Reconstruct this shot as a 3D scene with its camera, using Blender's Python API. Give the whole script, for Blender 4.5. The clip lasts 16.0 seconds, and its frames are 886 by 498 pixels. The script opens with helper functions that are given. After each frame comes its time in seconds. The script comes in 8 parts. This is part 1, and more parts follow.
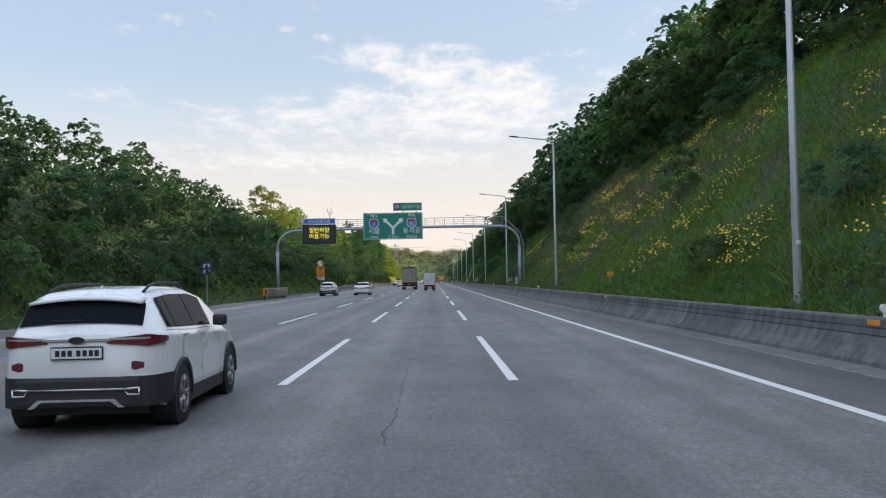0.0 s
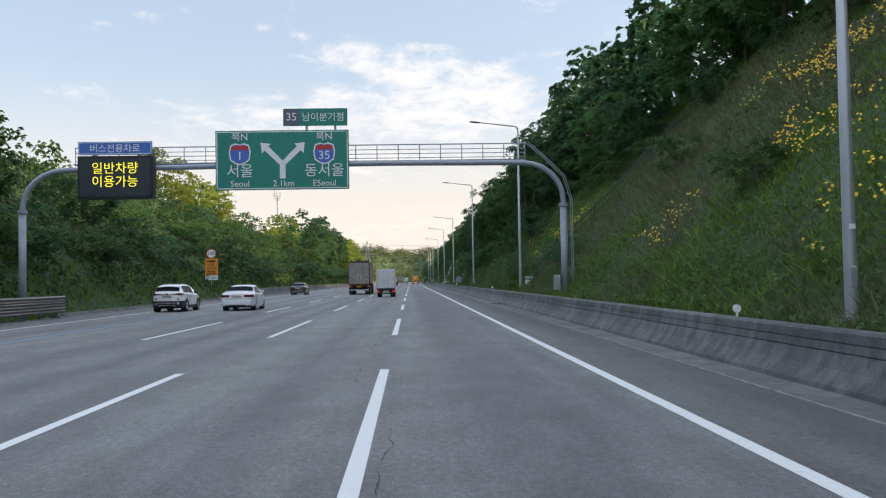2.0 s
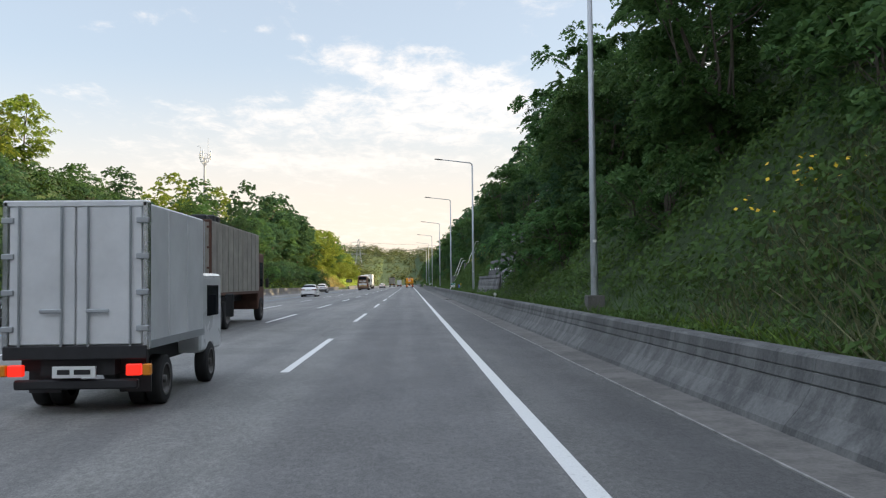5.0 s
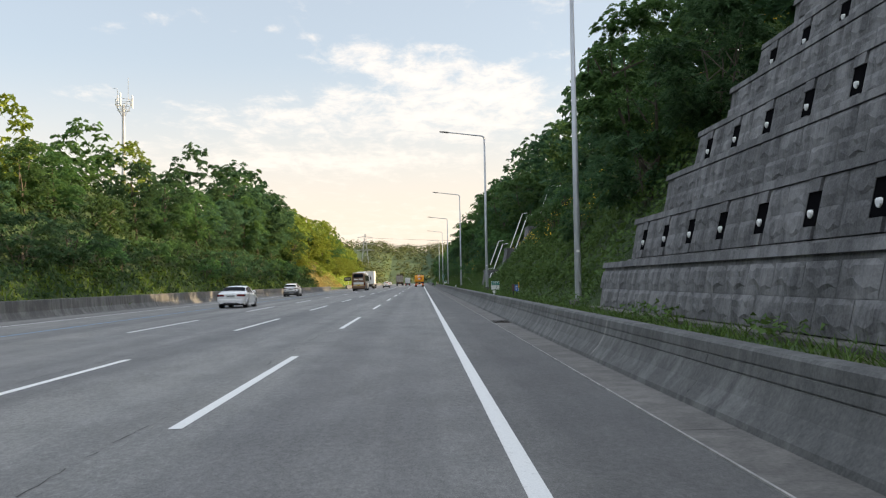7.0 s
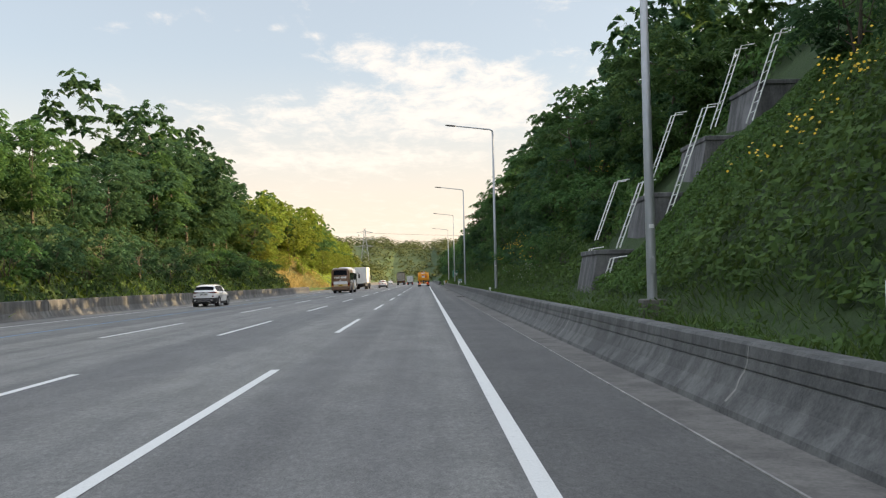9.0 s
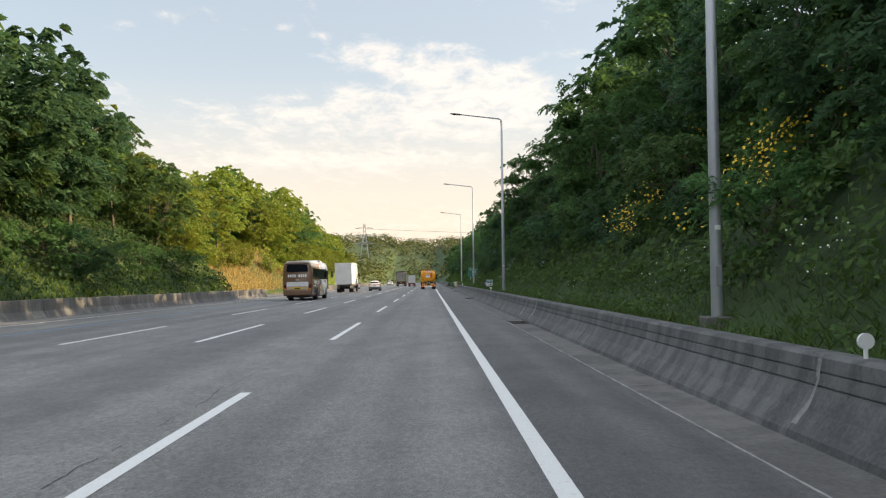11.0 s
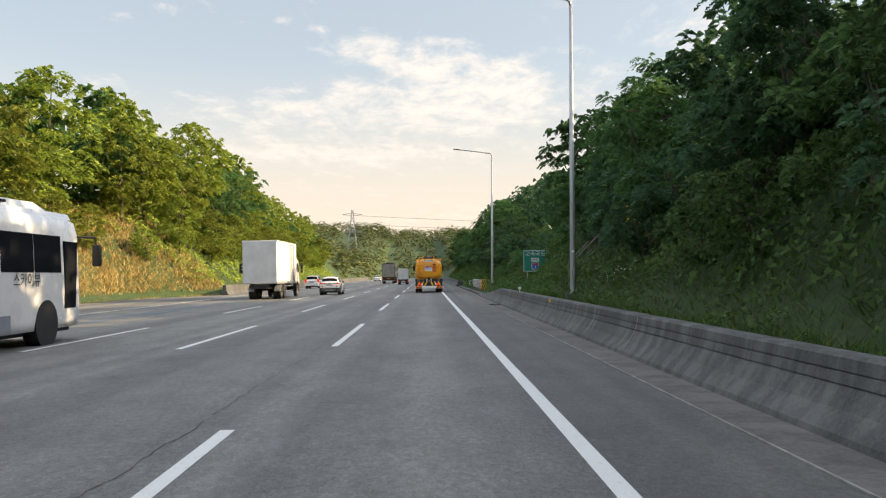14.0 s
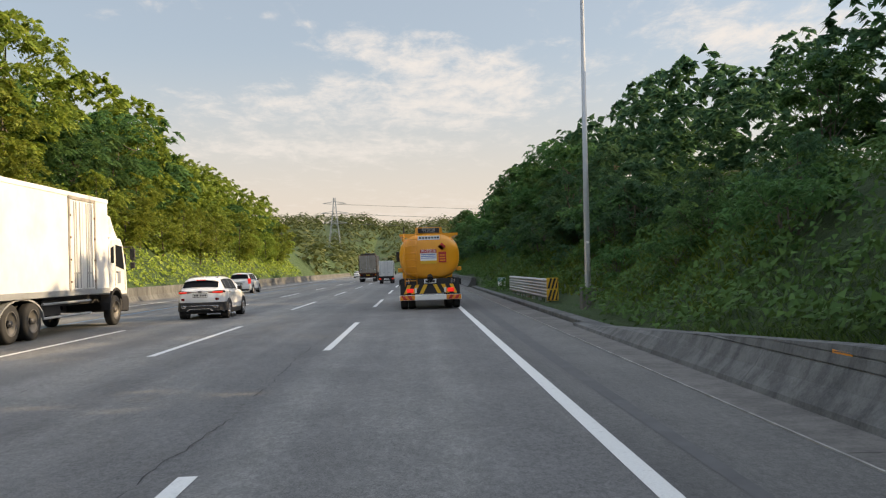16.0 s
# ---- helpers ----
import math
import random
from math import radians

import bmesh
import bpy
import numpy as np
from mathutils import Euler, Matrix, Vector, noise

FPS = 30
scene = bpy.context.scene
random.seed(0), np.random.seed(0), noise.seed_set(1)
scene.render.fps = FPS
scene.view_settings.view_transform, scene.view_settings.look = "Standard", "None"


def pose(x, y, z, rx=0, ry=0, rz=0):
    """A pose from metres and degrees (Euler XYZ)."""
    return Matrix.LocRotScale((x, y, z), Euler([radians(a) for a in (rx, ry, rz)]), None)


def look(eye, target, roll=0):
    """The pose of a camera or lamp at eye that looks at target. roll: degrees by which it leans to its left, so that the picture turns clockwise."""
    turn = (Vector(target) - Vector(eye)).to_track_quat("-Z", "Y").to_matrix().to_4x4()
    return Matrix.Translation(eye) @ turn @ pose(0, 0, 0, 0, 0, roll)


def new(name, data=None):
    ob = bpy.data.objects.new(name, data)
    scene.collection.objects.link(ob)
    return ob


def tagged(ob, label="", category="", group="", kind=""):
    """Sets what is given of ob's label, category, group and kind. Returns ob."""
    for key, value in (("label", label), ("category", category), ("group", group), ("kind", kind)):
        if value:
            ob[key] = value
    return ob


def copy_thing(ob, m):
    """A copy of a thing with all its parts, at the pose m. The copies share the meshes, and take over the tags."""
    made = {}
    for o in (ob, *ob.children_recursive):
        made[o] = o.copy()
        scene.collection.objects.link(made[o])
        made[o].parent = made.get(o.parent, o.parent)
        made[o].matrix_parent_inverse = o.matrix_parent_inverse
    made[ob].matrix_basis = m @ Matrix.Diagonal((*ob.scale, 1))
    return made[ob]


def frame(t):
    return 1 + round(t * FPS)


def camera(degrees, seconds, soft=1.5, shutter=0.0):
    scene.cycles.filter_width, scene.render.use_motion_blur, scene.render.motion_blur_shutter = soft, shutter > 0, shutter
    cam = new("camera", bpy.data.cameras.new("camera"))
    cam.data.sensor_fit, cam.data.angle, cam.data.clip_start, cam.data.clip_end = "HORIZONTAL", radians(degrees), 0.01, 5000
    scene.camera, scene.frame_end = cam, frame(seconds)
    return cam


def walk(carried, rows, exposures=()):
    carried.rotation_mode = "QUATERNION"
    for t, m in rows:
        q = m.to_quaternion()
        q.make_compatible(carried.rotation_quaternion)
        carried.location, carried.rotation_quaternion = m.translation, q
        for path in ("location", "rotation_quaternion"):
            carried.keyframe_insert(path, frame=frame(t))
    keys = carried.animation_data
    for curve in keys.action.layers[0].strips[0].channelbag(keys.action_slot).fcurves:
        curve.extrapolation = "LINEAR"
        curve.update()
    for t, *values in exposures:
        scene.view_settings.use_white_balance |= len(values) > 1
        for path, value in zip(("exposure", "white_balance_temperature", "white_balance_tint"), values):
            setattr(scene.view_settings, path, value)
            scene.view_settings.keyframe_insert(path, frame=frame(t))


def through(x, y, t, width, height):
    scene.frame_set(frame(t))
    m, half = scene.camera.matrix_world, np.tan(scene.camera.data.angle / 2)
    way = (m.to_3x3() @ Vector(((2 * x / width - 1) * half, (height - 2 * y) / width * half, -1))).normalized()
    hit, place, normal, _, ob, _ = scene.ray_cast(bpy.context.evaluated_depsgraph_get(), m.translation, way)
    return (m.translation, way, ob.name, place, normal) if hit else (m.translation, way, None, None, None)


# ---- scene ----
cam = camera(54.3, 16.0, soft=1.2)
PATH = [
    (0, (-4.818, -43.92, 1.592), (-4.795, -41.921, 1.663), -1.1),
    (0.5, (-4.526, -32.001, 1.588), (-4.483, -30.003, 1.658), -0.6),
    (1, (-4.047, -19.713, 1.61), (-3.985, -17.715, 1.682), -0.7),
    (1.5, (-3.556, -7.539, 1.637), (-3.482, -5.542, 1.708), -0.6),
    (2, (-3.113, 4.516, 1.591), (-3.037, 6.513, 1.661), -1.0),
    (2.5, (-2.715, 16.494, 1.557), (-2.639, 18.491, 1.632), -1.1),
    (3, (-2.408, 28.239, 1.574), (-2.326, 30.236, 1.648), -0.8),
    (3.5, (-2.129, 39.93, 1.619), (-2.044, 41.926, 1.695), -0.5),
    (4, (-1.882, 51.642, 1.584), (-1.793, 53.638, 1.66), -0.5),
    (6.5, (-0.865, 109.966, 1.578), (-0.81, 111.964, 1.656), -0.9),
    (7, (-0.85, 121.09, 1.601), (-0.797, 123.088, 1.673), -1.0),
    (7.5, (-0.883, 132.159, 1.588), (-0.831, 134.157, 1.66), -1.0),
    (8, (-0.865, 142.845, 1.592), (-0.815, 144.843, 1.663), -1.1),
    (10.5, (-0.866, 196.821, 1.582), (-0.837, 198.82, 1.648), -1.0),
    (11, (-0.985, 207.668, 1.561), (-0.953, 209.667, 1.631), -0.7),
    (11.5, (-1.064, 218.178, 1.564), (-1.032, 220.176, 1.634), -0.7),
    (12, (-1.149, 228.733, 1.599), (-1.116, 230.732, 1.67), -0.6),
    (12.5, (-1.226, 239.192, 1.624), (-1.19, 241.19, 1.693), -0.4),
    (13, (-1.32, 249.646, 1.63), (-1.282, 251.645, 1.694), -0.3),
    (13.5, (-1.424, 260.161, 1.647), (-1.382, 262.16, 1.708), 0.0),
    (14, (-1.473, 270.643, 1.627), (-1.433, 272.642, 1.685), -0.2),
    (14.5, (-1.56, 281.145, 1.623), (-1.517, 283.143, 1.678), -0.3),
    (15, (-1.586, 291.594, 1.632), (-1.543, 293.593, 1.684), -0.5),
    (15.5, (-1.687, 302.112, 1.622), (-1.64, 304.111, 1.672), -0.1),
    (16, (-1.726, 312.913, 1.603), (-1.664, 314.911, 1.647), -1.0),
]
walk(cam, [(t, look(eye, target, lean)) for t, eye, target, lean in PATH], exposures=((0, 0.06, 6650, 10), (4, 0.22, 6850, 10), (8, 0.18, 7400, 10), (13, 0.17, 7500, 10), (14.5, 0.07, 7450, 10), (15.5, 0.0, 7400, 10), (16, -0.22, 7150, 10)))
# light levels: blue sky, whole sky, overhead sky, sun
SKY_GAIN, SKY_STRENGTH, ZENITH_BOOST, SUN_POWER = 0.20, 1.10, 2.28, 9.2

# ------------------------------------------------------------------ light
SUN_EL = 21.5
SUN_AZ = 88.0      # degrees clockwise from the road's heading
world = bpy.data.worlds.new("evening_sky")
scene.world = world
world.use_nodes = True
wn, wl = world.node_tree.nodes, world.node_tree.links
wn.clear()


def wnode(kind, **values):
    n = wn.new(kind)
    for k, v in values.items():
        n.inputs[k].default_value = v
    return n


def wmath(op, a, b=None, clamp=False):
    n = wn.new("ShaderNodeMath")
    n.operation, n.use_clamp = op, clamp
    for i, v in enumerate((a, b)):
        if v is None:
            continue
        if isinstance(v, (int, float)):
            n.inputs[i].default_value = v
        else:
            wl.new(v, n.inputs[i])
    return n.outputs[0]


def wmix(fac, a, b):
    n = wn.new("ShaderNodeMix")
    n.data_type = "RGBA"
    if isinstance(fac, (int, float)):
        n.inputs[0].default_value = fac
    else:
        wl.new(fac, n.inputs[0])
    for i, v in ((6, a), (7, b)):
        if isinstance(v, tuple):
            n.inputs[i].default_value = (*v, 1)
        else:
            wl.new(v, n.inputs[i])
    return n.outputs[2]


sky = wn.new("ShaderNodeTexSky")
sky.sky_type = "NISHITA"
sky.sun_disc = False
sky.sun_elevation = radians(SUN_EL)
sky.sun_rotation = radians(SUN_AZ)
sky.air_density, sky.dust_density, sky.ozone_density = 1.0, 2.2, 1.2
coord = wn.new("ShaderNodeTexCoord")
split = wn.new("ShaderNodeSeparateXYZ")
wl.new(coord.outputs["Generated"], split.inputs[0])
dx, dy, dz = split.outputs
up = wmath("MAXIMUM", dz, 0.02)
flat = wn.new("ShaderNodeCombineXYZ")
lift = wmath("ADD", up, 0.10)
wl.new(wmath("DIVIDE", dx, lift), flat.inputs[0])
wl.new(wmath("DIVIDE", dy, lift), flat.inputs[1])


def wnoise(scale, detail, rough, shift, stretch=(1, 1, 1), distort=0.0):
    m = wn.new("ShaderNodeMapping")
    m.inputs["Location"].default_value = shift
    m.inputs["Scale"].default_value = stretch
    wl.new(flat.outputs[0], m.inputs[0])
    n = wnode("ShaderNodeTexNoise", Scale=scale, Detail=detail, Roughness=rough, Distortion=distort)
    wl.new(m.outputs[0], n.inputs["Vector"])
    return n.outputs[0]


def wramp(v, lo, hi):
    n = wn.new("ShaderNodeMapRange")
    n.interpolation_type = "SMOOTHSTEP"
    n.inputs["From Min"].default_value, n.inputs["From Max"].default_value = lo, hi
    wl.new(v, n.inputs[0])
    return n.outputs[0]


cloud_bank = wnoise(0.50, 3, 0.5, (3.1, 1.4, 0), (1.0, 0.8, 1), 0.3)
puffs = wnoise(7.5, 8, 0.66, (1.7, 5.2, 0), (1.0, 0.62, 1), 0.25)
streaks = wnoise(1.3, 5, 0.55, (7.3, 2.2, 0), (0.55, 1.0, 1), 0.4)
# the clouds gather over the road's far end
cover = wmath("ADD", wmath("MULTIPLY", cloud_bank, 0.42), wmath("ADD", wmath("MULTIPLY", puffs, 0.55), wmath("MULTIPLY", streaks, 0.28)))
cover = wmath("SUBTRACT", cover, wmath("MULTIPLY", wramp(dy, 0.2, 0.8), 0.045))
# the cloud groups that hang over the road: bearing and height slopes, half widths
slope_u, slope_v = wmath("DIVIDE", dx, wmath("MAXIMUM", dy, 0.15)), wmath("DIVIDE", dz, wmath("MAXIMUM", dy, 0.15))
groups = None
for cu, cv, su, sv in ((-0.30, 0.312, 0.060, 0.016), (-0.37, 0.297, 0.045, 0.008), (-0.219, 0.293, 0.016, 0.006), (-0.166, 0.296, 0.016, 0.006), (-0.117, 0.286, 0.014, 0.006),
                       (-0.06, 0.262, 0.05, 0.014), (0.0, 0.232, 0.13, 0.040), (0.10, 0.19, 0.10, 0.035), (-0.19, 0.196, 0.12, 0.015), (-0.386, 0.222, 0.06, 0.010), (0.07, 0.250, 0.022, 0.007), (0.03, 0.272, 0.03, 0.005),
                       (0.38, 0.27, 0.14, 0.02), (-0.12, 0.14, 0.16, 0.012)):
    far = wmath("ADD", wmath("POWER", wmath("ABSOLUTE", wmath("DIVIDE", wmath("SUBTRACT", slope_u, cu), su)), 2.0), wmath("POWER", wmath("ABSOLUTE", wmath("DIVIDE", wmath("SUBTRACT", slope_v, cv), sv)), 2.0))
    bump_up = wmath("EXPONENT", wmath("MULTIPLY", far, -1.0))
    groups = bump_up if groups is None else wmath("ADD", groups, bump_up)
groups = wmath("MULTIPLY", wmath("MINIMUM", groups, 1.0), wramp(dy, 0.2, 0.6))
cover = wmath("ADD", cover, wmath("MULTIPLY", groups, 0.13))
cloud = wmath("MULTIPLY", wramp(cover, 0.60, 0.83), 0.88)
low = wramp(dz, 0.26, 0.0)
tint = wn.new("ShaderNodeMix")
tint.data_type, tint.blend_type = "RGBA", "MULTIPLY"
tint.inputs[0].default_value = 1.0
wl.new(sky.outputs[0], tint.inputs[6])
tint.inputs[7].default_value = (SKY_GAIN, SKY_GAIN, SKY_GAIN, 1)
veil = wmix(0.45, tint.outputs[2], (0.60, 0.68, 0.80))
body = wmix(wmath("MULTIPLY", low, 0.92), veil, (0.90, 0.79, 0.71))
body = wmix(wmath("MULTIPLY", cloud, wmath("SUBTRACT", 1.0, wmath("MULTIPLY", low, 0.6))), body, (0.96, 0.92, 0.91))
# sky above the view is raised beyond the visible clouds, to light the ground
back = wn.new("ShaderNodeBackground")
wl.new(body, back.inputs[0])
wl.new(wmath("MULTIPLY", wmath("ADD", 1.0, wmath("MULTIPLY", wramp(dz, 0.33, 0.80), ZENITH_BOOST - 1.0)), SKY_STRENGTH), back.inputs[1])
wout = wn.new("ShaderNodeOutputWorld")
wl.new(back.outputs[0], wout.inputs[0])

sun_data = bpy.data.lights.new("sun", "SUN")
sun_data.energy, sun_data.angle, sun_data.color = SUN_POWER, radians(0.6), (1.0, 0.77, 0.49)
sun_ob = new("sun", sun_data)
sa, se = radians(SUN_AZ), radians(SUN_EL)
sun_ob.matrix_world = look((300 * math.sin(sa) * math.cos(se), 300 * math.cos(sa) * math.cos(se), 300 * math.sin(se)), (0, 0, 0))

# ------------------------------------------------------------------ materials


def mat(name):
    m = bpy.data.materials.new(name)
    m.use_nodes = True
    n, l = m.node_tree.nodes, m.node_tree.links
    n.clear()
    out = n.new("ShaderNodeOutputMaterial")
    b = n.new("ShaderNodeBsdfPrincipled")
    l.new(b.outputs[0], out.inputs[0])
    return m, n, l, b, out


def noise_of(n, l, scale, detail=5, rough=0.6, stretch=None, kind="Object", shift=(0, 0, 0)):
    c = n.new("ShaderNodeTexCoord")
    t = n.new("ShaderNodeTexNoise")
    t.inputs["Scale"].default_value, t.inputs["Detail"].default_value, t.inputs["Roughness"].default_value = scale, detail, rough
    mp = n.new("ShaderNodeMapping")
    mp.inputs["Scale"].default_value = stretch or (1, 1, 1)
    mp.inputs["Location"].default_value = shift
    if kind == "World":
        l.new(n.new("ShaderNodeNewGeometry").outputs["Position"], mp.inputs[0])
    else:
        l.new(c.outputs[kind], mp.inputs[0])
    l.new(mp.outputs[0], t.inputs["Vector"])
    return t.outputs[0]


def ramp(n, l, v, stops):
    r = n.new("ShaderNodeValToRGB")
    e = r.color_ramp.elements
    while len(e) < len(stops):
        e.new(0.5)
    for q, (p, c) in zip(e, stops):
        q.position, q.color = p, (*c, 1)
    l.new(v, r.inputs[0])
    return r.outputs[0]


def mixc(n, l, fac, a, b, blend="MIX"):
    m = n.new("ShaderNodeMix")
    m.data_type, m.blend_type = "RGBA", blend
    if isinstance(fac, (int, float)):
        m.inputs[0].default_value = fac
    else:
        l.new(fac, m.inputs[0])
    for i, v in ((6, a), (7, b)):
        if isinstance(v, tuple):
            m.inputs[i].default_value = (*v, 1)
        else:
            l.new(v, m.inputs[i])
    return m.outputs[2]


def bump(n, l, b, height, strength, distance):
    k = n.new("ShaderNodeBump")
    k.inputs["Strength"].default_value, k.inputs["Distance"].default_value = strength, distance
    l.new(height, k.inputs["Height"])
    l.new(k.outputs[0], b.inputs["Normal"])


def maprange(n, l, v, lo, hi, a=0.0, c=1.0):
    k = n.new("ShaderNodeMapRange")
    for i, q in enumerate((lo, hi, a, c)):
        k.inputs[i + 1].default_value = q
    l.new(v, k.inputs[0])
    return k.outputs[0]


def plain(name, colour, rough=0.5, metal=0.0, vary=0.12, scale=3.0, coat=0.0, glow=None):
    """Paint, plastic or metal with a faint patchy wear."""
    m, n, l, b, out = mat(name)
    v = noise_of(n, l, scale, 6, 0.65)
    dark = tuple(c * (1 - vary) for c in colour)
    lite = tuple(min(1, c * (1 + vary * 0.6)) for c in colour)
    l.new(ramp(n, l, v, ((0.3, dark), (0.7, lite))), b.inputs["Base Color"])
    l.new(maprange(n, l, v, 0.2, 0.8, max(0.02, rough - 0.08), min(1, rough + 0.1)), b.inputs["Roughness"])
    b.inputs["Metallic"].default_value = metal
    b.inputs["Coat Weight"].default_value = coat
    b.inputs["Coat Roughness"].default_value = 0.05
    if glow:
        b.inputs["Emission Color"].default_value = (*glow[0], 1)
        b.inputs["Emission Strength"].default_value = glow[1]
    return m


def asphalt_material(name="asphalt", tone=0.93):
    """Worn asphalt: stone grain, wheel tracks, long streaks, blotches and dark specks of tar."""
    m, n, l, b, out = mat(name)
    grain = noise_of(n, l, 15, 6, 0.9, (1, 0.55, 1))
    speck = noise_of(n, l, 55, 3, 0.8)
    blotch = noise_of(n, l, 1.1, 7, 0.72, (1, 0.45, 1))
    patch = noise_of(n, l, 0.22, 6, 0.62, (1, 0.16, 1))
    streak = noise_of(n, l, 1.3, 5, 0.6, (1, 0.008, 1))
    band = noise_of(n, l, 0.62, 3, 0.5, (1, 0.006, 1), shift=(2.3, 0, 0))
    worn = noise_of(n, l, 0.10, 5, 0.65, (1, 0.35, 1), shift=(7, 1, 0))
    c = n.new("ShaderNodeTexCoord")
    sp = n.new("ShaderNodeSeparateXYZ")
    l.new(c.outputs["Object"], sp.inputs[0])
    wave = n.new("ShaderNodeMath")
    wave.operation = "SINE"
    k = n.new("ShaderNodeMath")
    k.operation = "MULTIPLY_ADD"
    k.inputs[1].default_value, k.inputs[2].default_value = 2 * math.pi / 1.8, -0.3
    l.new(sp.outputs[0], k.inputs[0])
    l.new(k.outputs[0], wave.inputs[0])
    track = maprange(n, l, wave.outputs[0], -1, 1)
    base = ramp(n, l, patch, ((0.32, (0.122, 0.121, 0.121)), (0.68, (0.196, 0.194, 0.191))))
    base = mixc(n, l, 0.5, base, ramp(n, l, streak, ((0.43, (0.108, 0.108, 0.110)), (0.57, (0.215, 0.212, 0.208)))))
    base = mixc(n, l, 0.26, base, ramp(n, l, track, ((0.0, (0.090, 0.091, 0.091)), (0.5, (0.165, 0.166, 0.164)), (1.0, (0.200, 0.200, 0.196)))))
    base = mixc(n, l, 0.22, base, ramp(n, l, blotch, ((0.36, (0.085, 0.085, 0.086)), (0.52, (0.165, 0.164, 0.162)), (0.66, (0.23, 0.226, 0.22)))))
    base = mixc(n, l, 0.46, base, ramp(n, l, grain, ((0.40, (0.030, 0.031, 0.031)), (0.50, (0.145, 0.145, 0.143)), (0.60, (0.315, 0.313, 0.306)))))
    base = mixc(n, l, 0.36, base, ramp(n, l, speck, ((0.40, (0.055, 0.055, 0.056)), (0.62, (0.30, 0.295, 0.29)))))
    base = mixc(n, l, 1.0, base, ramp(n, l, band, ((0.42, (0.84, 0.84, 0.85)), (0.50, (1.0, 1.0, 1.0)), (0.58, (1.17, 1.17, 1.15)))), "MULTIPLY")
    base = mixc(n, l, 1.0, base, ramp(n, l, worn, ((0.40, (0.90, 0.90, 0.91)), (0.60, (1.10, 1.09, 1.07)))), "MULTIPLY")
    base = mixc(n, l, 1.0, base, ramp(n, l, blotch, ((0.40, (0.90, 0.90, 0.90)), (0.58, (1.08, 1.08, 1.08)))), "MULTIPLY")
    if tone != 1.0:
        base = mixc(n, l, 1.0, base, (tone * 1.0, tone * 1.0, tone * 0.985), "MULTIPLY")
    l.new(base, b.inputs["Base Color"])
    l.new(maprange(n, l, patch, 0.2, 0.8, 0.62, 0.8), b.inputs["Roughness"])
    b.inputs["Specular IOR Level"].default_value = 0.35
    bump(n, l, b, mixc(n, l, 0.5, grain, speck), 0.8, 0.014)
    return m


def concrete_material(name, lo, hi, streak=0.5, blot=0.5):
    """Cast concrete with vertical runs, damp blotches and a fine pitted grain."""
    m, n, l, b, out = mat(name)
    fine = noise_of(n, l, 22, 6, 0.7, kind="World")
    big = noise_of(n, l, 0.9, 6, 0.65, kind="World")
    runs = noise_of(n, l, 2.6, 5, 0.6, (1, 1, 0.10), kind="World")
    damp = noise_of(n, l, 0.33, 5, 0.7, (1, 1, 0.8), kind="World", shift=(5, 3, 1))
    base = ramp(n, l, big, ((0.40, lo), (0.60, hi)))
    base = mixc(n, l, streak, base, ramp(n, l, runs, ((0.42, tuple(c * 0.45 for c in lo)), (0.50, tuple(0.5 * (a + c) for a, c in zip(lo, hi))), (0.58, tuple(min(1, c * 1.2) for c in hi)))))
    base = mixc(n, l, maprange(n, l, damp, 0.49, 0.58, 0.0, blot), base, tuple(c * 0.55 for c in lo))
    base = mixc(n, l, 0.28, base, ramp(n, l, fine, ((0.35, tuple(c * 0.5 for c in lo)), (0.65, tuple(min(1, c * 1.3) for c in hi)))))
    l.new(base, b.inputs["Base Color"])
    b.inputs["Roughness"].default_value = 0.85
    bump(n, l, b, fine, 0.4, 0.01)
    return m


def paint_line(name, colour, worn):
    m, n, l, b, out = mat(name)
    wear = noise_of(n, l, 9, 7, 0.75)
    grit = noise_of(n, l, 60, 3, 0.7)
    base = ramp(n, l, wear, ((0.28, tuple(c * 0.55 for c in colour)), (0.36 + worn * 0.2, colour)))
    base = mixc(n, l, 0.25, base, ramp(n, l, grit, ((0.35, tuple(c * 0.5 for c in colour)), (0.6, colour))))
    l.new(base, b.inputs["Base Color"])
    b.inputs["Roughness"].default_value = 0.7
    bump(n, l, b, grit, 0.3, 0.004)
    return m


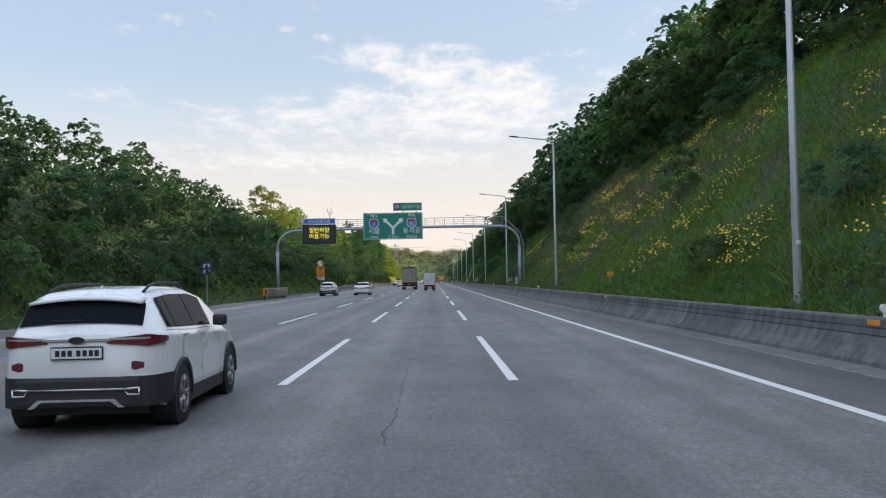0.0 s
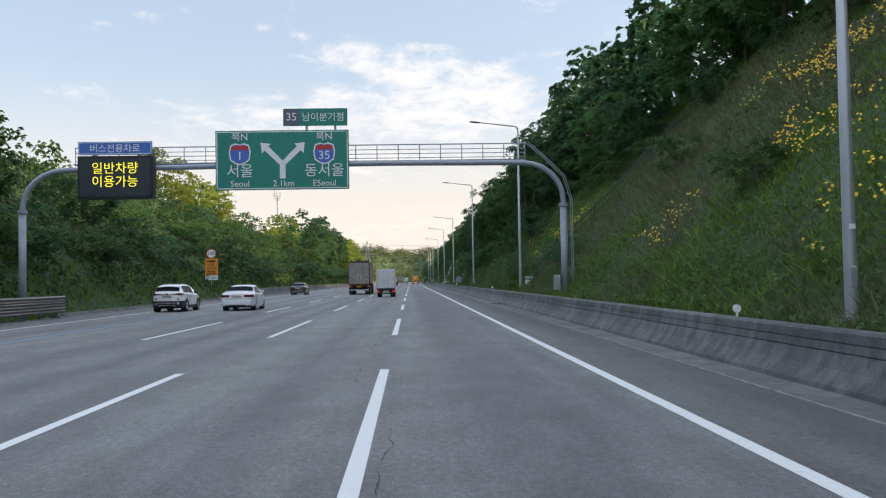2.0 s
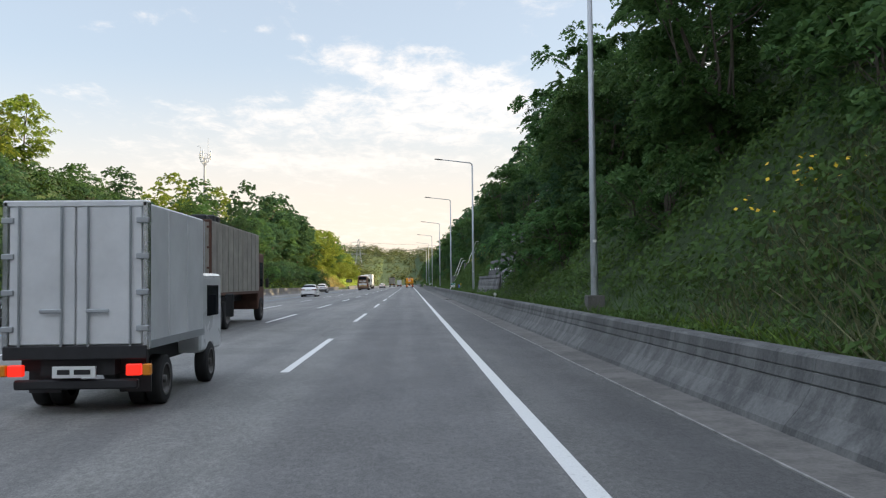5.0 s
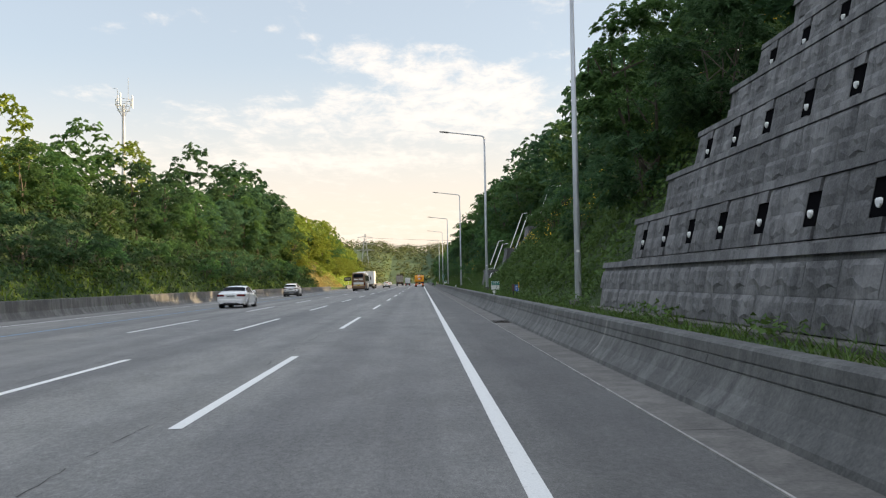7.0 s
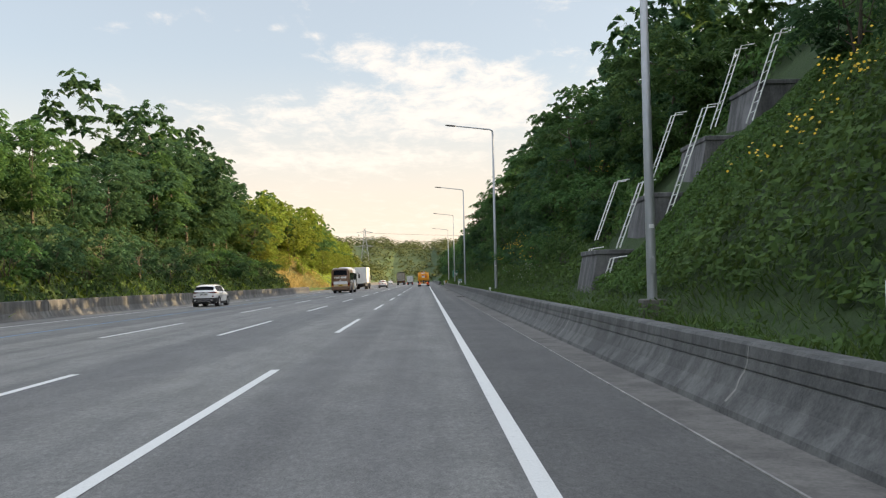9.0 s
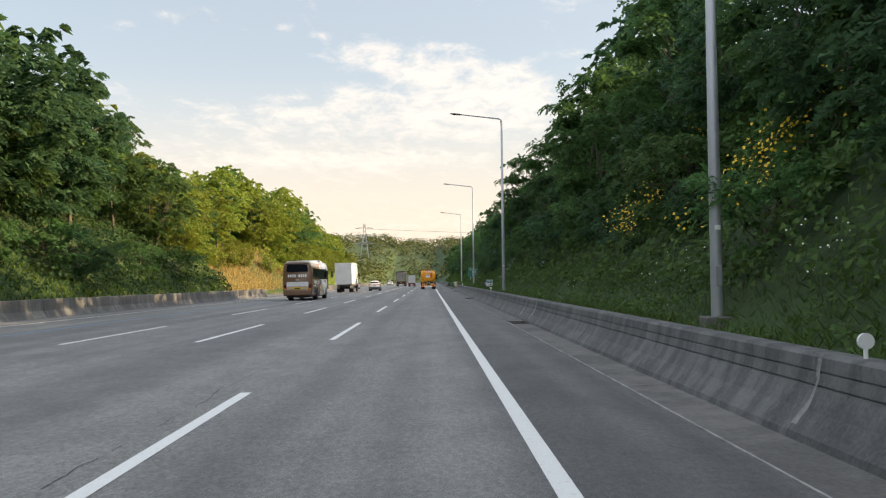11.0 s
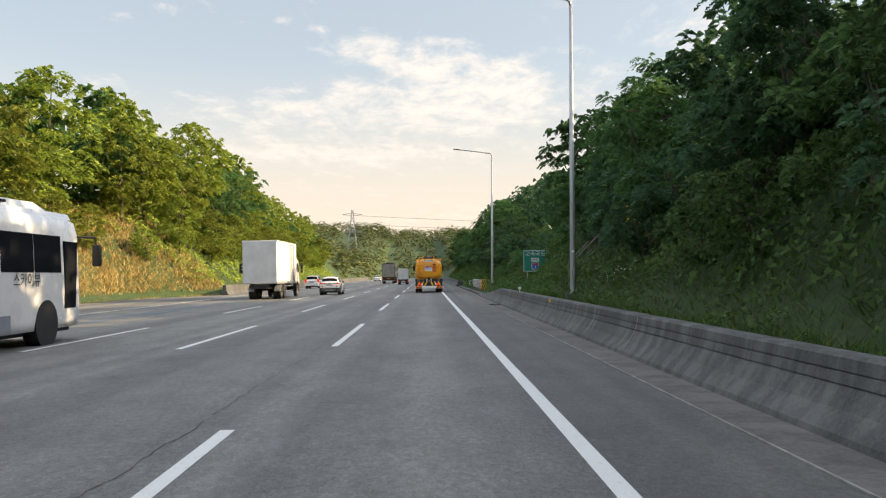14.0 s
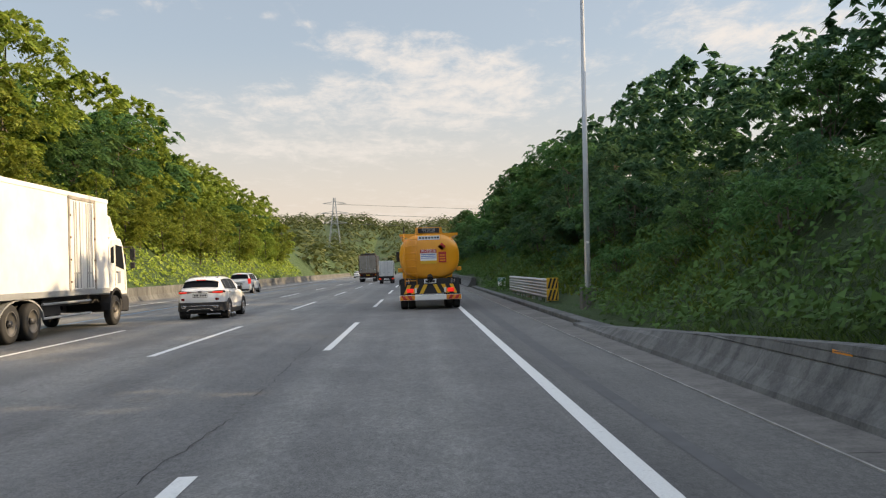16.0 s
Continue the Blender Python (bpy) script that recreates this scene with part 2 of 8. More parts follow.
def leaf_material(name, dark, mid, light, through=0.3, glow=0.15):
    m, n, l, b, out = mat(name)
    geo = n.new("ShaderNodeNewGeometry")
    info = n.new("ShaderNodeObjectInfo")
    base = ramp(n, l, geo.outputs["Random Per Island"], ((0.0, dark), (0.55, mid), (1.0, light)))
    clump = noise_of(n, l, 0.35, 3, 0.5)
    base = mixc(n, l, maprange(n, l, clump, 0.35, 0.65, 0.0, 0.55), base, tuple(0.7 * a + 0.3 * c for a, c in zip(mid, dark)))
    hue = n.new("ShaderNodeHueSaturation")
    l.new(maprange(n, l, info.outputs["Random"], 0, 1, 0.485, 0.515), hue.inputs["Hue"])
    l.new(maprange(n, l, info.outputs["Random"], 0, 1, 0.75, 1.25), hue.inputs["Value"])
    l.new(base, hue.inputs["Color"])
    l.new(hue.outputs[0], b.inputs["Base Color"])
    b.inputs["Roughness"].default_value = 0.62
    b.inputs["Specular IOR Level"].default_value = 0.09
    tr = n.new("ShaderNodeBsdfTranslucent")
    warm = mixc(n, l, glow, hue.outputs[0], (0.30, 0.32, 0.03))
    l.new(warm, tr.inputs[0])
    mx = n.new("ShaderNodeMixShader")
    mx.inputs[0].default_value = through
    l.new(b.outputs[0], mx.inputs[1])
    l.new(tr.outputs[0], mx.inputs[2])
    l.new(mx.outputs[0], out.inputs[0])
    return m


def soil_material():
    m, n, l, b, out = mat("slope_soil")
    fine = noise_of(n, l, 5, 7, 0.7)
    big = noise_of(n, l, 0.12, 5, 0.6)
    base = ramp(n, l, fine, ((0.3, (0.018, 0.040, 0.011)), (0.7, (0.050, 0.092, 0.025))))
    base = mixc(n, l, maprange(n, l, big, 0.60, 0.78), base, ramp(n, l, fine, ((0.3, (0.06, 0.05, 0.025)), (0.7, (0.13, 0.11, 0.055)))))
    l.new(base, b.inputs["Base Color"])
    b.inputs["Roughness"].default_value = 0.95
    bump(n, l, b, fine, 0.8, 0.15)
    return m


M_ASPHALT = asphalt_material()
# a darker surface, its tone lowered further for the hill's shade
M_SHOULDER = asphalt_material("shoulder_asphalt", 0.65)
M_CONC = concrete_material("barrier_concrete", (0.070, 0.073, 0.074), (0.138, 0.140, 0.137), 0.55, 0.7)
M_GUTTER = concrete_material("gutter_concrete", (0.086, 0.082, 0.077), (0.160, 0.152, 0.141), 0.3, 0.6)
M_STONE = concrete_material("retaining_stone", (0.074, 0.075, 0.080), (0.185, 0.185, 0.188), 0.65, 0.6)
M_CHUTE = concrete_material("chute_concrete", (0.10, 0.10, 0.10), (0.205, 0.205, 0.20), 0.5)
M_SOIL = soil_material()
M_WHITE_LINE = paint_line("road_paint_white", (0.70, 0.70, 0.68), 0.35)
M_BLUE_LINE = paint_line("road_paint_blue", (0.10, 0.27, 0.46), 0.7)
M_GALV = plain("galvanised_steel", (0.40, 0.42, 0.44), 0.45, 0.55, 0.12, 2.0)
M_GANTRY = plain("gantry_grey_paint", (0.29, 0.325, 0.37), 0.5, 0.2, 0.15)
M_LEAF_DARK = leaf_material("foliage_dark", (0.040, 0.088, 0.046), (0.062, 0.134, 0.066), (0.092, 0.180, 0.080), 0.45, 0.05)
M_LEAF_MID = leaf_material("foliage_green", (0.050, 0.104, 0.042), (0.082, 0.168, 0.058), (0.128, 0.228, 0.074), 0.45, 0.06)
M_VINE = leaf_material("vine_leaves", (0.050, 0.108, 0.034), (0.082, 0.172, 0.050), (0.128, 0.232, 0.066), 0.3)
# vine leaves darkened to carry the deep shade of the median bank
M_VINE_SHADED = leaf_material("shaded_vine_leaves", (0.016, 0.042, 0.015), (0.023, 0.058, 0.020), (0.032, 0.074, 0.025), 0.2)
# evening sunlight is put into this leaf colour, paler and yellower
M_LEAF_SUNLIT = leaf_material("foliage_sun_tinted", (0.090, 0.140, 0.028), (0.215, 0.280, 0.050), (0.38, 0.42, 0.095), 0.36, 0.22)
# haze and golden light of the distance are mixed into this leaf colour
M_LEAF_HAZY = leaf_material("hazy_distant_foliage", (0.060, 0.085, 0.036), (0.105, 0.135, 0.055), (0.19, 0.20, 0.08), 0.25)
M_GRASS = leaf_material("grass_blades", (0.052, 0.110, 0.022), (0.115, 0.200, 0.038), (0.215, 0.295, 0.070), 0.35, 0.3)
M_DULL_GRASS = leaf_material("seeding_grass", (0.085, 0.098, 0.052), (0.150, 0.158, 0.085), (0.240, 0.235, 0.140), 0.3, 0.1)
M_VERGE = leaf_material("verge_grass", (0.040, 0.082, 0.024), (0.080, 0.140, 0.038), (0.140, 0.200, 0.066), 0.3, 0.15)
M_DRY = leaf_material("dry_grass", (0.26, 0.20, 0.08), (0.46, 0.35, 0.14), (0.62, 0.49, 0.21), 0.25)
M_FLOWER = plain("flower_yellow", (0.80, 0.52, 0.025), 0.6, 0, 0.2)
# glossless black, painted for the shade inside the anchor pockets
M_PIT_SHADE = plain("anchor_pit_shade", (0.006, 0.006, 0.007), 1.0, 0, 0.2)
M_PIT_SHADE.node_tree.nodes["Principled BSDF"].inputs["Specular IOR Level"].default_value = 0.0
M_WHITE_FLOWER = plain("flower_white", (0.7, 0.7, 0.62), 0.6, 0, 0.2)
M_BARK = plain("bark", (0.10, 0.085, 0.065), 0.9, 0, 0.4, 8)

# ------------------------------------------------------------------ mesh helpers


def add_mesh(name, verts, faces, material, parent=None, smooth=False):
    me = bpy.data.meshes.new(name)
    me.from_pydata([tuple(v) for v in verts], [], [tuple(f) for f in faces])
    me.materials.append(material)
    if smooth:
        me.polygons.foreach_set("use_smooth", [True] * len(me.polygons))
    me.update()
    ob = new(name, me)
    ob.parent = parent
    return ob


def part(name, bm, material, parent=None, label="", smooth=False):
    """One bmesh as one mesh object, under a thing or a part."""
    bmesh.ops.recalc_face_normals(bm, faces=bm.faces[:])
    me = bpy.data.meshes.new(name)
    if smooth:
        for f in bm.faces:
            f.smooth = True
    bm.to_mesh(me)
    bm.free()
    me.materials.append(material)
    ob = new(name, me)
    ob.parent = parent
    if label:
        ob["label"] = label
    return ob


def thing(name, m=None, label="", category="", group="", kind=""):
    e = new(name)
    if m is not None:
        e.matrix_world = m
    return tagged(e, label, category, group, kind)


def box(bm, x0, x1, y0, y1, z0, z1, bevel=0.0, seg=1):
    r = bmesh.ops.create_cube(bm, size=1.0)["verts"]
    for v in r:
        v.co = Vector((x0 + (v.co.x + 0.5) * (x1 - x0), y0 + (v.co.y + 0.5) * (y1 - y0), z0 + (v.co.z + 0.5) * (z1 - z0)))
    if bevel:
        es = list({e for v in r for e in v.link_edges})
        bmesh.ops.bevel(bm, geom=es, offset=bevel, segments=seg, affect="EDGES", profile=0.6)
    return bm


def boxes(*rows, bevel=0.0, seg=1):
    bm = bmesh.new()
    for r in rows:
        box(bm, *r, bevel=bevel, seg=seg)
    return bm


def tube(bm, pts, radii, seg=8, caps=True):
    """A round bar through the points, of the given radii."""
    pts = [Vector(p) for p in pts]
    if isinstance(radii, (int, float)):
        radii = [radii] * len(pts)
    rings, side = [], None
    for i, p in enumerate(pts):
        d = (pts[min(i + 1, len(pts) - 1)] - pts[max(i - 1, 0)]).normalized()
        if side is None:
            side = d.orthogonal().normalized()
        side = (side - d * side.dot(d)).normalized()
        o = d.cross(side)
        rings.append([bm.verts.new(p + (side * math.cos(a) + o * math.sin(a)) * radii[i]) for a in (2 * math.pi * k / seg for k in range(seg))])
    for a, c in zip(rings, rings[1:]):
        for k in range(seg):
            bm.faces.new((a[k], a[(k + 1) % seg], c[(k + 1) % seg], c[k]))
    if caps:
        bm.faces.new(rings[0][::-1])
        bm.faces.new(rings[-1])
    return bm


def loft(bm, rings, close=True, caps=True):
    """Skin a row of rings that have the same number of points."""
    vs = [[bm.verts.new(p) for p in r] for r in rings]
    n = len(rings[0])
    for a, c in zip(vs, vs[1:]):
        for k in range(n if close else n - 1):
            bm.faces.new((a[k], a[(k + 1) % n], c[(k + 1) % n], c[k]))
    if caps:
        bm.faces.new(vs[0][::-1])
        bm.faces.new(vs[-1])
    return bm


def smoothstep(a, b, x):
    t = max(0.0, min(1.0, (x - a) / (b - a)))
    return t * t * (3 - 2 * t)


def piecewise(y, rows):
    if y <= rows[0][0]:
        return rows[0][1]
    for (a, p), (b, q) in zip(rows, rows[1:]):
        if y <= b:
            return p + (q - p) * smoothstep(a, b, y)
    return rows[-1][1]


# ------------------------------------------------------------------ ground
Y0, Y1 = -90.0, 560.0          # the built stretch of road
RIGHT_TOP = ((-90, 36), (110, 36), (150, 30), (200, 24), (270, 20), (300, 15), (316, 10), (327, 4.2), (338, 4.2), (352, 6), (420, 8), (560, 9), (800, 6))
LEFT_TOP = ((-90, 11), (60, 13), (110, 17), (160, 17), (240, 16), (300, 13), (330, 10), (420, 12), (560, 9), (800, 5))
LEFT_FOOT = ((-90, 21.4), (296, 21.4), (313, 26.5), (343, 26.5), (360, 22.0), (800, 22.0))


def bank(y):
    """Cross slope of the carriageway: it leans into the far left-hand bend."""
    return 0.015 * smoothstep(170, 330, y)


def road_z(x, y):
    return bank(y) * min(x, 0.0)


def on_road(x, y, turn=0.0):
    """A pose standing on the carriageway."""
    return pose(x, y, road_z(x, y), 0, -math.degrees(math.atan(bank(y))), turn)


def far_hill(x, y):
    """The wooded rise that closes the road's far end."""
    return 20.0 * smoothstep(640, 800, y) * math.exp(-((x + 70) / 190) ** 2) + 10.0 * smoothstep(700, 900, y)


def ground_z(x, y):
    if y > 640:
        return near_z(x, y) + far_hill(x, y)
    return near_z(x, y)


def near_z(x, y):
    if x > 3.3:
        d = x - 3.9
        top = piecewise(y, RIGHT_TOP)
        d = max(d - 1.9 * smoothstep(128.4, 129.2, y) * (1 - smoothstep(144.6, 146.2, y)), min(d, 0.0))
        foot = 0.69 - 0.55 * smoothstep(319, 334, y) * (1 - smoothstep(378, 384, y))
        z = foot if d < 0 else foot + top * math.tanh((1.03 + 0.27 * smoothstep(250, 266, y) * (1 - smoothstep(284, 296, y))) * d / top)
        if y > 560:
            z *= 1 - 0.6 * smoothstep(560, 900, y)
        if d > 0.5:
            z += 0.35 * noise.noise(Vector((x * 0.25, y * 0.25, 0))) * min(1, d / 4) + 1.2 * noise.noise(Vector((x * 0.05, y * 0.05, 3))) * min(1, d / 12)
        return z
    foot = piecewise(y, LEFT_FOOT)
    d = -foot - x
    if d > 0:
        top = piecewise(y, LEFT_TOP)
        z = 0.35 + road_z(-20.6, y) + top * math.tanh(0.98 * d / top)
        if y > 560:
            z *= 1 - 0.6 * smoothstep(560, 900, y)
        return z + 0.35 * noise.noise(Vector((x * 0.25, y * 0.25, 7))) * min(1, d / 4) + 1.2 * noise.noise(Vector((x * 0.05, y * 0.05, 9))) * min(1, d / 12)
    return -0.12 + road_z(x, y)


def build_ground():
    xs = [-2500, -900, -400, -200, -130, -100, -80, -66, -56, -48, -42, -39, -36, -34, -32, -30.5, -29, -28, -27, -26, -25, -24, -23.2, -22.2, -21.6, -21.3, -20.6, -10, 2.6, 3.25, 3.35,
          3.9, 4.5, 5.2, 6, 6.8, 7.6, 8.4, 9.2, 10, 11, 12, 13, 14, 15.5, 17, 18.5, 20, 22, 25, 30, 36, 44, 54, 66, 84, 110, 160, 260, 500, 1000, 2500]
    ys = [-2500, -800, -300, -160] + sorted([Y0 + 2 * i for i in range(326)] + [128.4, 128.8, 129.3, 144.6, 145.4]) + [580, 610, 650, 700, 760, 850, 1000, 1300, 1800, 3000, 4500]
    verts, faces = [], []
    for y in ys:
        for x in xs:
            z = ground_z(x, y)
            if abs(x) > 130:
                z *= 1 - smoothstep(130, 900, abs(x))
            if y > 1000:
                z *= 1 - smoothstep(1000, 1800, y)
            verts.append((x, y, z))
    w = len(xs)
    for j in range(len(ys) - 1):
        for i in range(w - 1):
            a = j * w + i
            faces.append((a, a + 1, a + w + 1, a + w))
    ob = add_mesh("ground", verts, faces, M_SOIL, smooth=True)
    tagged(ob, "green and brown earth slopes beside the motorway", "ground", kind="structure")


build_ground()


# ------------------------------------------------------------------ road
def build_road():
    xs = [-27.2, -20.4, -18.0, -14.4, -10.8, -7.2, -3.6, 0.0]
    verts, faces = [], []
    ys = [-400 + 4 * i for i in range(264)]
    for y in ys:
        foot = piecewise(y, LEFT_FOOT)
        for k, x in enumerate(xs):
            verts.append((max(x, -foot + 0.15) if k == 0 else x, y, road_z(x, y)))
    w = len(xs)
    for j in range(len(ys) - 1):
        for i in range(w - 1):
            a = j * w + i
            faces.append((a, a + 1, a + w + 1, a + w))
    road = add_mesh("road", verts, faces, M_ASPHALT)
    tagged(road, "worn grey five-lane asphalt motorway", "road", kind="structure")
    verts = [(x, y, 0.0) for y in ys for x in (0.0, 1.84)]
    faces = [(2 * j, 2 * j + 1, 2 * j + 3, 2 * j + 2) for j in range(len(ys) - 1)]
    tagged(add_mesh("hard_shoulder", verts, faces, M_SHOULDER), "darker grey asphalt hard shoulder", "hard shoulder", kind="structure")
    gutter = thing("gutter", None, "pale concrete gutter strip along the barrier", "gutter", kind="structure")
    slab = None
    for k in range(96):
        y = -320 + 10 * k
        if slab is None:
            tagged(part("gutter_edge", boxes((1.765, 1.79, -320, 640, -0.05, 0.016)), plain("pale_mortar", (0.30, 0.295, 0.28), 0.9, 0, 0.5, 2.5)), "thin pale mortar edge of the gutter", "gutter edge", kind="structure")
            slab = part("gutter_slab", boxes((1.78, 2.60, 0.01, 9.99, -0.05, 0.012)), M_GUTTER, gutter)
            slab.location.y = y
        else:
            ob = new("gutter_slab", slab.data)
            ob.parent = gutter
            ob.location.y = y


build_road()
LINE_Z = 0.006


def strip(bm, x0, x1, y0, y1, z=LINE_Z):
    bm.faces.new([bm.verts.new((a, b, z + road_z(a, b))) for a, b in ((x0, y0), (x1, y0), (x1, y1), (x0, y1))])


def build_lines():
    bm = bmesh.new()
    y = -400.0
    while y < 640:
        strip(bm, -0.09, 0.09, y, y + 20)
        y += 20
    tagged(part("edge_line", bm, M_WHITE_LINE), "solid white edge line beside the shoulder", "road marking", kind="structure")
    bm = bmesh.new()
    y = -400.0
    while y < 640:
        strip(bm, -18.08, -17.93, y, y + 20)
        y += 20
    tagged(part("edge_line", bm, M_WHITE_LINE), "solid white edge line beside the median", "road marking", kind="structure")
    bm = bmesh.new()
    y = -400.0
    while y < 640:
        strip(bm, -14.62, -14.50, y, y + 20)
        y += 20
    tagged(part("bus_lane_line", bm, M_BLUE_LINE), "faded solid blue bus lane line", "road marking", kind="structure")
    long_dash, dash = bmesh.new(), bmesh.new()
    strip(long_dash, -0.08, 0.08, -10.4, 0)
    strip(dash, -0.08, 0.08, -9.2, 0)
    firsts = (part("lane_dash", long_dash, M_WHITE_LINE), part("lane_dash", dash, M_WHITE_LINE))
    for ob in firsts:
        tagged(ob, "white painted lane dash on the asphalt", "road marking", group="lane dashes", kind="structure")
    fresh = set(firsts)
    for line in (1, 2, 3):
        for k in range(35):
            y = -60 + 20 * k
            x = -3.6 * line
            slope = math.degrees(math.atan((road_z(x, y) - road_z(x, y - 9)) / 9))
            m = pose(x, y, road_z(x, y), slope, -math.degrees(math.atan(bank(y))), 0)
            ob = firsts[0] if y < 50 else firsts[1]
            if ob in fresh:
                fresh.discard(ob)
                ob.matrix_basis = m
            else:
                copy_thing(ob, m)


build_lines()


def build_cracks():
    """Long wandering cracks and sealed seams beside the lane lines."""
    r = random.Random(8)
    mats = plain("crack_dark", (0.035, 0.034, 0.033), 0.9, 0, 0.3)
    for x, y0, y1 in ((-3.95, 98, 132), (-3.9, 138, 160), (-3.95, 196, 208), (-3.95, 214, 232), (-3.9, 238, 262), (-3.95, 268, 340), (-7.5, -30, -16), (-7.5, 296, 342), (-4.0, 18, 34), (-3.3, 4, 14), (-7.6, 120, 150), (-5.3, -36, -22)):
        bm = bmesh.new()

        def run(q, y, end, drift, width):
            last = None
            home = q
            while y < end:
                w = width * r.uniform(0.25, 1.0)
                if r.random() < 0.10:
                    last = None
                    y += r.uniform(0.1, 0.5)
                a = [bm.verts.new((q - w, y, 0.004 + road_z(q, y))), bm.verts.new((q + w, y, 0.004 + road_z(q, y)))]
                if last:
                    bm.faces.new((last[0], last[1], a[1], a[0]))
                last = a
                if drift == 0 and r.random() < 0.05:
                    run(q, y, y + r.uniform(0.4, 1.6), r.choice((-1, 1)) * r.uniform(0.1, 0.4), width * 0.6)
                y += r.uniform(0.05, 0.22)
                q += r.uniform(-0.03, 0.03) + (home - q) * 0.05 + drift * 0.14
        run(x, y0, y1, 0, 0.008)
        tagged(part("road_crack", bm, mats), "long dark jagged crack in the asphalt", "crack", kind="structure")
    # dark tyre marks that swing towards the lay-by
    rubber = plain("tyre_mark", (0.092, 0.092, 0.094), 0.8, 0, 0.35, 2.0)
    for off, wide in ((0.0, 0.15), (1.5, 0.05)):
        bm = bmesh.new()
        last = None
        for k in range(30):
            y = 306 + 3.5 * k
            q = 0.62 + off + 0.5 * smoothstep(318, 400, y)
            w = wide * min(1.0, k / 8) + 0.004
            a = [bm.verts.new((q - w, y, 0.0035)), bm.verts.new((q + w, y, 0.0035))]
            if last:
                bm.faces.new((last[0], last[1], a[1], a[0]))
            last = a
        tagged(part("tyre_mark", bm, rubber), "faint dark tyre mark on the shoulder", "tyre mark", kind="structure")


build_cracks()


# ------------------------------------------------------------------ barriers
def barrier_profile(h):
    return [(2.42, 0.0), (2.45, 0.08), (2.62, 0.27), (2.735, 0.465), (2.738, 0.475), (2.756, 0.479), (2.756, 0.494), (2.744, 0.499),
            (2.772, 0.595), (2.774, 0.605), (2.792, 0.609), (2.792, 0.624), (2.780, 0.629), (2.802, h - 0.035), (2.84, h), (3.09, h), (3.12, h - 0.03), (3.15, 0.0)]


def build_barrier():
    """The right barrier: cast lengths of concrete with open joints; it ramps down to the lay-by."""
    seg = 6.0
    y = -96.0
    root = None
    k = 0
    while y < 560:
        n_end = y + seg - 0.008
        if y < 334 or y >= 382:
            def top(q):
                if 319 < q < 382:
                    return max(0.10, 0.79 - 0.05 * (q - 320.5)) if q > 320.5 else 0.79
                return 0.79
            bm = bmesh.new()
            rings = []
            for q in (y, y + seg / 3, y + 2 * seg / 3, n_end):
                h = top(q)
                rings.append([(px, q, min(pz, h)) for px, pz in barrier_profile(0.79)])
            loft(bm, rings, True, True)
            ob = part("concrete_barrier", bm, M_CONC)
            tagged(ob, "grey stained concrete barrier length with two scored grooves", "barrier", group="right barrier lengths", kind="structure")
        y += seg
        k += 1
    # low kerb along the lay-by
    bm = bmesh.new()
    for q in range(336, 382, 3):
        box(bm, 2.75, 3.15, q, q + 2.98, -0.05, 0.10, bevel=0.02)
    tagged(part("low_kerb", bm, M_CONC), "low concrete kerb at the end of the barrier", "kerb", kind="structure")
    # median side
    y = 48.0
    while y < 560:
        if not (312 <= y <= 352):
            h0 = 0.75 * smoothstep(82, 116, y) + 0.20
            h1 = 0.75 * smoothstep(82, 116, y + 5.97) + 0.20
            bm = bmesh.new()
            prof = lambda h: [(-20.35, 0), (-20.45, 0.1 * h), (-20.60, 0.4 * h), (-20.64, h - 0.02), (-20.67, h), (-20.95, h), (-21.0, 0)]
            loft(bm, [[(px, q, pz + road_z(-20.6, q)) for px, pz in prof(h)] for q, h in ((y, h0), (y + 5.97, h1))])
            tagged(part("median_barrier", bm, M_CONC), "low brownish concrete median barrier length", "barrier", group="median barrier lengths", kind="structure")
        y += 6.0


build_barrier()

# ------------------------------------------------------------------ plants
rng = np.random.default_rng(11)


def unit(n):
    v = rng.normal(size=(n, 3))
    return v / np.linalg.norm(v, axis=1, keepdims=True)


def leaf_tris(centres, normals, length, width):
    """Pointed leaves lying across the given normals."""
    n = len(centres)
    a = np.cross(normals, unit(n))
    a /= np.linalg.norm(a, axis=1, keepdims=True) + 1e-9
    b = np.cross(normals, a)
    ln = (length * rng.uniform(0.65, 1.35, n))[:, None]
    wd = (width * rng.uniform(0.65, 1.35, n))[:, None]
    droop = normals * ln * 0.2
    p = np.stack([centres - a * ln * 0.35 + b * wd * 0.5, centres - a * ln * 0.35 - b * wd * 0.5, centres + a * ln * 0.65 - droop], axis=1)
    return p.reshape(-1, 3)


def leaf_kites(centres, normals, length, width):
    """Kite-shaped leaves or petals lying across the given normals."""
    n = len(centres)
    a = np.cross(normals, unit(n))
    a /= np.linalg.norm(a, axis=1, keepdims=True) + 1e-9
    b = np.cross(normals, a)
    p = np.stack([centres - a * length * 0.5, centres + b * width * 0.5, centres + a * length * 0.5, centres - b * width * 0.5], axis=1)
    return p.reshape(-1, 3)


def mesh_of_faces(name, verts, material, sides=3):
    n = len(verts) // sides
    me = bpy.data.meshes.new(name)
    me.vertices.add(n * sides)
    me.vertices.foreach_set("co", verts.astype(np.float32).ravel())
    me.loops.add(n * sides)
    me.loops.foreach_set("vertex_index", np.arange(n * sides, dtype=np.int32))
    me.polygons.add(n)
    me.polygons.foreach_set("loop_start", np.arange(0, n * sides, sides, dtype=np.int32))
    me.polygons.foreach_set("loop_total", np.full(n, sides, dtype=np.int32))
    me.materials.append(material)
    me.update(calc_edges=True)
    return me


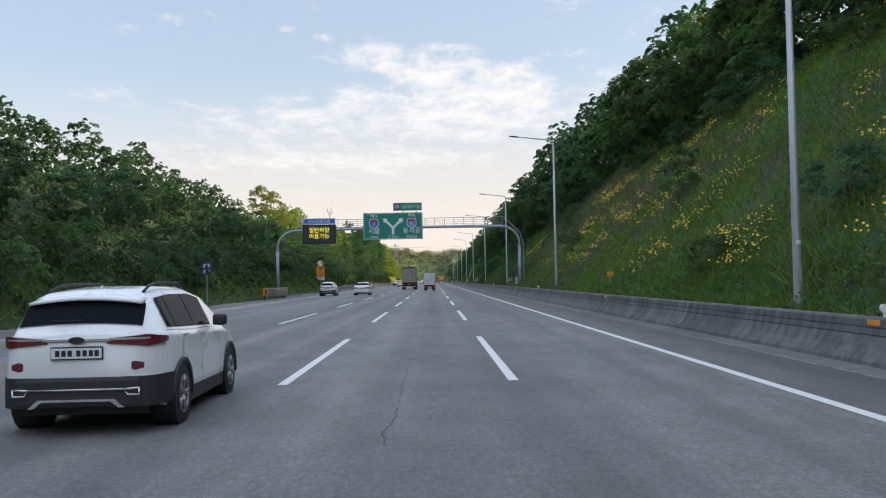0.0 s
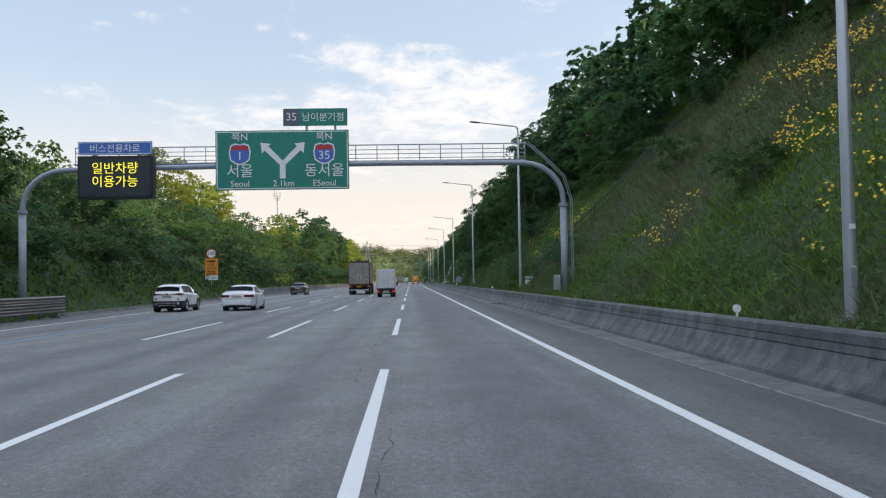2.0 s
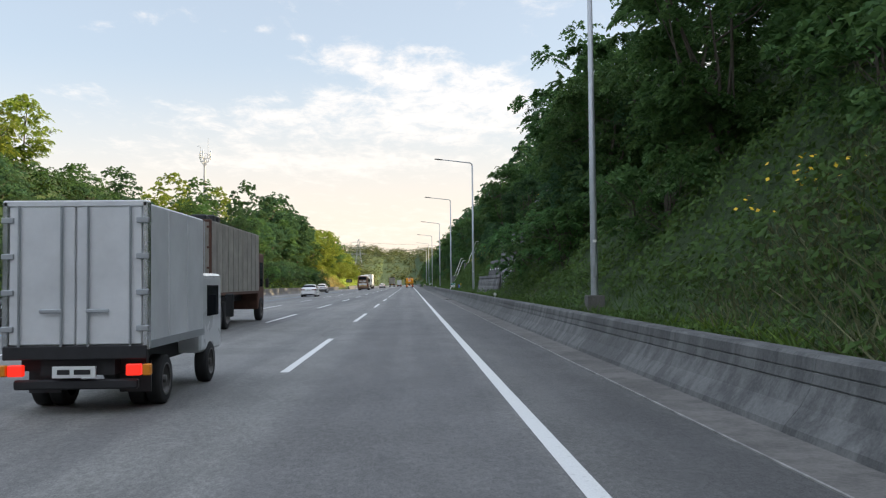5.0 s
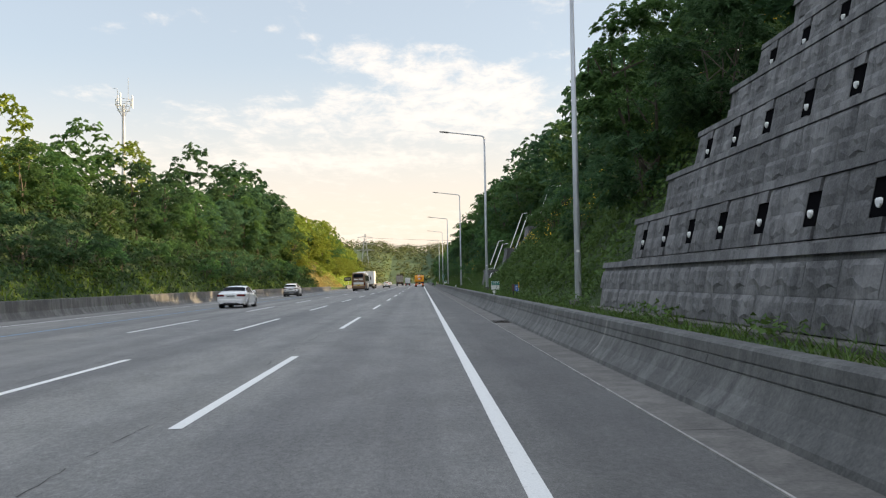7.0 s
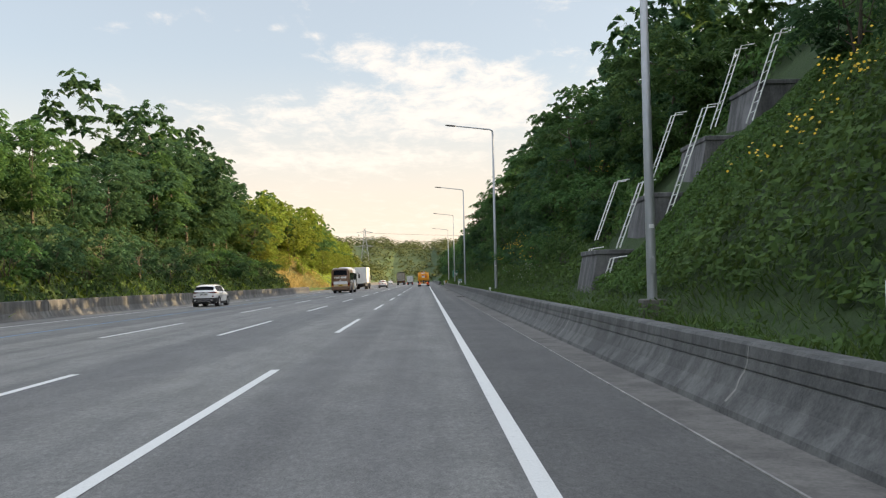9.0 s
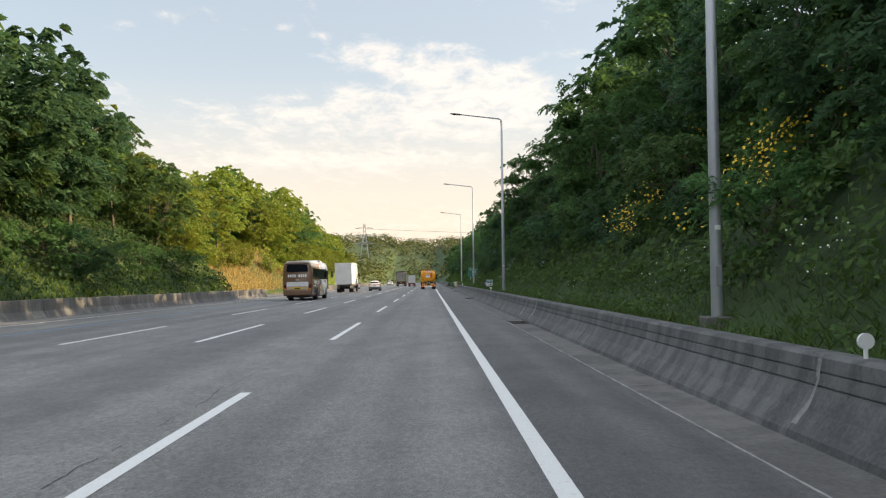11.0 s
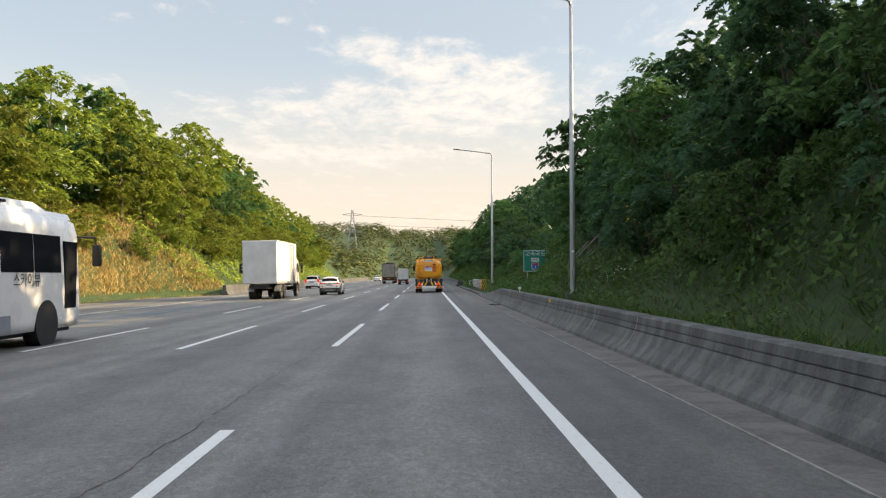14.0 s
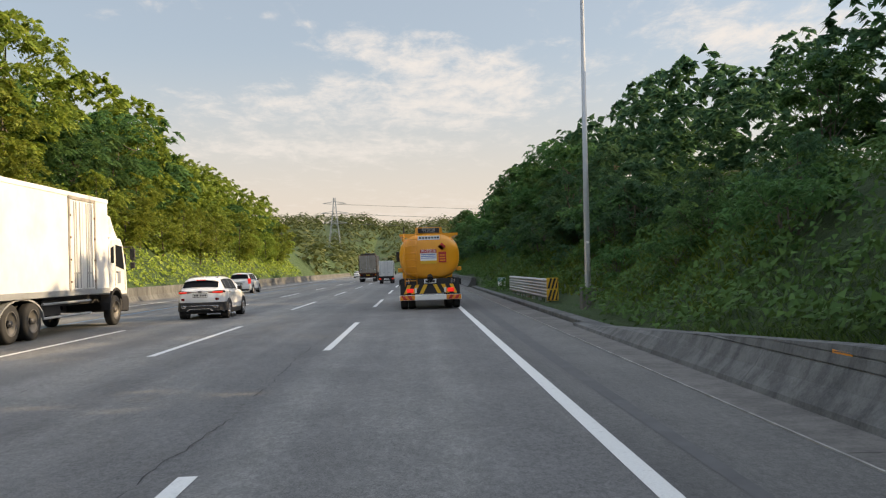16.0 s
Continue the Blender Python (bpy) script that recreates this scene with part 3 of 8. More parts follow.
def crown_clumps(height, radius, clumps, spread, base):
    """Centres and sizes of the leaf clumps of a lumpy crown."""
    c = unit(clumps)
    r = rng.uniform(0.55, 1.0, clumps) ** 0.6
    lift = (height - base) / 2
    cc = c * np.array([radius, radius, lift]) * r[:, None] + np.array([0, 0, base + lift])
    return cc, rng.uniform(0.6, 1.35, clumps) * spread


def frond_leaves(cc, lump, fronds, leaflets, leaf):
    """Drooping fronds that spread from each clump, each with leaflets in two rows."""
    idx = np.repeat(np.arange(len(cc)), fronds)
    n = len(idx)
    u = unit(n)
    u[:, 2] = np.abs(u[:, 2]) * 0.8 - 0.15
    u /= np.linalg.norm(u, axis=1, keepdims=True)
    axis = u * np.array([1, 1, 0.45])
    axis /= np.linalg.norm(axis, axis=1, keepdims=True) + 1e-9
    size = lump[idx][:, None]
    start = cc[idx] + u * size * rng.uniform(0.10, 0.62, (n, 1)) * np.array([1, 1, 0.8])
    long = size * rng.uniform(0.35, 0.65, (n, 1))
    side = np.cross(axis, np.array([0, 0, 1.0])) + unit(n) * 0.25
    side /= np.linalg.norm(side, axis=1, keepdims=True) + 1e-9
    tris = []
    for k in range(leaflets):
        f = (k + 0.7) / leaflets
        at = start + axis * long * f + np.array([0, 0, -0.7]) * long * f * f
        w = leaf * (1.15 - 0.6 * abs(f - 0.45)) * rng.uniform(0.75, 1.3, (n, 1))
        d = side * (1 if k % 2 else -1)
        tip = at + d * w * 0.75 + axis * w * 0.40 + np.array([0, 0, -1.0]) * w * rng.uniform(0.15, 0.95, (n, 1)) + unit(n) * w * 0.15
        tris.append(np.stack([at - axis * w * 0.40 - d * w * 0.08, at + axis * w * 0.46 - d * w * 0.08, tip], axis=1))
    return np.concatenate(tris).reshape(-1, 3)


def make_tree(height, radius, clumps, fronds, leaflets, spread, base, leaf, material, stems=1, name="tree"):
    root = thing(name)
    cc, lump = crown_clumps(height, radius, clumps, spread, base)
    crown = new("crown", mesh_of_faces("crown", frond_leaves(cc, lump, fronds, leaflets, leaf), material))
    crown.parent = root
    bm = bmesh.new()
    for s in range(stems):
        ang = rng.uniform(0, 6.28)
        lean = rng.uniform(0.0, 0.12) * (1 if stems == 1 else 3)
        pts = [Vector((math.cos(ang) * lean * z + 0.06 * math.sin(z * 1.7 + s), math.sin(ang) * lean * z + 0.06 * math.cos(z * 1.3), z - 0.8)) for z in np.linspace(0, height * 0.82, 6)]
        r0 = 0.016 * height / (stems ** 0.5) + 0.03
        tube(bm, pts, list(np.linspace(r0, 0.03, 6)), 5)
        for k in range(4):
            at = pts[2 + k % 4]
            to = Vector(cc[int(rng.integers(0, clumps))])
            tube(bm, [at, (at + to) * 0.5 + Vector((0, 0, -0.2)), to], [r0 * 0.4, r0 * 0.28, 0.015], 4, False)
    part("trunk", bm, M_BARK, root)
    return root


TREE_KINDS = {
    "dark": [make_tree(11.0, 3.8, 66, 20, 6, 1.25, 1.2, 0.31, M_LEAF_DARK),
             make_tree(9.0, 3.5, 58, 20, 6, 1.2, 0.8, 0.30, M_LEAF_DARK),
             make_tree(12.5, 3.7, 68, 20, 6, 1.2, 1.6, 0.31, M_LEAF_DARK)],
    "green": [make_tree(8.0, 3.2, 56, 20, 6, 1.15, 0.9, 0.28, M_LEAF_MID, 2),
              make_tree(10.5, 3.7, 64, 20, 6, 1.25, 1.2, 0.30, M_LEAF_MID),
              make_tree(6.5, 2.9, 50, 20, 6, 1.05, 0.4, 0.27, M_LEAF_MID, 3)],
    "edge": [make_tree(8.5, 3.2, 66, 30, 8, 1.05, 0.5, 0.195, M_LEAF_MID, 3),
             make_tree(9.5, 3.4, 70, 30, 8, 1.1, 0.6, 0.20, M_LEAF_MID, 2),
             make_tree(7.0, 3.0, 60, 30, 8, 1.0, 0.3, 0.19, M_LEAF_DARK, 3)],
    "bright": [make_tree(9.0, 3.3, 58, 20, 6, 1.1, 1.0, 0.28, M_LEAF_SUNLIT),
               make_tree(11.0, 3.6, 64, 20, 6, 1.15, 1.4, 0.29, M_LEAF_SUNLIT)],
    "frond": [make_tree(9.2, 2.9, 46, 16, 14, 1.0, 3.2, 0.24, M_LEAF_MID, 2)],
    "shrub": [make_tree(3.6, 2.2, 32, 14, 6, 0.80, 0.1, 0.20, M_LEAF_DARK, 3, "shrub"),
              make_tree(3.0, 2.3, 32, 14, 6, 0.76, 0.1, 0.19, M_LEAF_MID, 3, "shrub")],
}
TREE_LABELS = {
    "dark": ("tall dark green broadleaf tree on the wooded slope", "woodland trees"),
    "green": ("leafy mid green tree growing on the bank", "bank trees"),
    "edge": ("leafy tree at the wood's edge above the barrier", "edge trees"),
    "bright": ("tree with low evening sun put into its yellow-green leaf colour", "sunlit trees"),
    "frond": ("tall feathery-leaved tree reaching out over the barrier", "edge trees"),
    "shrub": ("low dense shrub overgrown with vines", "slope shrubs"),
}
used_kinds = set()
tree_rng = random.Random(5)


def plant(kind, x, y, size=1.0, sink=0.0):
    base = tree_rng.choice(TREE_KINDS[kind])
    label, group = TREE_LABELS[kind]
    z = ground_z(x, y) - 0.15 - sink
    m = Matrix.LocRotScale((x, y, z), Euler((tree_rng.uniform(-0.06, 0.06), tree_rng.uniform(-0.06, 0.06), tree_rng.uniform(0, 6.28))), None)
    if base.name not in used_kinds:
        used_kinds.add(base.name)
        ob = base
        ob.matrix_basis = m
    else:
        ob = copy_thing(base, m)
    s = size * tree_rng.uniform(0.85, 1.15)
    ob.scale = (s * tree_rng.uniform(0.92, 1.08), s * tree_rng.uniform(0.92, 1.08), s)
    tagged(ob, label, "tree" if kind != "shrub" else "shrub", group)
    return ob


def right_tree_line(y):
    """Where the wood begins on the right slope."""
    return piecewise(y, ((-90, 19), (40, 18), (72, 14.5), (86, 9.5), (112, 8.5), (127, 9.5), (150, 8.5), (160, 14.0), (182, 14.0), (192, 9.5), (215, 9), (232, 9.5), (250, 7.2), (290, 7.6), (312, 7.6), (330, 9.5), (345, 7.5), (470, 6.5)))


WOOD = {}


def wood(group, kind, x, y, size):
    """Adds one tree's crown to the joined wood behind the front rows."""
    base = tree_rng.choice(TREE_KINDS[kind])
    me = base.children[0].data if base.children[0].name.startswith("crown") else base.children[1].data
    co = np.empty(len(me.vertices) * 3, dtype=np.float32)
    me.vertices.foreach_get("co", co)
    co = co.reshape(-1, 3, 3)
    co = co[tree_rng.randrange(5)::5]
    a = tree_rng.uniform(0, 6.28)
    c, s = math.cos(a), math.sin(a)
    k = size * tree_rng.uniform(0.85, 1.15)
    mid = co.mean(axis=1, keepdims=True)
    co = (mid + (co - mid) * 2.0).reshape(-1, 3) * k
    co = np.stack([co[:, 0] * c - co[:, 1] * s + x, co[:, 0] * s + co[:, 1] * c + y, co[:, 2] + ground_z(x, y) - 0.4], 1)
    WOOD.setdefault((group, me.materials[0].name), []).append(co)


def right_size(y):
    return piecewise(y, ((-90, 1.0), (110, 0.95), (150, 0.80), (200, 0.78), (280, 0.76), (292, 0.66), (302, 0.54), (318, 0.48), (340, 0.46), (362, 0.62), (480, 0.75)))


def left_size(y):
    return piecewise(y, ((-90, 0.40), (70, 0.40), (100, 0.30), (165, 0.34), (185, 0.54), (212, 0.58), (235, 0.70), (250, 0.95), (280, 0.95), (300, 0.85), (335, 1.15), (395, 1.15), (420, 0.85)))


def plant_woods():
    y = -46.0
    while y < 470:
        x0 = right_tree_line(y)
        k2 = right_size(y)
        for k, off in enumerate((-2.4, 0, 4.6, 9.8)):
            x = x0 + off + tree_rng.uniform(-1.2, 1.2)
            yy = y + tree_rng.uniform(-2, 2) + (k % 2) * 3
            if 127 < yy < 146.5 and x < 22:
                continue
            if (270 < yy < 278 and x < 9.8) or (187.5 < yy < 198 and x < 13.5):
                continue
            if 324 < yy < 341:
                if k == 0:
                    plant("shrub", x, yy, 0.5)
                elif k == 1:
                    plant("edge", x + 2.0, yy, 0.42)
                else:
                    wood("right", "dark", x + 2.0, yy, 0.62)
                continue
            if k == 0:
                if 309 < yy < 322:
                    continue
                plant("shrub", max(x, 6.2), yy, 0.8 if y > 76 else 0.6)
            elif k == 1:
                plant("edge" if 60 < y < 370 else "green", x, yy, 0.92 * k2)
            elif k == 2:
                (plant if 84 < y < 150 else lambda *a: wood("right", *a))("dark" if tree_rng.random() < 0.75 else "green", x, yy, 0.95 * k2)
            else:
                wood("right", "dark" if tree_rng.random() < 0.8 else "green", x, yy, 1.05 * k2)
        y += 5.8
    y = -46.0
    while y < 470:
        # past here most crowns take the leaf colour with sunlight in it
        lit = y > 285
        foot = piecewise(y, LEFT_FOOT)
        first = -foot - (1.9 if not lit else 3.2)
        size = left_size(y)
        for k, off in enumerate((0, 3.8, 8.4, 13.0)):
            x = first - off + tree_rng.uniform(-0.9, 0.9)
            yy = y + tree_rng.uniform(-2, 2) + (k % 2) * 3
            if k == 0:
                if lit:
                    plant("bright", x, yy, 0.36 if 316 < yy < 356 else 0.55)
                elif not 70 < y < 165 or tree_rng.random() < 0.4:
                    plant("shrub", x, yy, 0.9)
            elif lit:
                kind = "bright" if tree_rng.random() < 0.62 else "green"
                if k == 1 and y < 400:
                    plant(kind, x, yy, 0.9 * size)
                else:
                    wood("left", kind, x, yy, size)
            elif 70 < y < 165:
                if k > 1:
                    wood("left", "green", x, yy, size)
            else:
                roll = tree_rng.random()
                # below y 66 only the darkest leaf colour, standing in for deep shade
                kind = "dark" if roll < 0.40 or y < 66 else "green" if roll < (0.95 if y < 150 or y > 225 or k < 2 else 0.85) else "bright"
                if k == 1:
                    plant(kind, x, yy, size)
                elif k == 2 or y < 180:
                    wood("left", kind, x, yy, size * 1.05)
        y += 6.2
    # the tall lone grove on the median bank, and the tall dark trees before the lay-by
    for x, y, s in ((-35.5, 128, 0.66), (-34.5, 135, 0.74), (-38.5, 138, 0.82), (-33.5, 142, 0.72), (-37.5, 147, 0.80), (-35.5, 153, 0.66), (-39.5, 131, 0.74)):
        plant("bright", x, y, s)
    for k in range(6):
        plant("dark", -26.5 - 2.2 * (k % 2), 247 + 5.5 * k, 1.02)
    for x, y, s in ((4.9, 68.5, 0.42), (5.1, 72.0, 0.50), (5.0, -13.5, 0.5), (6.3, -21.0, 0.6), (8.5, 2.0, 0.55), (10.5, 9.0, 0.6), (7.2, 30.0, 0.55), (12.0, -16.0, 0.6), (9.4, 44.0, 0.6), (5.4, 52.0, 0.5), (5.2, 269.0, 0.4)):
        plant("shrub", x, y, s)
    for x, y, s in ((8.8, 313, 0.55), (8.8, 317, 0.52), (8.2, 322.5, 0.46), (10.5, 320, 0.50), (11.2, 315, 0.55)):
        plant("edge", x, y, s)
    for k in range(36):
        y = 197.5 + 3.2 * k
        if not (269.5 < y < 277.5 or 310 < y < 322):
            plant("shrub", 5.5 + tree_rng.uniform(-0.5, 1.6), y, tree_rng.uniform(0.42, 0.66))
    plant("frond", 7.7, 321.8, 0.80)
    plant("frond", 10.0, 319.0, 0.70)
    # rank growth before the stone wall, and scattered over the open slope beyond it
    for k in range(12):
        plant("shrub", 5.4 + 1.5 * (k % 4) + tree_rng.uniform(-0.4, 0.4), 113.5 + 4.2 * (k // 4) + tree_rng.uniform(-1.2, 1.2), tree_rng.uniform(0.75, 1.05))
    for k in range(5):
        plant("edge", 7.2 + 1.3 * k, 124.2 - 0.6 * (k % 2), 0.36 + 0.03 * k)
    for k in range(18):
        plant("shrub", tree_rng.uniform(6.0, 13.5), 153.5 + 1.6 * k, tree_rng.uniform(0.38, 0.72))
    for k in range(4):
        plant("shrub", 6.5 + 2.0 * k, 198.2, 0.6)
    plant("edge", 12.6, 186.0, 0.5)
    # fresh growth hanging over the barrier, and the rough slope beside the lay-by
    for x, y, s in ((4.8, 65.0, 0.36), (4.7, 67.0, 0.38)):
        plant("shrub", x, y, s)
    for k in range(20):
        plant("shrub", 5.3 + 1.15 * (k % 3) + tree_rng.uniform(-0.3, 0.3), 323.5 + 2.0 * k, tree_rng.uniform(0.30, 0.50))
    for k in range(30):
        plant("shrub", -25.0 - tree_rng.uniform(0, 7.5), 72 + 3.1 * k, tree_rng.uniform(0.6, 0.95))
    # extra crowns added up the right slope to keep sun dapples off the road
    for k in range(12):
        wood("right", "dark", 18.0 + 3.5 * (k % 3), 319 + 2.4 * k, 0.85)
    for x, y, s in ((24.5, 48.0, 0.85), (27.0, 53.5, 0.95), (21.5, 41.0, 0.5)):
        plant("bright", x, y, s)
    for x, y, s in ((10.0, 317.5, 0.44), (9.6, 322.0, 0.40), (11.5, 311.0, 0.5)):
        plant("dark", x, y, s)
    for (group, mname), rows in WOOD.items():
        ob = new("woodland", mesh_of_faces("woodland", np.concatenate(rows), bpy.data.materials[mname]))
        tagged(ob, "dense woodland crowns behind the front trees", "woodland", kind="stuff")
    for rows in TREE_KINDS.values():
        for base in rows:
            if base.name not in used_kinds:
                for c in list(base.children):
                    bpy.data.objects.remove(c)
                bpy.data.objects.remove(base)


plant_woods()


def cover(name, n, xr, yr, height, leaf, material, label, cat, keep=None, wave=1.0):
    """A mat of vine and shrub leaves over a stretch of slope."""
    x = rng.uniform(*xr, n)
    y = rng.uniform(*yr, n)
    pts, nrm = [], []
    for a, b in zip(x, y):
        if keep and not keep(a, b):
            continue
        lump = noise.noise(Vector((a * 0.45 * wave, b * 0.45 * wave, 5))) * 0.6 + noise.noise(Vector((a * 1.3 * wave, b * 1.3 * wave, 8))) * 0.4
        h = height * max(0.02, 0.45 + lump)
        pts.append((a, b, ground_z(a, b) + h * rng.uniform(0.55, 1.0)))
        e = 0.3
        gx = (ground_z(a + e, b) - ground_z(a - e, b)) / (2 * e)
        nrm.append((-gx, 0, 1))
    pts, nrm = np.array(pts), np.array(nrm)
    nrm = nrm / np.linalg.norm(nrm, axis=1, keepdims=True) + unit(len(nrm)) * 0.75
    nrm /= np.linalg.norm(nrm, axis=1, keepdims=True)
    ob = new(name, mesh_of_faces(name, leaf_tris(pts, nrm, leaf, leaf * 0.75), material))
    return tagged(ob, label, cat, kind="stuff")


cover("vine_cover", 105000, (-34, -21.2), (-40, 300), 2.9, 0.27, M_VINE_SHADED, "dense dark climbing vines over the median bank", "vines",
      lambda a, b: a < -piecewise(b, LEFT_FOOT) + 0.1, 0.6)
cover("vine_cover", 45000, (-36, -22), (300, 470), 1.6, 0.28, M_LEAF_SUNLIT, "sunlit yellow-green vines on the median bank", "vines",
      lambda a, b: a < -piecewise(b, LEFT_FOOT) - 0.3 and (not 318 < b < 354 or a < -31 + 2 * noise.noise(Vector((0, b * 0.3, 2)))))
cover("vine_cover", 120000, (4.2, 10.5), (76, 322), 1.5, 0.15, M_VINE, "dense vines and weeds on the cut slope", "vines",
      lambda a, b: not (127.6 < b < 146) and not (184.5 < b < 194.3) and not (311 < b < 320.5 and a < 5.2) and not (271.2 < b < 276.2 and a > 4.4))
cover("vine_cover", 80000, (3.25, 12), (316, 440), 1.1, 0.15, M_VINE, "dense vines and weeds beside the lay-by", "vines",
      lambda a, b: (a > 4.3 or not 340 < b < 363) and not (311 < b < 320.5 and a < 5.2))
cover("vine_cover", 60000, (6, 15), (190, 326), 1.5, 0.22, M_VINE, "dense leafy undergrowth below the trees", "vines",
      lambda a, b: not (271.2 < b < 276.2) and not (188.5 < b < 194.3 and a < 12.5))
cover("vine_cover", 60000, (4.2, 16), (152, 194), 1.3, 0.13, M_VINE, "scrubby weeds and creepers on the open slope", "vines", lambda a, b: b < 184.5)
cover("weeds", 24000, (4.2, 13), (184.5, 190.4), 0.6, 0.10, M_VINE, "low weeds before the stepped stone facing", "weeds")
cover("vine_cover", 13000, (3.15, 5.6), (61.5, 76), 1.1, 0.13, M_VINE, "lush creeper spilling over the barrier", "vines")
cover("weeds", 6000, (3.3, 5.4), (309, 322), 0.4, 0.10, M_VINE, "short weeds round the sign post", "weeds")
cover("weeds", 44000, (3.3, 5.2), (-45, 330), 0.55, 0.11, M_VINE, "leafy weeds along the verge", "weeds",
      lambda a, b: noise.noise(Vector((a * 0.6, b * 0.25, 60))) > (0.2 if 128 < b < 146 else -0.15))
cover("weeds", 60000, (4.2, 20), (-45, 90), 0.85, 0.14, M_VINE, "leafy weeds scattered on the grass slope", "weeds",
      lambda a, b: noise.noise(Vector((a * 0.16, b * 0.16, 63))) + 0.4 * noise.noise(Vector((a * 0.6, b * 0.6, 64))) > -0.05 - 0.35 * smoothstep(40, 75, b))


def grass(name, n, xr, yr, h, material, label, keep=None, width=0.03):
    x, y = rng.uniform(*xr, n), rng.uniform(*yr, n)
    rows = [(a, b, ground_z(a, b)) for a, b in zip(x, y) if not keep or keep(a, b)]
    p = np.array(rows)
    n = len(p)
    patch = np.array([0.75 + 0.6 * noise.noise(Vector((a * 0.3, b * 0.3, 41))) for a, b, _ in rows])
    hh = (h * rng.uniform(0.5, 1.3, n) * patch)[:, None]
    a = rng.uniform(0, 6.28, n)
    side = np.stack([np.cos(a), np.sin(a), np.zeros(n)], 1) * (width * rng.uniform(0.6, 1.6, n))[:, None]
    lean = np.stack([rng.normal(-0.2, 0.7, n), rng.normal(0, 0.7, n), np.ones(n)], 1) * hh
    v = np.stack([p - side, p + side, p + lean], 1).reshape(-1, 3)
    ob = new(name, mesh_of_faces(name, v, material))
    return tagged(ob, label, "grass", kind="stuff")


def dull_patch(a, b):
    return noise.noise(Vector((a * 0.14, b * 0.09, 71))) + 0.35 * noise.noise(Vector((a * 0.5, b * 0.4, 72))) > 0.16 - 0.25 * smoothstep(10, 40, b)


grass("grass", 170000, (3.5, 21), (-45, 92), 0.36, M_GRASS, "long green grass on the cut slope", lambda a, b: not dull_patch(a, b), 0.026)
grass("grass", 120000, (3.5, 17), (-45, 92), 0.50, M_DULL_GRASS, "tall greyish seeding grass in drifts on the slope", dull_patch, 0.018)
grass("grass", 52000, (3.2, 5.0), (-45, 330), 0.26, M_VERGE, "weedy grass verge behind the barrier", None, 0.014)
grass("grass", 14000, (4.2, 6.5), (330, 480), 0.4, M_GRASS, "weedy grass verge beside the lay-by", None, 0.04)
grass("grass", 18000, (-24.0, -21.0), (-40, 300), 0.7, M_GRASS, "weedy grass along the median barrier", None, 0.04)
grass("dry_grass", 26000, (-36, -22.4), (312, 360), 0.6, M_DRY, "dry golden grass on the median bank", lambda a, b: a < -piecewise(b, LEFT_FOOT) - 0.1, 0.05)

grass("dry_grass", 14000, (-29, -21.5), (296, 362), 0.35, M_DRY, "dry golden grass at the foot of the bank", lambda a, b: -piecewise(b, LEFT_FOOT) - 1.8 < a < -piecewise(b, LEFT_FOOT) + 0.9, 0.04)


def flowers(name, n, xr, yr, h, material, size, label, seed):
    pts = []
    r = np.random.default_rng(seed)
    while len(pts) < n:
        a, b = r.uniform(*xr), r.uniform(*yr)
        if noise.noise(Vector((a * 0.3, b * 0.3, 20 + seed))) + 0.35 * noise.noise(Vector((a * 1.1, b * 1.1, 30))) < 0.30:
            continue
        for _ in range(9):
            pts.append((a + r.normal(0, 0.25), b + r.normal(0, 0.25), ground_z(a, b) + h * r.uniform(0.7, 1.3)))
    p = np.array(pts)
    nrm = unit(len(p)) * 0.6 + np.array([-0.4, -0.3, 0.6])
    nrm /= np.linalg.norm(nrm, axis=1, keepdims=True)
    ob = new(name, mesh_of_faces(name, leaf_kites(p, nrm, size, size), material, 4))
    return tagged(ob, label, "flowers", kind="stuff")


flowers("yellow_flowers", 4600, (4.5, 19), (-45, 42), 0.62, M_FLOWER, 0.085, "clumps of yellow wild flowers in the grass", 1)
flowers("yellow_flowers", 160, (5.5, 9), (55, 92), 0.75, M_FLOWER, 0.10, "few yellow wild flowers in the weeds", 5)
flowers("yellow_flowers", 1500, (4.6, 9.5), (212, 242), 1.3, M_FLOWER, 0.08, "clumps of yellow wild flowers among the weeds", 2)
flowers("yellow_flowers", 250, (5.5, 10), (292, 312), 1.2, M_FLOWER, 0.07, "clumps of yellow wild flowers among the weeds", 4)
flowers("yellow_flowers", 900, (6, 14), (154, 186), 1.0, M_FLOWER, 0.075, "yellow wild flowers on the open slope", 6)
flowers("white_flowers", 240, (3.6, 4.8), (205, 300), 0.75, M_WHITE_FLOWER, 0.035, "small white wild flowers on the verge", 3)


def far_woods():
    """Wooded hills that close the view beyond the road."""
    verts = []
    for _ in range(2600):
        x = rng.uniform(-240, 200)
        y = rng.uniform(478, 900)
        if -22 < x < 6 and y < 640:
            continue
        z = ground_z(x, y) * (1 - smoothstep(130, 900, abs(x))) + 2.0
        r = rng.uniform(3.0, 5.0)
        u = unit(40)
        p = np.array([x, y, z]) + u * np.array([r, r, r * 1.1]) * rng.uniform(0.6, 1.0, (40, 1))
        nn = u * 0.6 + np.array([0, 0, 0.8])
        nn /= np.linalg.norm(nn, axis=1, keepdims=True)
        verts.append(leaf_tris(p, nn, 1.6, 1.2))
    ob = new("distant_woods", mesh_of_faces("distant_woods", np.concatenate(verts), M_LEAF_HAZY))
    tagged(ob, "distant wooded hills with haze and evening light put into their leaf colour", "woods", kind="stuff")


far_woods()

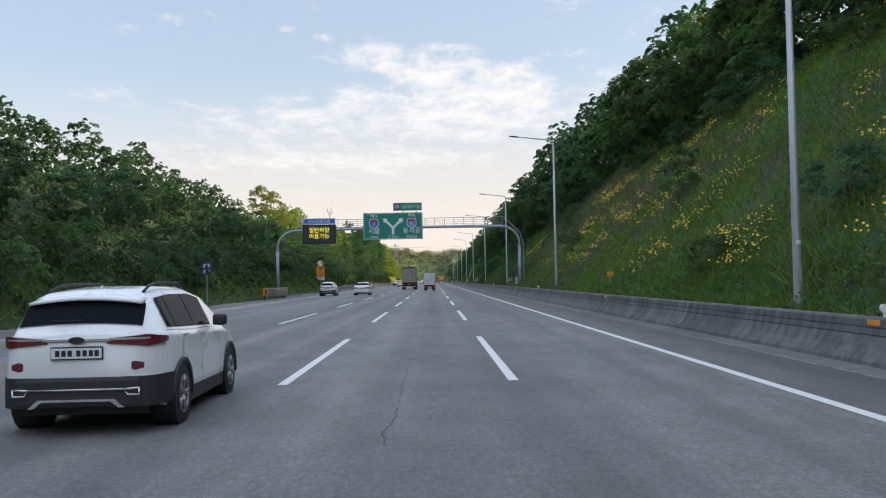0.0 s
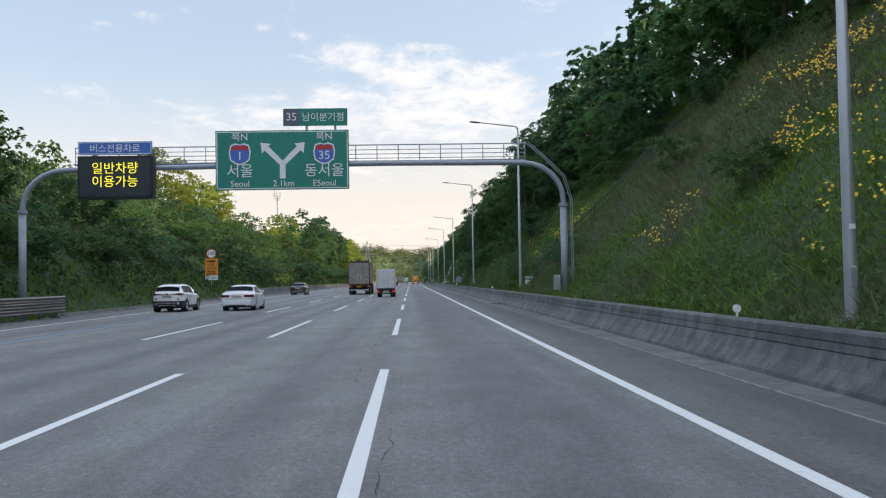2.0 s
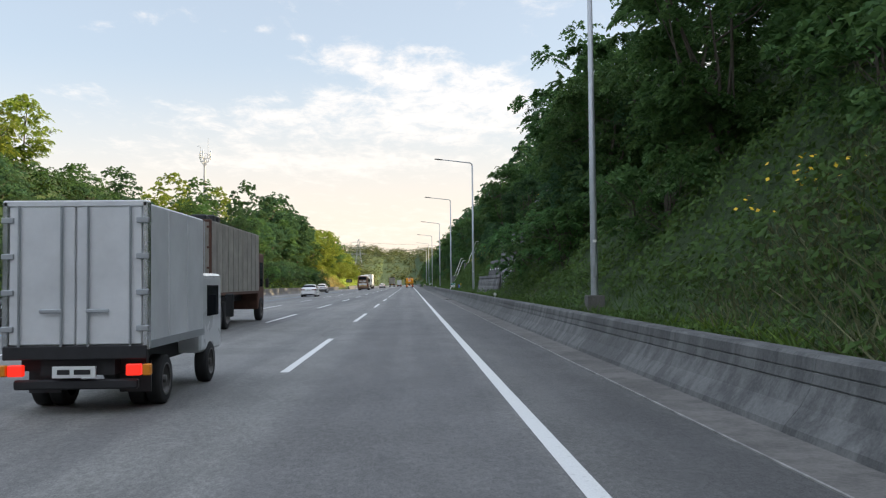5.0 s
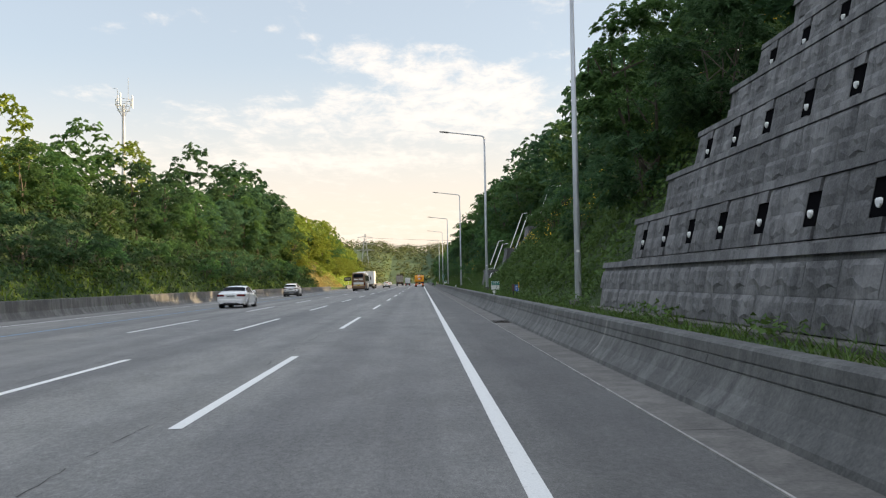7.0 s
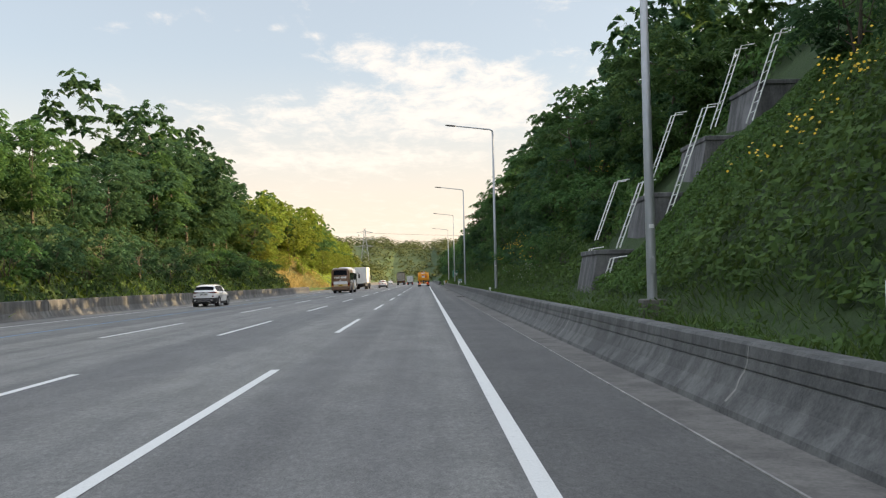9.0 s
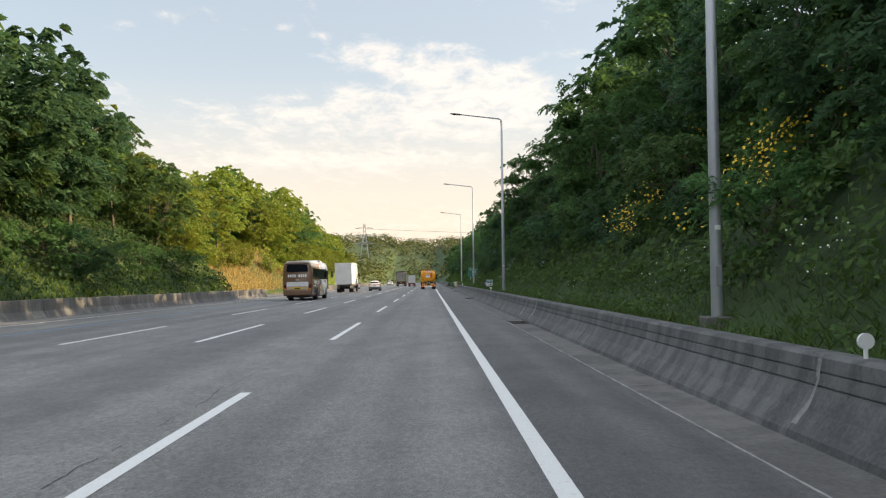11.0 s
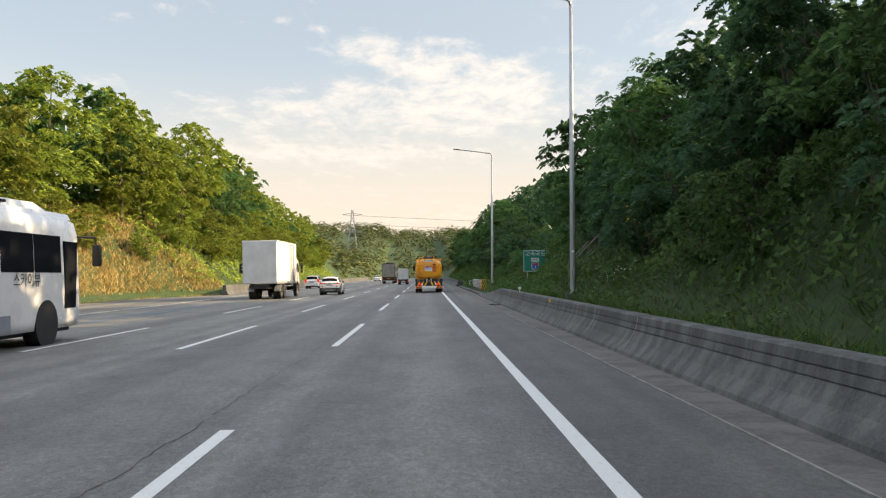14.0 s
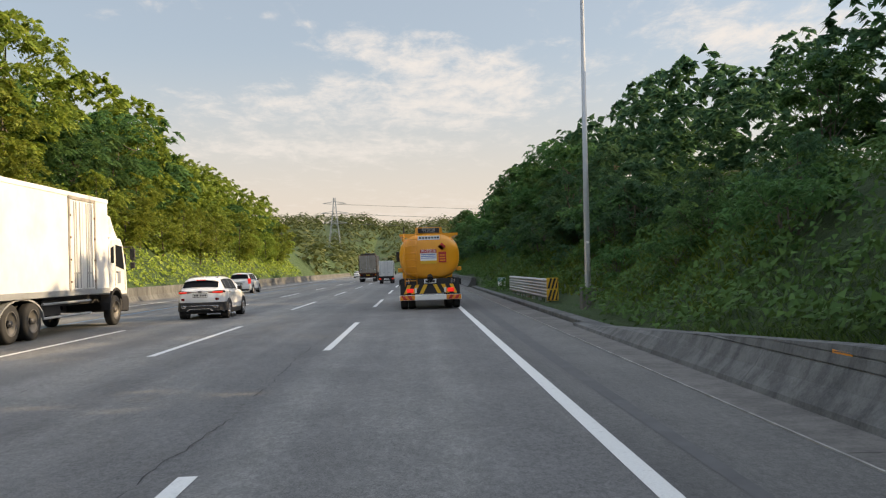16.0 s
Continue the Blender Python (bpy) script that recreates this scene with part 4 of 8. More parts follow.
# ------------------------------------------------------------------ fixtures
M_GREEN_SIGN = plain("sign_green", (0.006, 0.21, 0.16), 0.45, 0, 0.12)
M_BLUE_SIGN = plain("sign_blue", (0.05, 0.15, 0.50), 0.45, 0, 0.12)
M_RED = plain("sign_red", (0.45, 0.03, 0.03), 0.45, 0, 0.12)
M_WHITE = plain("sign_white", (0.78, 0.79, 0.78), 0.45, 0, 0.08)
M_BLACK = plain("matt_black", (0.015, 0.015, 0.017), 0.55, 0, 0.3)
M_ORANGE = plain("sign_orange", (0.75, 0.27, 0.02), 0.5, 0, 0.12)
M_YELLOW = plain("hazard_yellow", (0.72, 0.42, 0.03), 0.5, 0, 0.15)
M_AMBER_LED = plain("amber_leds", (0.8, 0.7, 0.05), 0.5, 0, 0.05, glow=((1.0, 0.85, 0.05), 0.8))
M_PALE_STEEL = plain("pale_guardrail", (0.40, 0.41, 0.41), 0.45, 0.4, 0.2)
M_BROWN_STEEL = plain("dull_steel", (0.20, 0.19, 0.18), 0.5, 0.5, 0.3)
M_GRATE = plain("iron_grate", (0.05, 0.045, 0.04), 0.6, 0.6, 0.4)


def lettering(name, words, height, material, parent, at, align="CENTER", lift=0.0, turn=0.0):
    """Words as a thin mesh, upright and facing against the road's heading."""
    cu = bpy.data.curves.new(name, "FONT")
    cu.body, cu.size, cu.align_x, cu.align_y = words, height * 1.32, align, "CENTER"
    cu.extrude = 0.002
    cu.resolution_u = 3
    tmp = bpy.data.objects.new(name, cu)
    scene.collection.objects.link(tmp)
    bpy.context.view_layer.update()
    me = bpy.data.meshes.new_from_object(tmp.evaluated_get(bpy.context.evaluated_depsgraph_get()))
    bpy.data.objects.remove(tmp)
    me.materials.clear()
    me.materials.append(material)
    me.transform(pose(*at, 90, 0, turn))
    ob = new(name, me)
    ob.parent = parent
    return ob


def lamp_pole():
    root = thing("street_lamp", label="tall galvanised lamp post with one arm over the road", category="street lamp", group="lamp posts along the barrier")
    bm = bmesh.new()
    tube(bm, [(0, 0, -1.2), (0, 0, 0.05), (0, 0, 2.4), (0, 0, 10.5)], [0.105, 0.105, 0.100, 0.060], 10)
    part("post", bm, M_GALV, root, smooth=True)
    part("base_plate", boxes((-0.24, 0.24, -0.24, 0.24, -0.9, -0.02), bevel=0.02), M_GUTTER, root, "concrete footing block")
    part("service_door", boxes((-0.06, 0.06, -0.125, -0.098, 0.5, 0.85), bevel=0.01), M_GALV, root)
    part("sticker", boxes((-0.05, 0.05, -0.112, -0.104, 1.45, 1.53)), M_WHITE, root, "small white number label")
    bm = bmesh.new()
    tube(bm, [(0, 0, 10.45), (-0.04, 0, 10.62), (-0.18, 0, 10.70), (-1.2, 0, 10.82), (-2.55, 0, 10.98)], [0.058, 0.056, 0.052, 0.045, 0.038], 8)
    part("arm", bm, M_GALV, root, smooth=True)
    bm = bmesh.new()
    rings = []
    for x, w, h in ((-2.5, 0.05, 0.04), (-2.62, 0.12, 0.055), (-2.9, 0.15, 0.06), (-3.12, 0.13, 0.045), (-3.2, 0.05, 0.02)):
        z = 10.98 + (-2.55 - x) * 0.1
        rings.append([(x, w * math.cos(a), z + h * math.sin(a)) for a in (2 * math.pi * k / 10 for k in range(10))])
    loft(bm, rings)
    part("lamp_head", bm, M_BROWN_STEEL, root, "dark flat lamp head", smooth=True)
    return root


def place_lamps():
    first = None
    for x, y, lift in ((3.95, -62, 0), (3.95, -23.2, 0), (4.03, 18.3, 0), (4.14, 61.3, 0.1), (3.80, 99.2, 0.35), (4.05, 147.9, 0.1), (3.84, 182.1, 0.25), (3.90, 222.3, 0.05), (3.63, 261.4, 0), (3.84, 301.8, 0.1), (4.0, 341.7, 0.6)):
        m = pose(x, y, ground_z(4.0, y) + 0.05 + lift)
        if first is None:
            first = lamp_pole()
            first.matrix_basis = m
        else:
            copy_thing(first, m)


place_lamps()


def shield(parent, x, z, s, y, number):
    """A route shield: red band over a blue field with a white rim."""
    def outline(k):
        return [(x + k * s * a, z + k * s * b) for a, b in ((-0.42, 0.42), (-0.2, 0.5), (0, 0.44), (0.2, 0.5), (0.42, 0.42), (0.5, 0.1), (0.44, -0.28), (0.2, -0.45), (0, -0.5), (-0.2, -0.45), (-0.44, -0.28), (-0.5, 0.1))]
    for nm, k, dy, m in (("shield_rim", 1.0, 0.0, M_WHITE), ("shield_field", 0.88, -0.006, M_BLUE_SIGN)):
        bm = bmesh.new()
        o = outline(k)
        loft(bm, [[(a, y + dy, b) for a, b in o], [(a, y + dy + 0.004, b) for a, b in o]])
        part(nm, bm, m, parent)
    o = [(x - 0.37 * s, z + 0.36 * s), (x, z + 0.40 * s), (x + 0.37 * s, z + 0.36 * s), (x + 0.41 * s, z + 0.18 * s), (x - 0.41 * s, z + 0.18 * s)]
    bm = bmesh.new()
    loft(bm, [[(a, y - 0.012, b) for a, b in o], [(a, y - 0.008, b) for a, b in o]])
    part("shield_band", bm, M_RED, parent)
    lettering("route_number", number, s * 0.42, M_WHITE, parent, (x, y - 0.012, z - 0.1 * s))


def gantry():
    y = 44.4
    root = thing("sign_gantry", pose(0, y, 0), "grey steel gantry across the motorway with catwalk rails", "gantry")
    bm = bmesh.new()
    pts = [(-20.7, 0, 0.2), (-20.7, 0, 4.6)]
    for k in range(0, 7):
        a = math.pi / 2 * k / 6
        pts.append((-20.7 + 1.9 * (1 - math.cos(a)), 0, 5.1 + 1.75 * math.sin(a)))
    pts += [(-12, 0, 6.95), (-4, 0, 7.0)]
    for k in range(0, 7):
        a = math.pi / 2 * (1 - k / 6)
        pts.append((4.05 - 1.9 * (1 - math.cos(a)), 0, 5.2 + 1.75 * math.sin(a)))
    pts += [(4.05, 0, 4.6), (4.05, 0, 0.4)]
    tube(bm, pts, 0.125, 12)
    part("frame", bm, M_GANTRY, root, smooth=True)
    for x in (-20.7, 4.05):
        bm = bmesh.new()
        tube(bm, [(x, 0, 4.9), (x, 0, 5.05)], 0.22, 12)
        part("flange", bm, M_GANTRY, root)
        bm = bmesh.new()
        tube(bm, [(x, 0, 0.1), (x, 0, 4.9)], 0.165, 12)
        part("column", bm, M_GANTRY, root, smooth=True)
    bm = bmesh.new()
    box(bm, -18.5, 2.3, 0.2, 0.75, 7.12, 7.17)
    part("catwalk", bm, M_GANTRY, root)
    for z in (7.35, 7.55, 7.75, 7.98):
        bm = bmesh.new()
        tube(bm, [(-18.6, 0.75, z), (2.4, 0.75, z)], 0.018 if z < 7.9 else 0.028, 6)
        part("rail", bm, M_GANTRY, root)
    x = -18.6
    while x < 2.5:
        bm = bmesh.new()
        tube(bm, [(x, 0.75, 7.1), (x, 0.75, 8.0)], 0.022, 6)
        part("rail_post", bm, M_GANTRY, root)
        x += 1.0
    bm = bmesh.new()
    for s in (-0.22, 0.22):
        tube(bm, [(4.42, s, 1.2), (4.42, s, 5.2), (4.1, s, 6.3), (3.2, s, 7.2), (2.4, s, 7.9)], 0.02, 6)
    for k in range(22):
        z = 1.3 + 0.28 * k
        xx = 4.42 if z < 5.2 else 4.42 - (z - 5.2) * 0.65
        tube(bm, [(xx, -0.22, z), (xx, 0.22, z)], 0.014, 5)
    part("ladder", bm, M_GANTRY, root)
    part("control_box", boxes((3.55, 3.80, -0.2, 0.2, 1.0, 1.7), bevel=0.02), M_GALV, root, "grey control box on the column")
    return root


gantry()


def direction_sign():
    root = thing("direction_sign", pose(-8.86, 43.95, 7.15), "large green direction sign with forked white arrow", "road sign")
    w, h = 3.02, 1.36
    part("panel", boxes((-w, w, -0.02, 0.04, -h, h), bevel=0.015), M_GREEN_SIGN, root)
    bm = bmesh.new()
    for a, b, c, d in ((-w + 0.05, w - 0.05, h - 0.09, h - 0.05), (-w + 0.05, w - 0.05, -h + 0.05, -h + 0.09), (-w + 0.05, -w + 0.09, -h + 0.05, h - 0.05), (w - 0.09, w - 0.05, -h + 0.05, h - 0.05)):
        box(bm, a, b, -0.028, -0.024, c, d)
    part("border", bm, M_WHITE, root)
    y = -0.03
    bm = bmesh.new()
    for o in ([(-0.12, -0.85), (0.14, -0.85), (0.14, -0.20), (0.01, -0.02), (-0.12, -0.20)],
              [(-0.12, -0.22), (0.02, -0.04), (-0.62, 0.62), (-0.80, 0.44)], [(0.14, -0.22), (0.0, -0.04), (0.66, 0.62), (0.84, 0.44)],
              [(-0.98, 0.80), (-0.52, 0.74), (-0.92, 0.30)], [(1.02, 0.80), (0.56, 0.74), (0.96, 0.30)]):
        loft(bm, [[(a, y - 0.004, b) for a, b in o], [(a, y, b) for a, b in o]])
    part("arrow", bm, M_WHITE, root)
    for x, num, kor, eng in ((-1.92, "1", "서울", "Seoul"), (1.90, "35", "동서울", "ESeoul")):
        lettering("heading", "북N", 0.34, M_WHITE, root, (x, y, 1.05))
        shield(root, x, 0.28, 1.0, y - 0.004, num)
        lettering("place_name", kor, 0.50, M_WHITE, root, (x, y, -0.52))
        lettering("place_name", eng, 0.30, M_WHITE, root, (x, y, -1.08))
    lettering("distance", "2.1km", 0.30, M_WHITE, root, (0.05, y, -1.08))
    return root


direction_sign()


def junction_sign():
    root = thing("junction_sign", pose(-7.35, 43.95, 9.1), "small green junction name sign with grey number field", "road sign")
    part("panel", boxes((-1.46, 1.46, -0.02, 0.03, -0.4, 0.4), bevel=0.012), M_GREEN_SIGN, root)
    part("number_field", boxes((-1.42, -0.74, -0.03, -0.022, -0.36, 0.36)), plain("sign_slate", (0.10, 0.11, 0.16), 0.5), root)
    lettering("number", "35", 0.38, M_WHITE, root, (-1.08, -0.034, 0))
    lettering("name", "남이분기점", 0.32, M_WHITE, root, (0.36, -0.024, -0.02))
    bm = bmesh.new()
    for x in (-0.4, 0.9):
        box(bm, x - 0.05, x + 0.05, 0.03, 0.1, -0.62, 0.3)
    part("bracket", bm, M_GANTRY, root)


junction_sign()


def message_board():
    root = thing("message_board", pose(-16.35, 43.9, 6.8), "dark electronic message board with amber letters under a blue panel", "message board")
    part("cabinet", boxes((-1.68, 1.68, -0.05, 0.5, -1.32, 0.62), bevel=0.03), M_BLACK, root)
    part("screen", boxes((-1.55, 1.55, -0.075, -0.052, -1.2, 0.5)), plain("led_screen", (0.02, 0.03, 0.04), 0.4), root)
    lettering("amber_lettering", "일반차량", 0.43, M_AMBER_LED, root, (0, -0.085, 0.02))
    lettering("amber_lettering", "이용가능", 0.43, M_AMBER_LED, root, (0, -0.085, -0.58))
    part("top_panel", boxes((-1.65, 1.65, -0.06, 0.02, 0.66, 1.26), bevel=0.012), M_BLUE_SIGN, root, "blue name panel")
    bm = bmesh.new()
    for a, b, c, d in ((-1.62, 1.62, 1.20, 1.23), (-1.62, 1.62, 0.69, 0.72), (-1.62, -1.59, 0.69, 1.23), (1.59, 1.62, 0.69, 1.23)):
        box(bm, a, b, -0.07, -0.064, c, d)
    part("border", bm, M_WHITE, root)
    lettering("panel_lettering", "버스전용차로", 0.31, M_WHITE, root, (0, -0.066, 0.93))
    bm = bmesh.new()
    for x in (-1.0, 1.0):
        box(bm, x - 0.06, x + 0.06, 0.1, 0.4, 0.0, 0.9)
    part("bracket", bm, M_GANTRY, root)


message_board()


def disc(bm, x, y, z, r, depth=0.01, seg=20):
    ring = [(x + r * math.cos(2 * math.pi * k / seg), z + r * math.sin(2 * math.pi * k / seg)) for k in range(seg)]
    return loft(bm, [[(a, y, b) for a, b in ring], [(a, y + depth, b) for a, b in ring]])


def speed_sign():
    g = ground_z(-21.9, 86.9)
    root = thing("speed_camera_sign", pose(-21.9, 86.9, 0), "orange speed camera notice under a round speed limit sign", "road sign")
    bm = bmesh.new()
    tube(bm, [(0, 0.05, g - 0.4), (0, 0.05, 4.6)], 0.045, 8)
    part("post", bm, M_GALV, root)
    part("notice", boxes((-0.60, 0.60, -0.02, 0.02, 2.34, 3.92), bevel=0.02), M_ORANGE, root)
    part("distance_plate", boxes((-0.60, 0.60, -0.02, 0.02, 1.90, 2.32), bevel=0.015), M_WHITE, root, "white distance plate")
    part("speed_rim", disc(bmesh.new(), 0, -0.03, 4.40, 0.46), M_RED, root, "red rim of the round sign")
    part("speed_face", disc(bmesh.new(), 0, -0.036, 4.40, 0.39), M_WHITE, root, "white round sign face")
    lettering("speed_number", "100", 0.36, M_BLACK, root, (0, -0.042, 4.40))
    lettering("notice_lettering", "이동", 0.26, M_BLACK, root, (0, -0.025, 3.28))
    lettering("notice_lettering", "단속중", 0.26, M_BLACK, root, (0, -0.025, 2.94))
    part("small_print", boxes((-0.36, 0.36, -0.026, -0.021, 2.62, 2.72), (-0.44, 0.44, -0.026, -0.021, 2.45, 2.53)), M_BLACK, root)
    part("camera_symbol", boxes((-0.18, 0.36, -0.026, -0.021, 3.56, 3.76), (-0.42, -0.24, -0.026, -0.021, 3.60, 3.72)), M_BLACK, root)
    lettering("distance_lettering", "전방 500m", 0.22, M_BLUE_SIGN, root, (0, -0.025, 2.11))


speed_sign()


def lane_sign():
    g = ground_z(-21.0, 17.8)
    root = thing("blue_sign", pose(-20.97, 17.8, 0), "small blue information sign on a thin post", "road sign")
    bm = bmesh.new()
    tube(bm, [(0, 0.04, g - 0.4), (0, 0.04, 3.1)], 0.04, 8)
    part("post", bm, M_GALV, root)
    part("panel", boxes((-0.33, 0.33, -0.02, 0.02, 2.25, 3.15), bevel=0.01), M_BLUE_SIGN, root)
    part("symbols", boxes((-0.22, -0.04, -0.026, -0.021, 2.78, 3.02), (0.06, 0.22, -0.026, -0.021, 2.78, 3.02), (-0.22, -0.04, -0.026, -0.021, 2.40, 2.62), (0.06, 0.22, -0.026, -0.021, 2.40, 2.62)), M_WHITE, root, "white unreadable symbols")


lane_sign()


def km_marker(x, y, digit):
    g = ground_z(max(x - 0.3, 3.4), y)
    root = thing("kilometre_marker", pose(x, y, g), "green and white kilometre marker plate", "marker sign", "kilometre markers")
    bm = bmesh.new()
    tube(bm, [(0, 0.03, -0.3), (0, 0.03, 0.75)], 0.035, 8)
    part("post", bm, M_GALV, root)
    part("lower_plate", boxes((-0.24, 0.24, -0.012, 0.012, 0.30, 0.80), bevel=0.008), M_WHITE, root)
    part("upper_field", boxes((-0.22, 0.22, -0.018, -0.013, 0.56, 0.785)), M_GREEN_SIGN, root, "green upper field")
    lettering("kilometre_number", "297", 0.17, M_WHITE, root, (0, -0.02, 0.67))
    lettering("tenth_digit", "." + digit, 0.19, M_BLACK, root, (0.05, -0.015, 0.43))


for mx, my, d in ((4.4, 59.2, "6"), (3.55, 172, "7"), (3.5, 272.4, "8"), (3.6, 367, "9")):
    km_marker(mx, my, d)


def route_sign():
    x, y = 4.82, 320.2
    g = ground_z(x, y)
    root = thing("route_sign", pose(x, y, 0), "green motorway route sign on two posts", "road sign")
    bm = bmesh.new()
    for s in (-0.45, 0.45):
        tube(bm, [(s, 0.05, g - 0.4), (s, 0.05, 2.95)], 0.035, 8)
    part("posts", bm, M_GALV, root)
    part("panel", boxes((-0.70, 0.70, -0.02, 0.02, 1.74, 3.0), bevel=0.015), M_GREEN_SIGN, root)
    bm = bmesh.new()
    for a, b, c, d in ((-0.67, 0.67, 2.955, 2.975), (-0.67, 0.67, 1.765, 1.785), (-0.67, -0.65, 1.77, 2.97), (0.65, 0.67, 1.77, 2.97)):
        box(bm, a, b, -0.027, -0.022, c, d)
    part("border", bm, M_WHITE, root)
    lettering("road_class", "고속국도", 0.24, M_WHITE, root, (0, -0.026, 2.76))
    part("code_plate", boxes((-0.22, 0.22, -0.028, -0.022, 2.32, 2.54)), M_WHITE, root)
    lettering("code", "AH1", 0.15, M_GREEN_SIGN, root, (0, -0.032, 2.43))
    shield(root, 0, 2.05, 0.46, -0.028, "1")


route_sign()


def delineator(x, y, z, colour):
    root = thing("delineator", pose(x, y, z), "small round reflector post on the barrier", "delineator", "barrier reflectors")
    bm = bmesh.new()
    tube(bm, [(0, 0, -0.02), (0, 0, 0.10)], 0.022, 6)
    part("stem", bm, M_WHITE, root)
    part("reflector", disc(bmesh.new(), 0, -0.02, 0.16, 0.075, 0.04, 14), colour, root)


for dy in (-29, 20.5, 69, 119, 166.3, 215.5, 263.6, 311.6):
    delineator(2.98, dy, 0.79, M_WHITE)


def orange_reflectors():
    first = None
    for y in (-29.0, -5.6, 300.3, 322.0):
        bm = bmesh.new()
        box(bm, -0.012, 0.012, -0.22, 0.22, -0.05, 0.05, bevel=0.008)
        ob = part("barrier_reflector", bm, M_ORANGE)
        ob.location = (2.795, y, 0.70 if y < 320 else 0.60)
        tagged(ob, "orange reflector plate fixed to the concrete barrier", "reflector", "orange barrier plates")


orange_reflectors()


def drains():
    for y in (57.8, 153.3, 237.9, 276.0, 315.9):
        root = thing("drain_grate", pose(2.12, y, 0.016), "dark iron drain grate in the gutter", "drain", "gutter drains")
        part("frame", boxes((-0.33, 0.33, -0.75, -0.70, 0, 0.012), (-0.33, 0.33, 0.70, 0.75, 0, 0.012), (-0.33, -0.29, -0.7, 0.7, 0, 0.012), (0.29, 0.33, -0.7, 0.7, 0, 0.012)), M_GRATE, root)
        for k in range(14):
            yy = -0.62 + k * 0.095
            part("bar", boxes((-0.29, 0.29, yy, yy + 0.03, -0.004, 0.01)), M_GRATE, root)
        # flat black sheet in place of the shaded hole below the bars
        part("pit", boxes((-0.29, 0.29, -0.7, 0.7, -0.003, 0.001)), M_BLACK, root)


drains()


def rough_stone(width, height, lean, seed):
    """A split-faced block with a shallow uneven front and a ragged undercut."""
    j = random.Random(seed)
    bm = bmesh.new()
    nx, nz = 7, 5
    grid = []
    for b in range(nz + 1):
        row = []
        for a in range(nx + 1):
            u, v = a / nx, b / nz
            z = height * v + (0 if b in (0, nz) else j.uniform(-0.03, 0.03)) + (0.045 * math.sin(u * 6.5 + seed * 1.7) if b in (1, 2) else 0)
            out = 0.0 if b == 0 or a in (0, nx) else 0.012 if b in (1, nz) else j.uniform(0.028, 0.052)
            row.append(bm.verts.new((lean * z - out, width * u, z)))
        grid.append(row)
    for r0, r1 in zip(grid, grid[1:]):
        for a in range(nx):
            bm.faces.new((r0[a], r0[a + 1], r1[a + 1], r1[a]))
    me = bpy.data.meshes.new("stone")
    bmesh.ops.recalc_face_normals(bm, faces=bm.faces[:])
    bm.to_mesh(me)
    bm.free()
    me.materials.append(M_STONE)
    return me


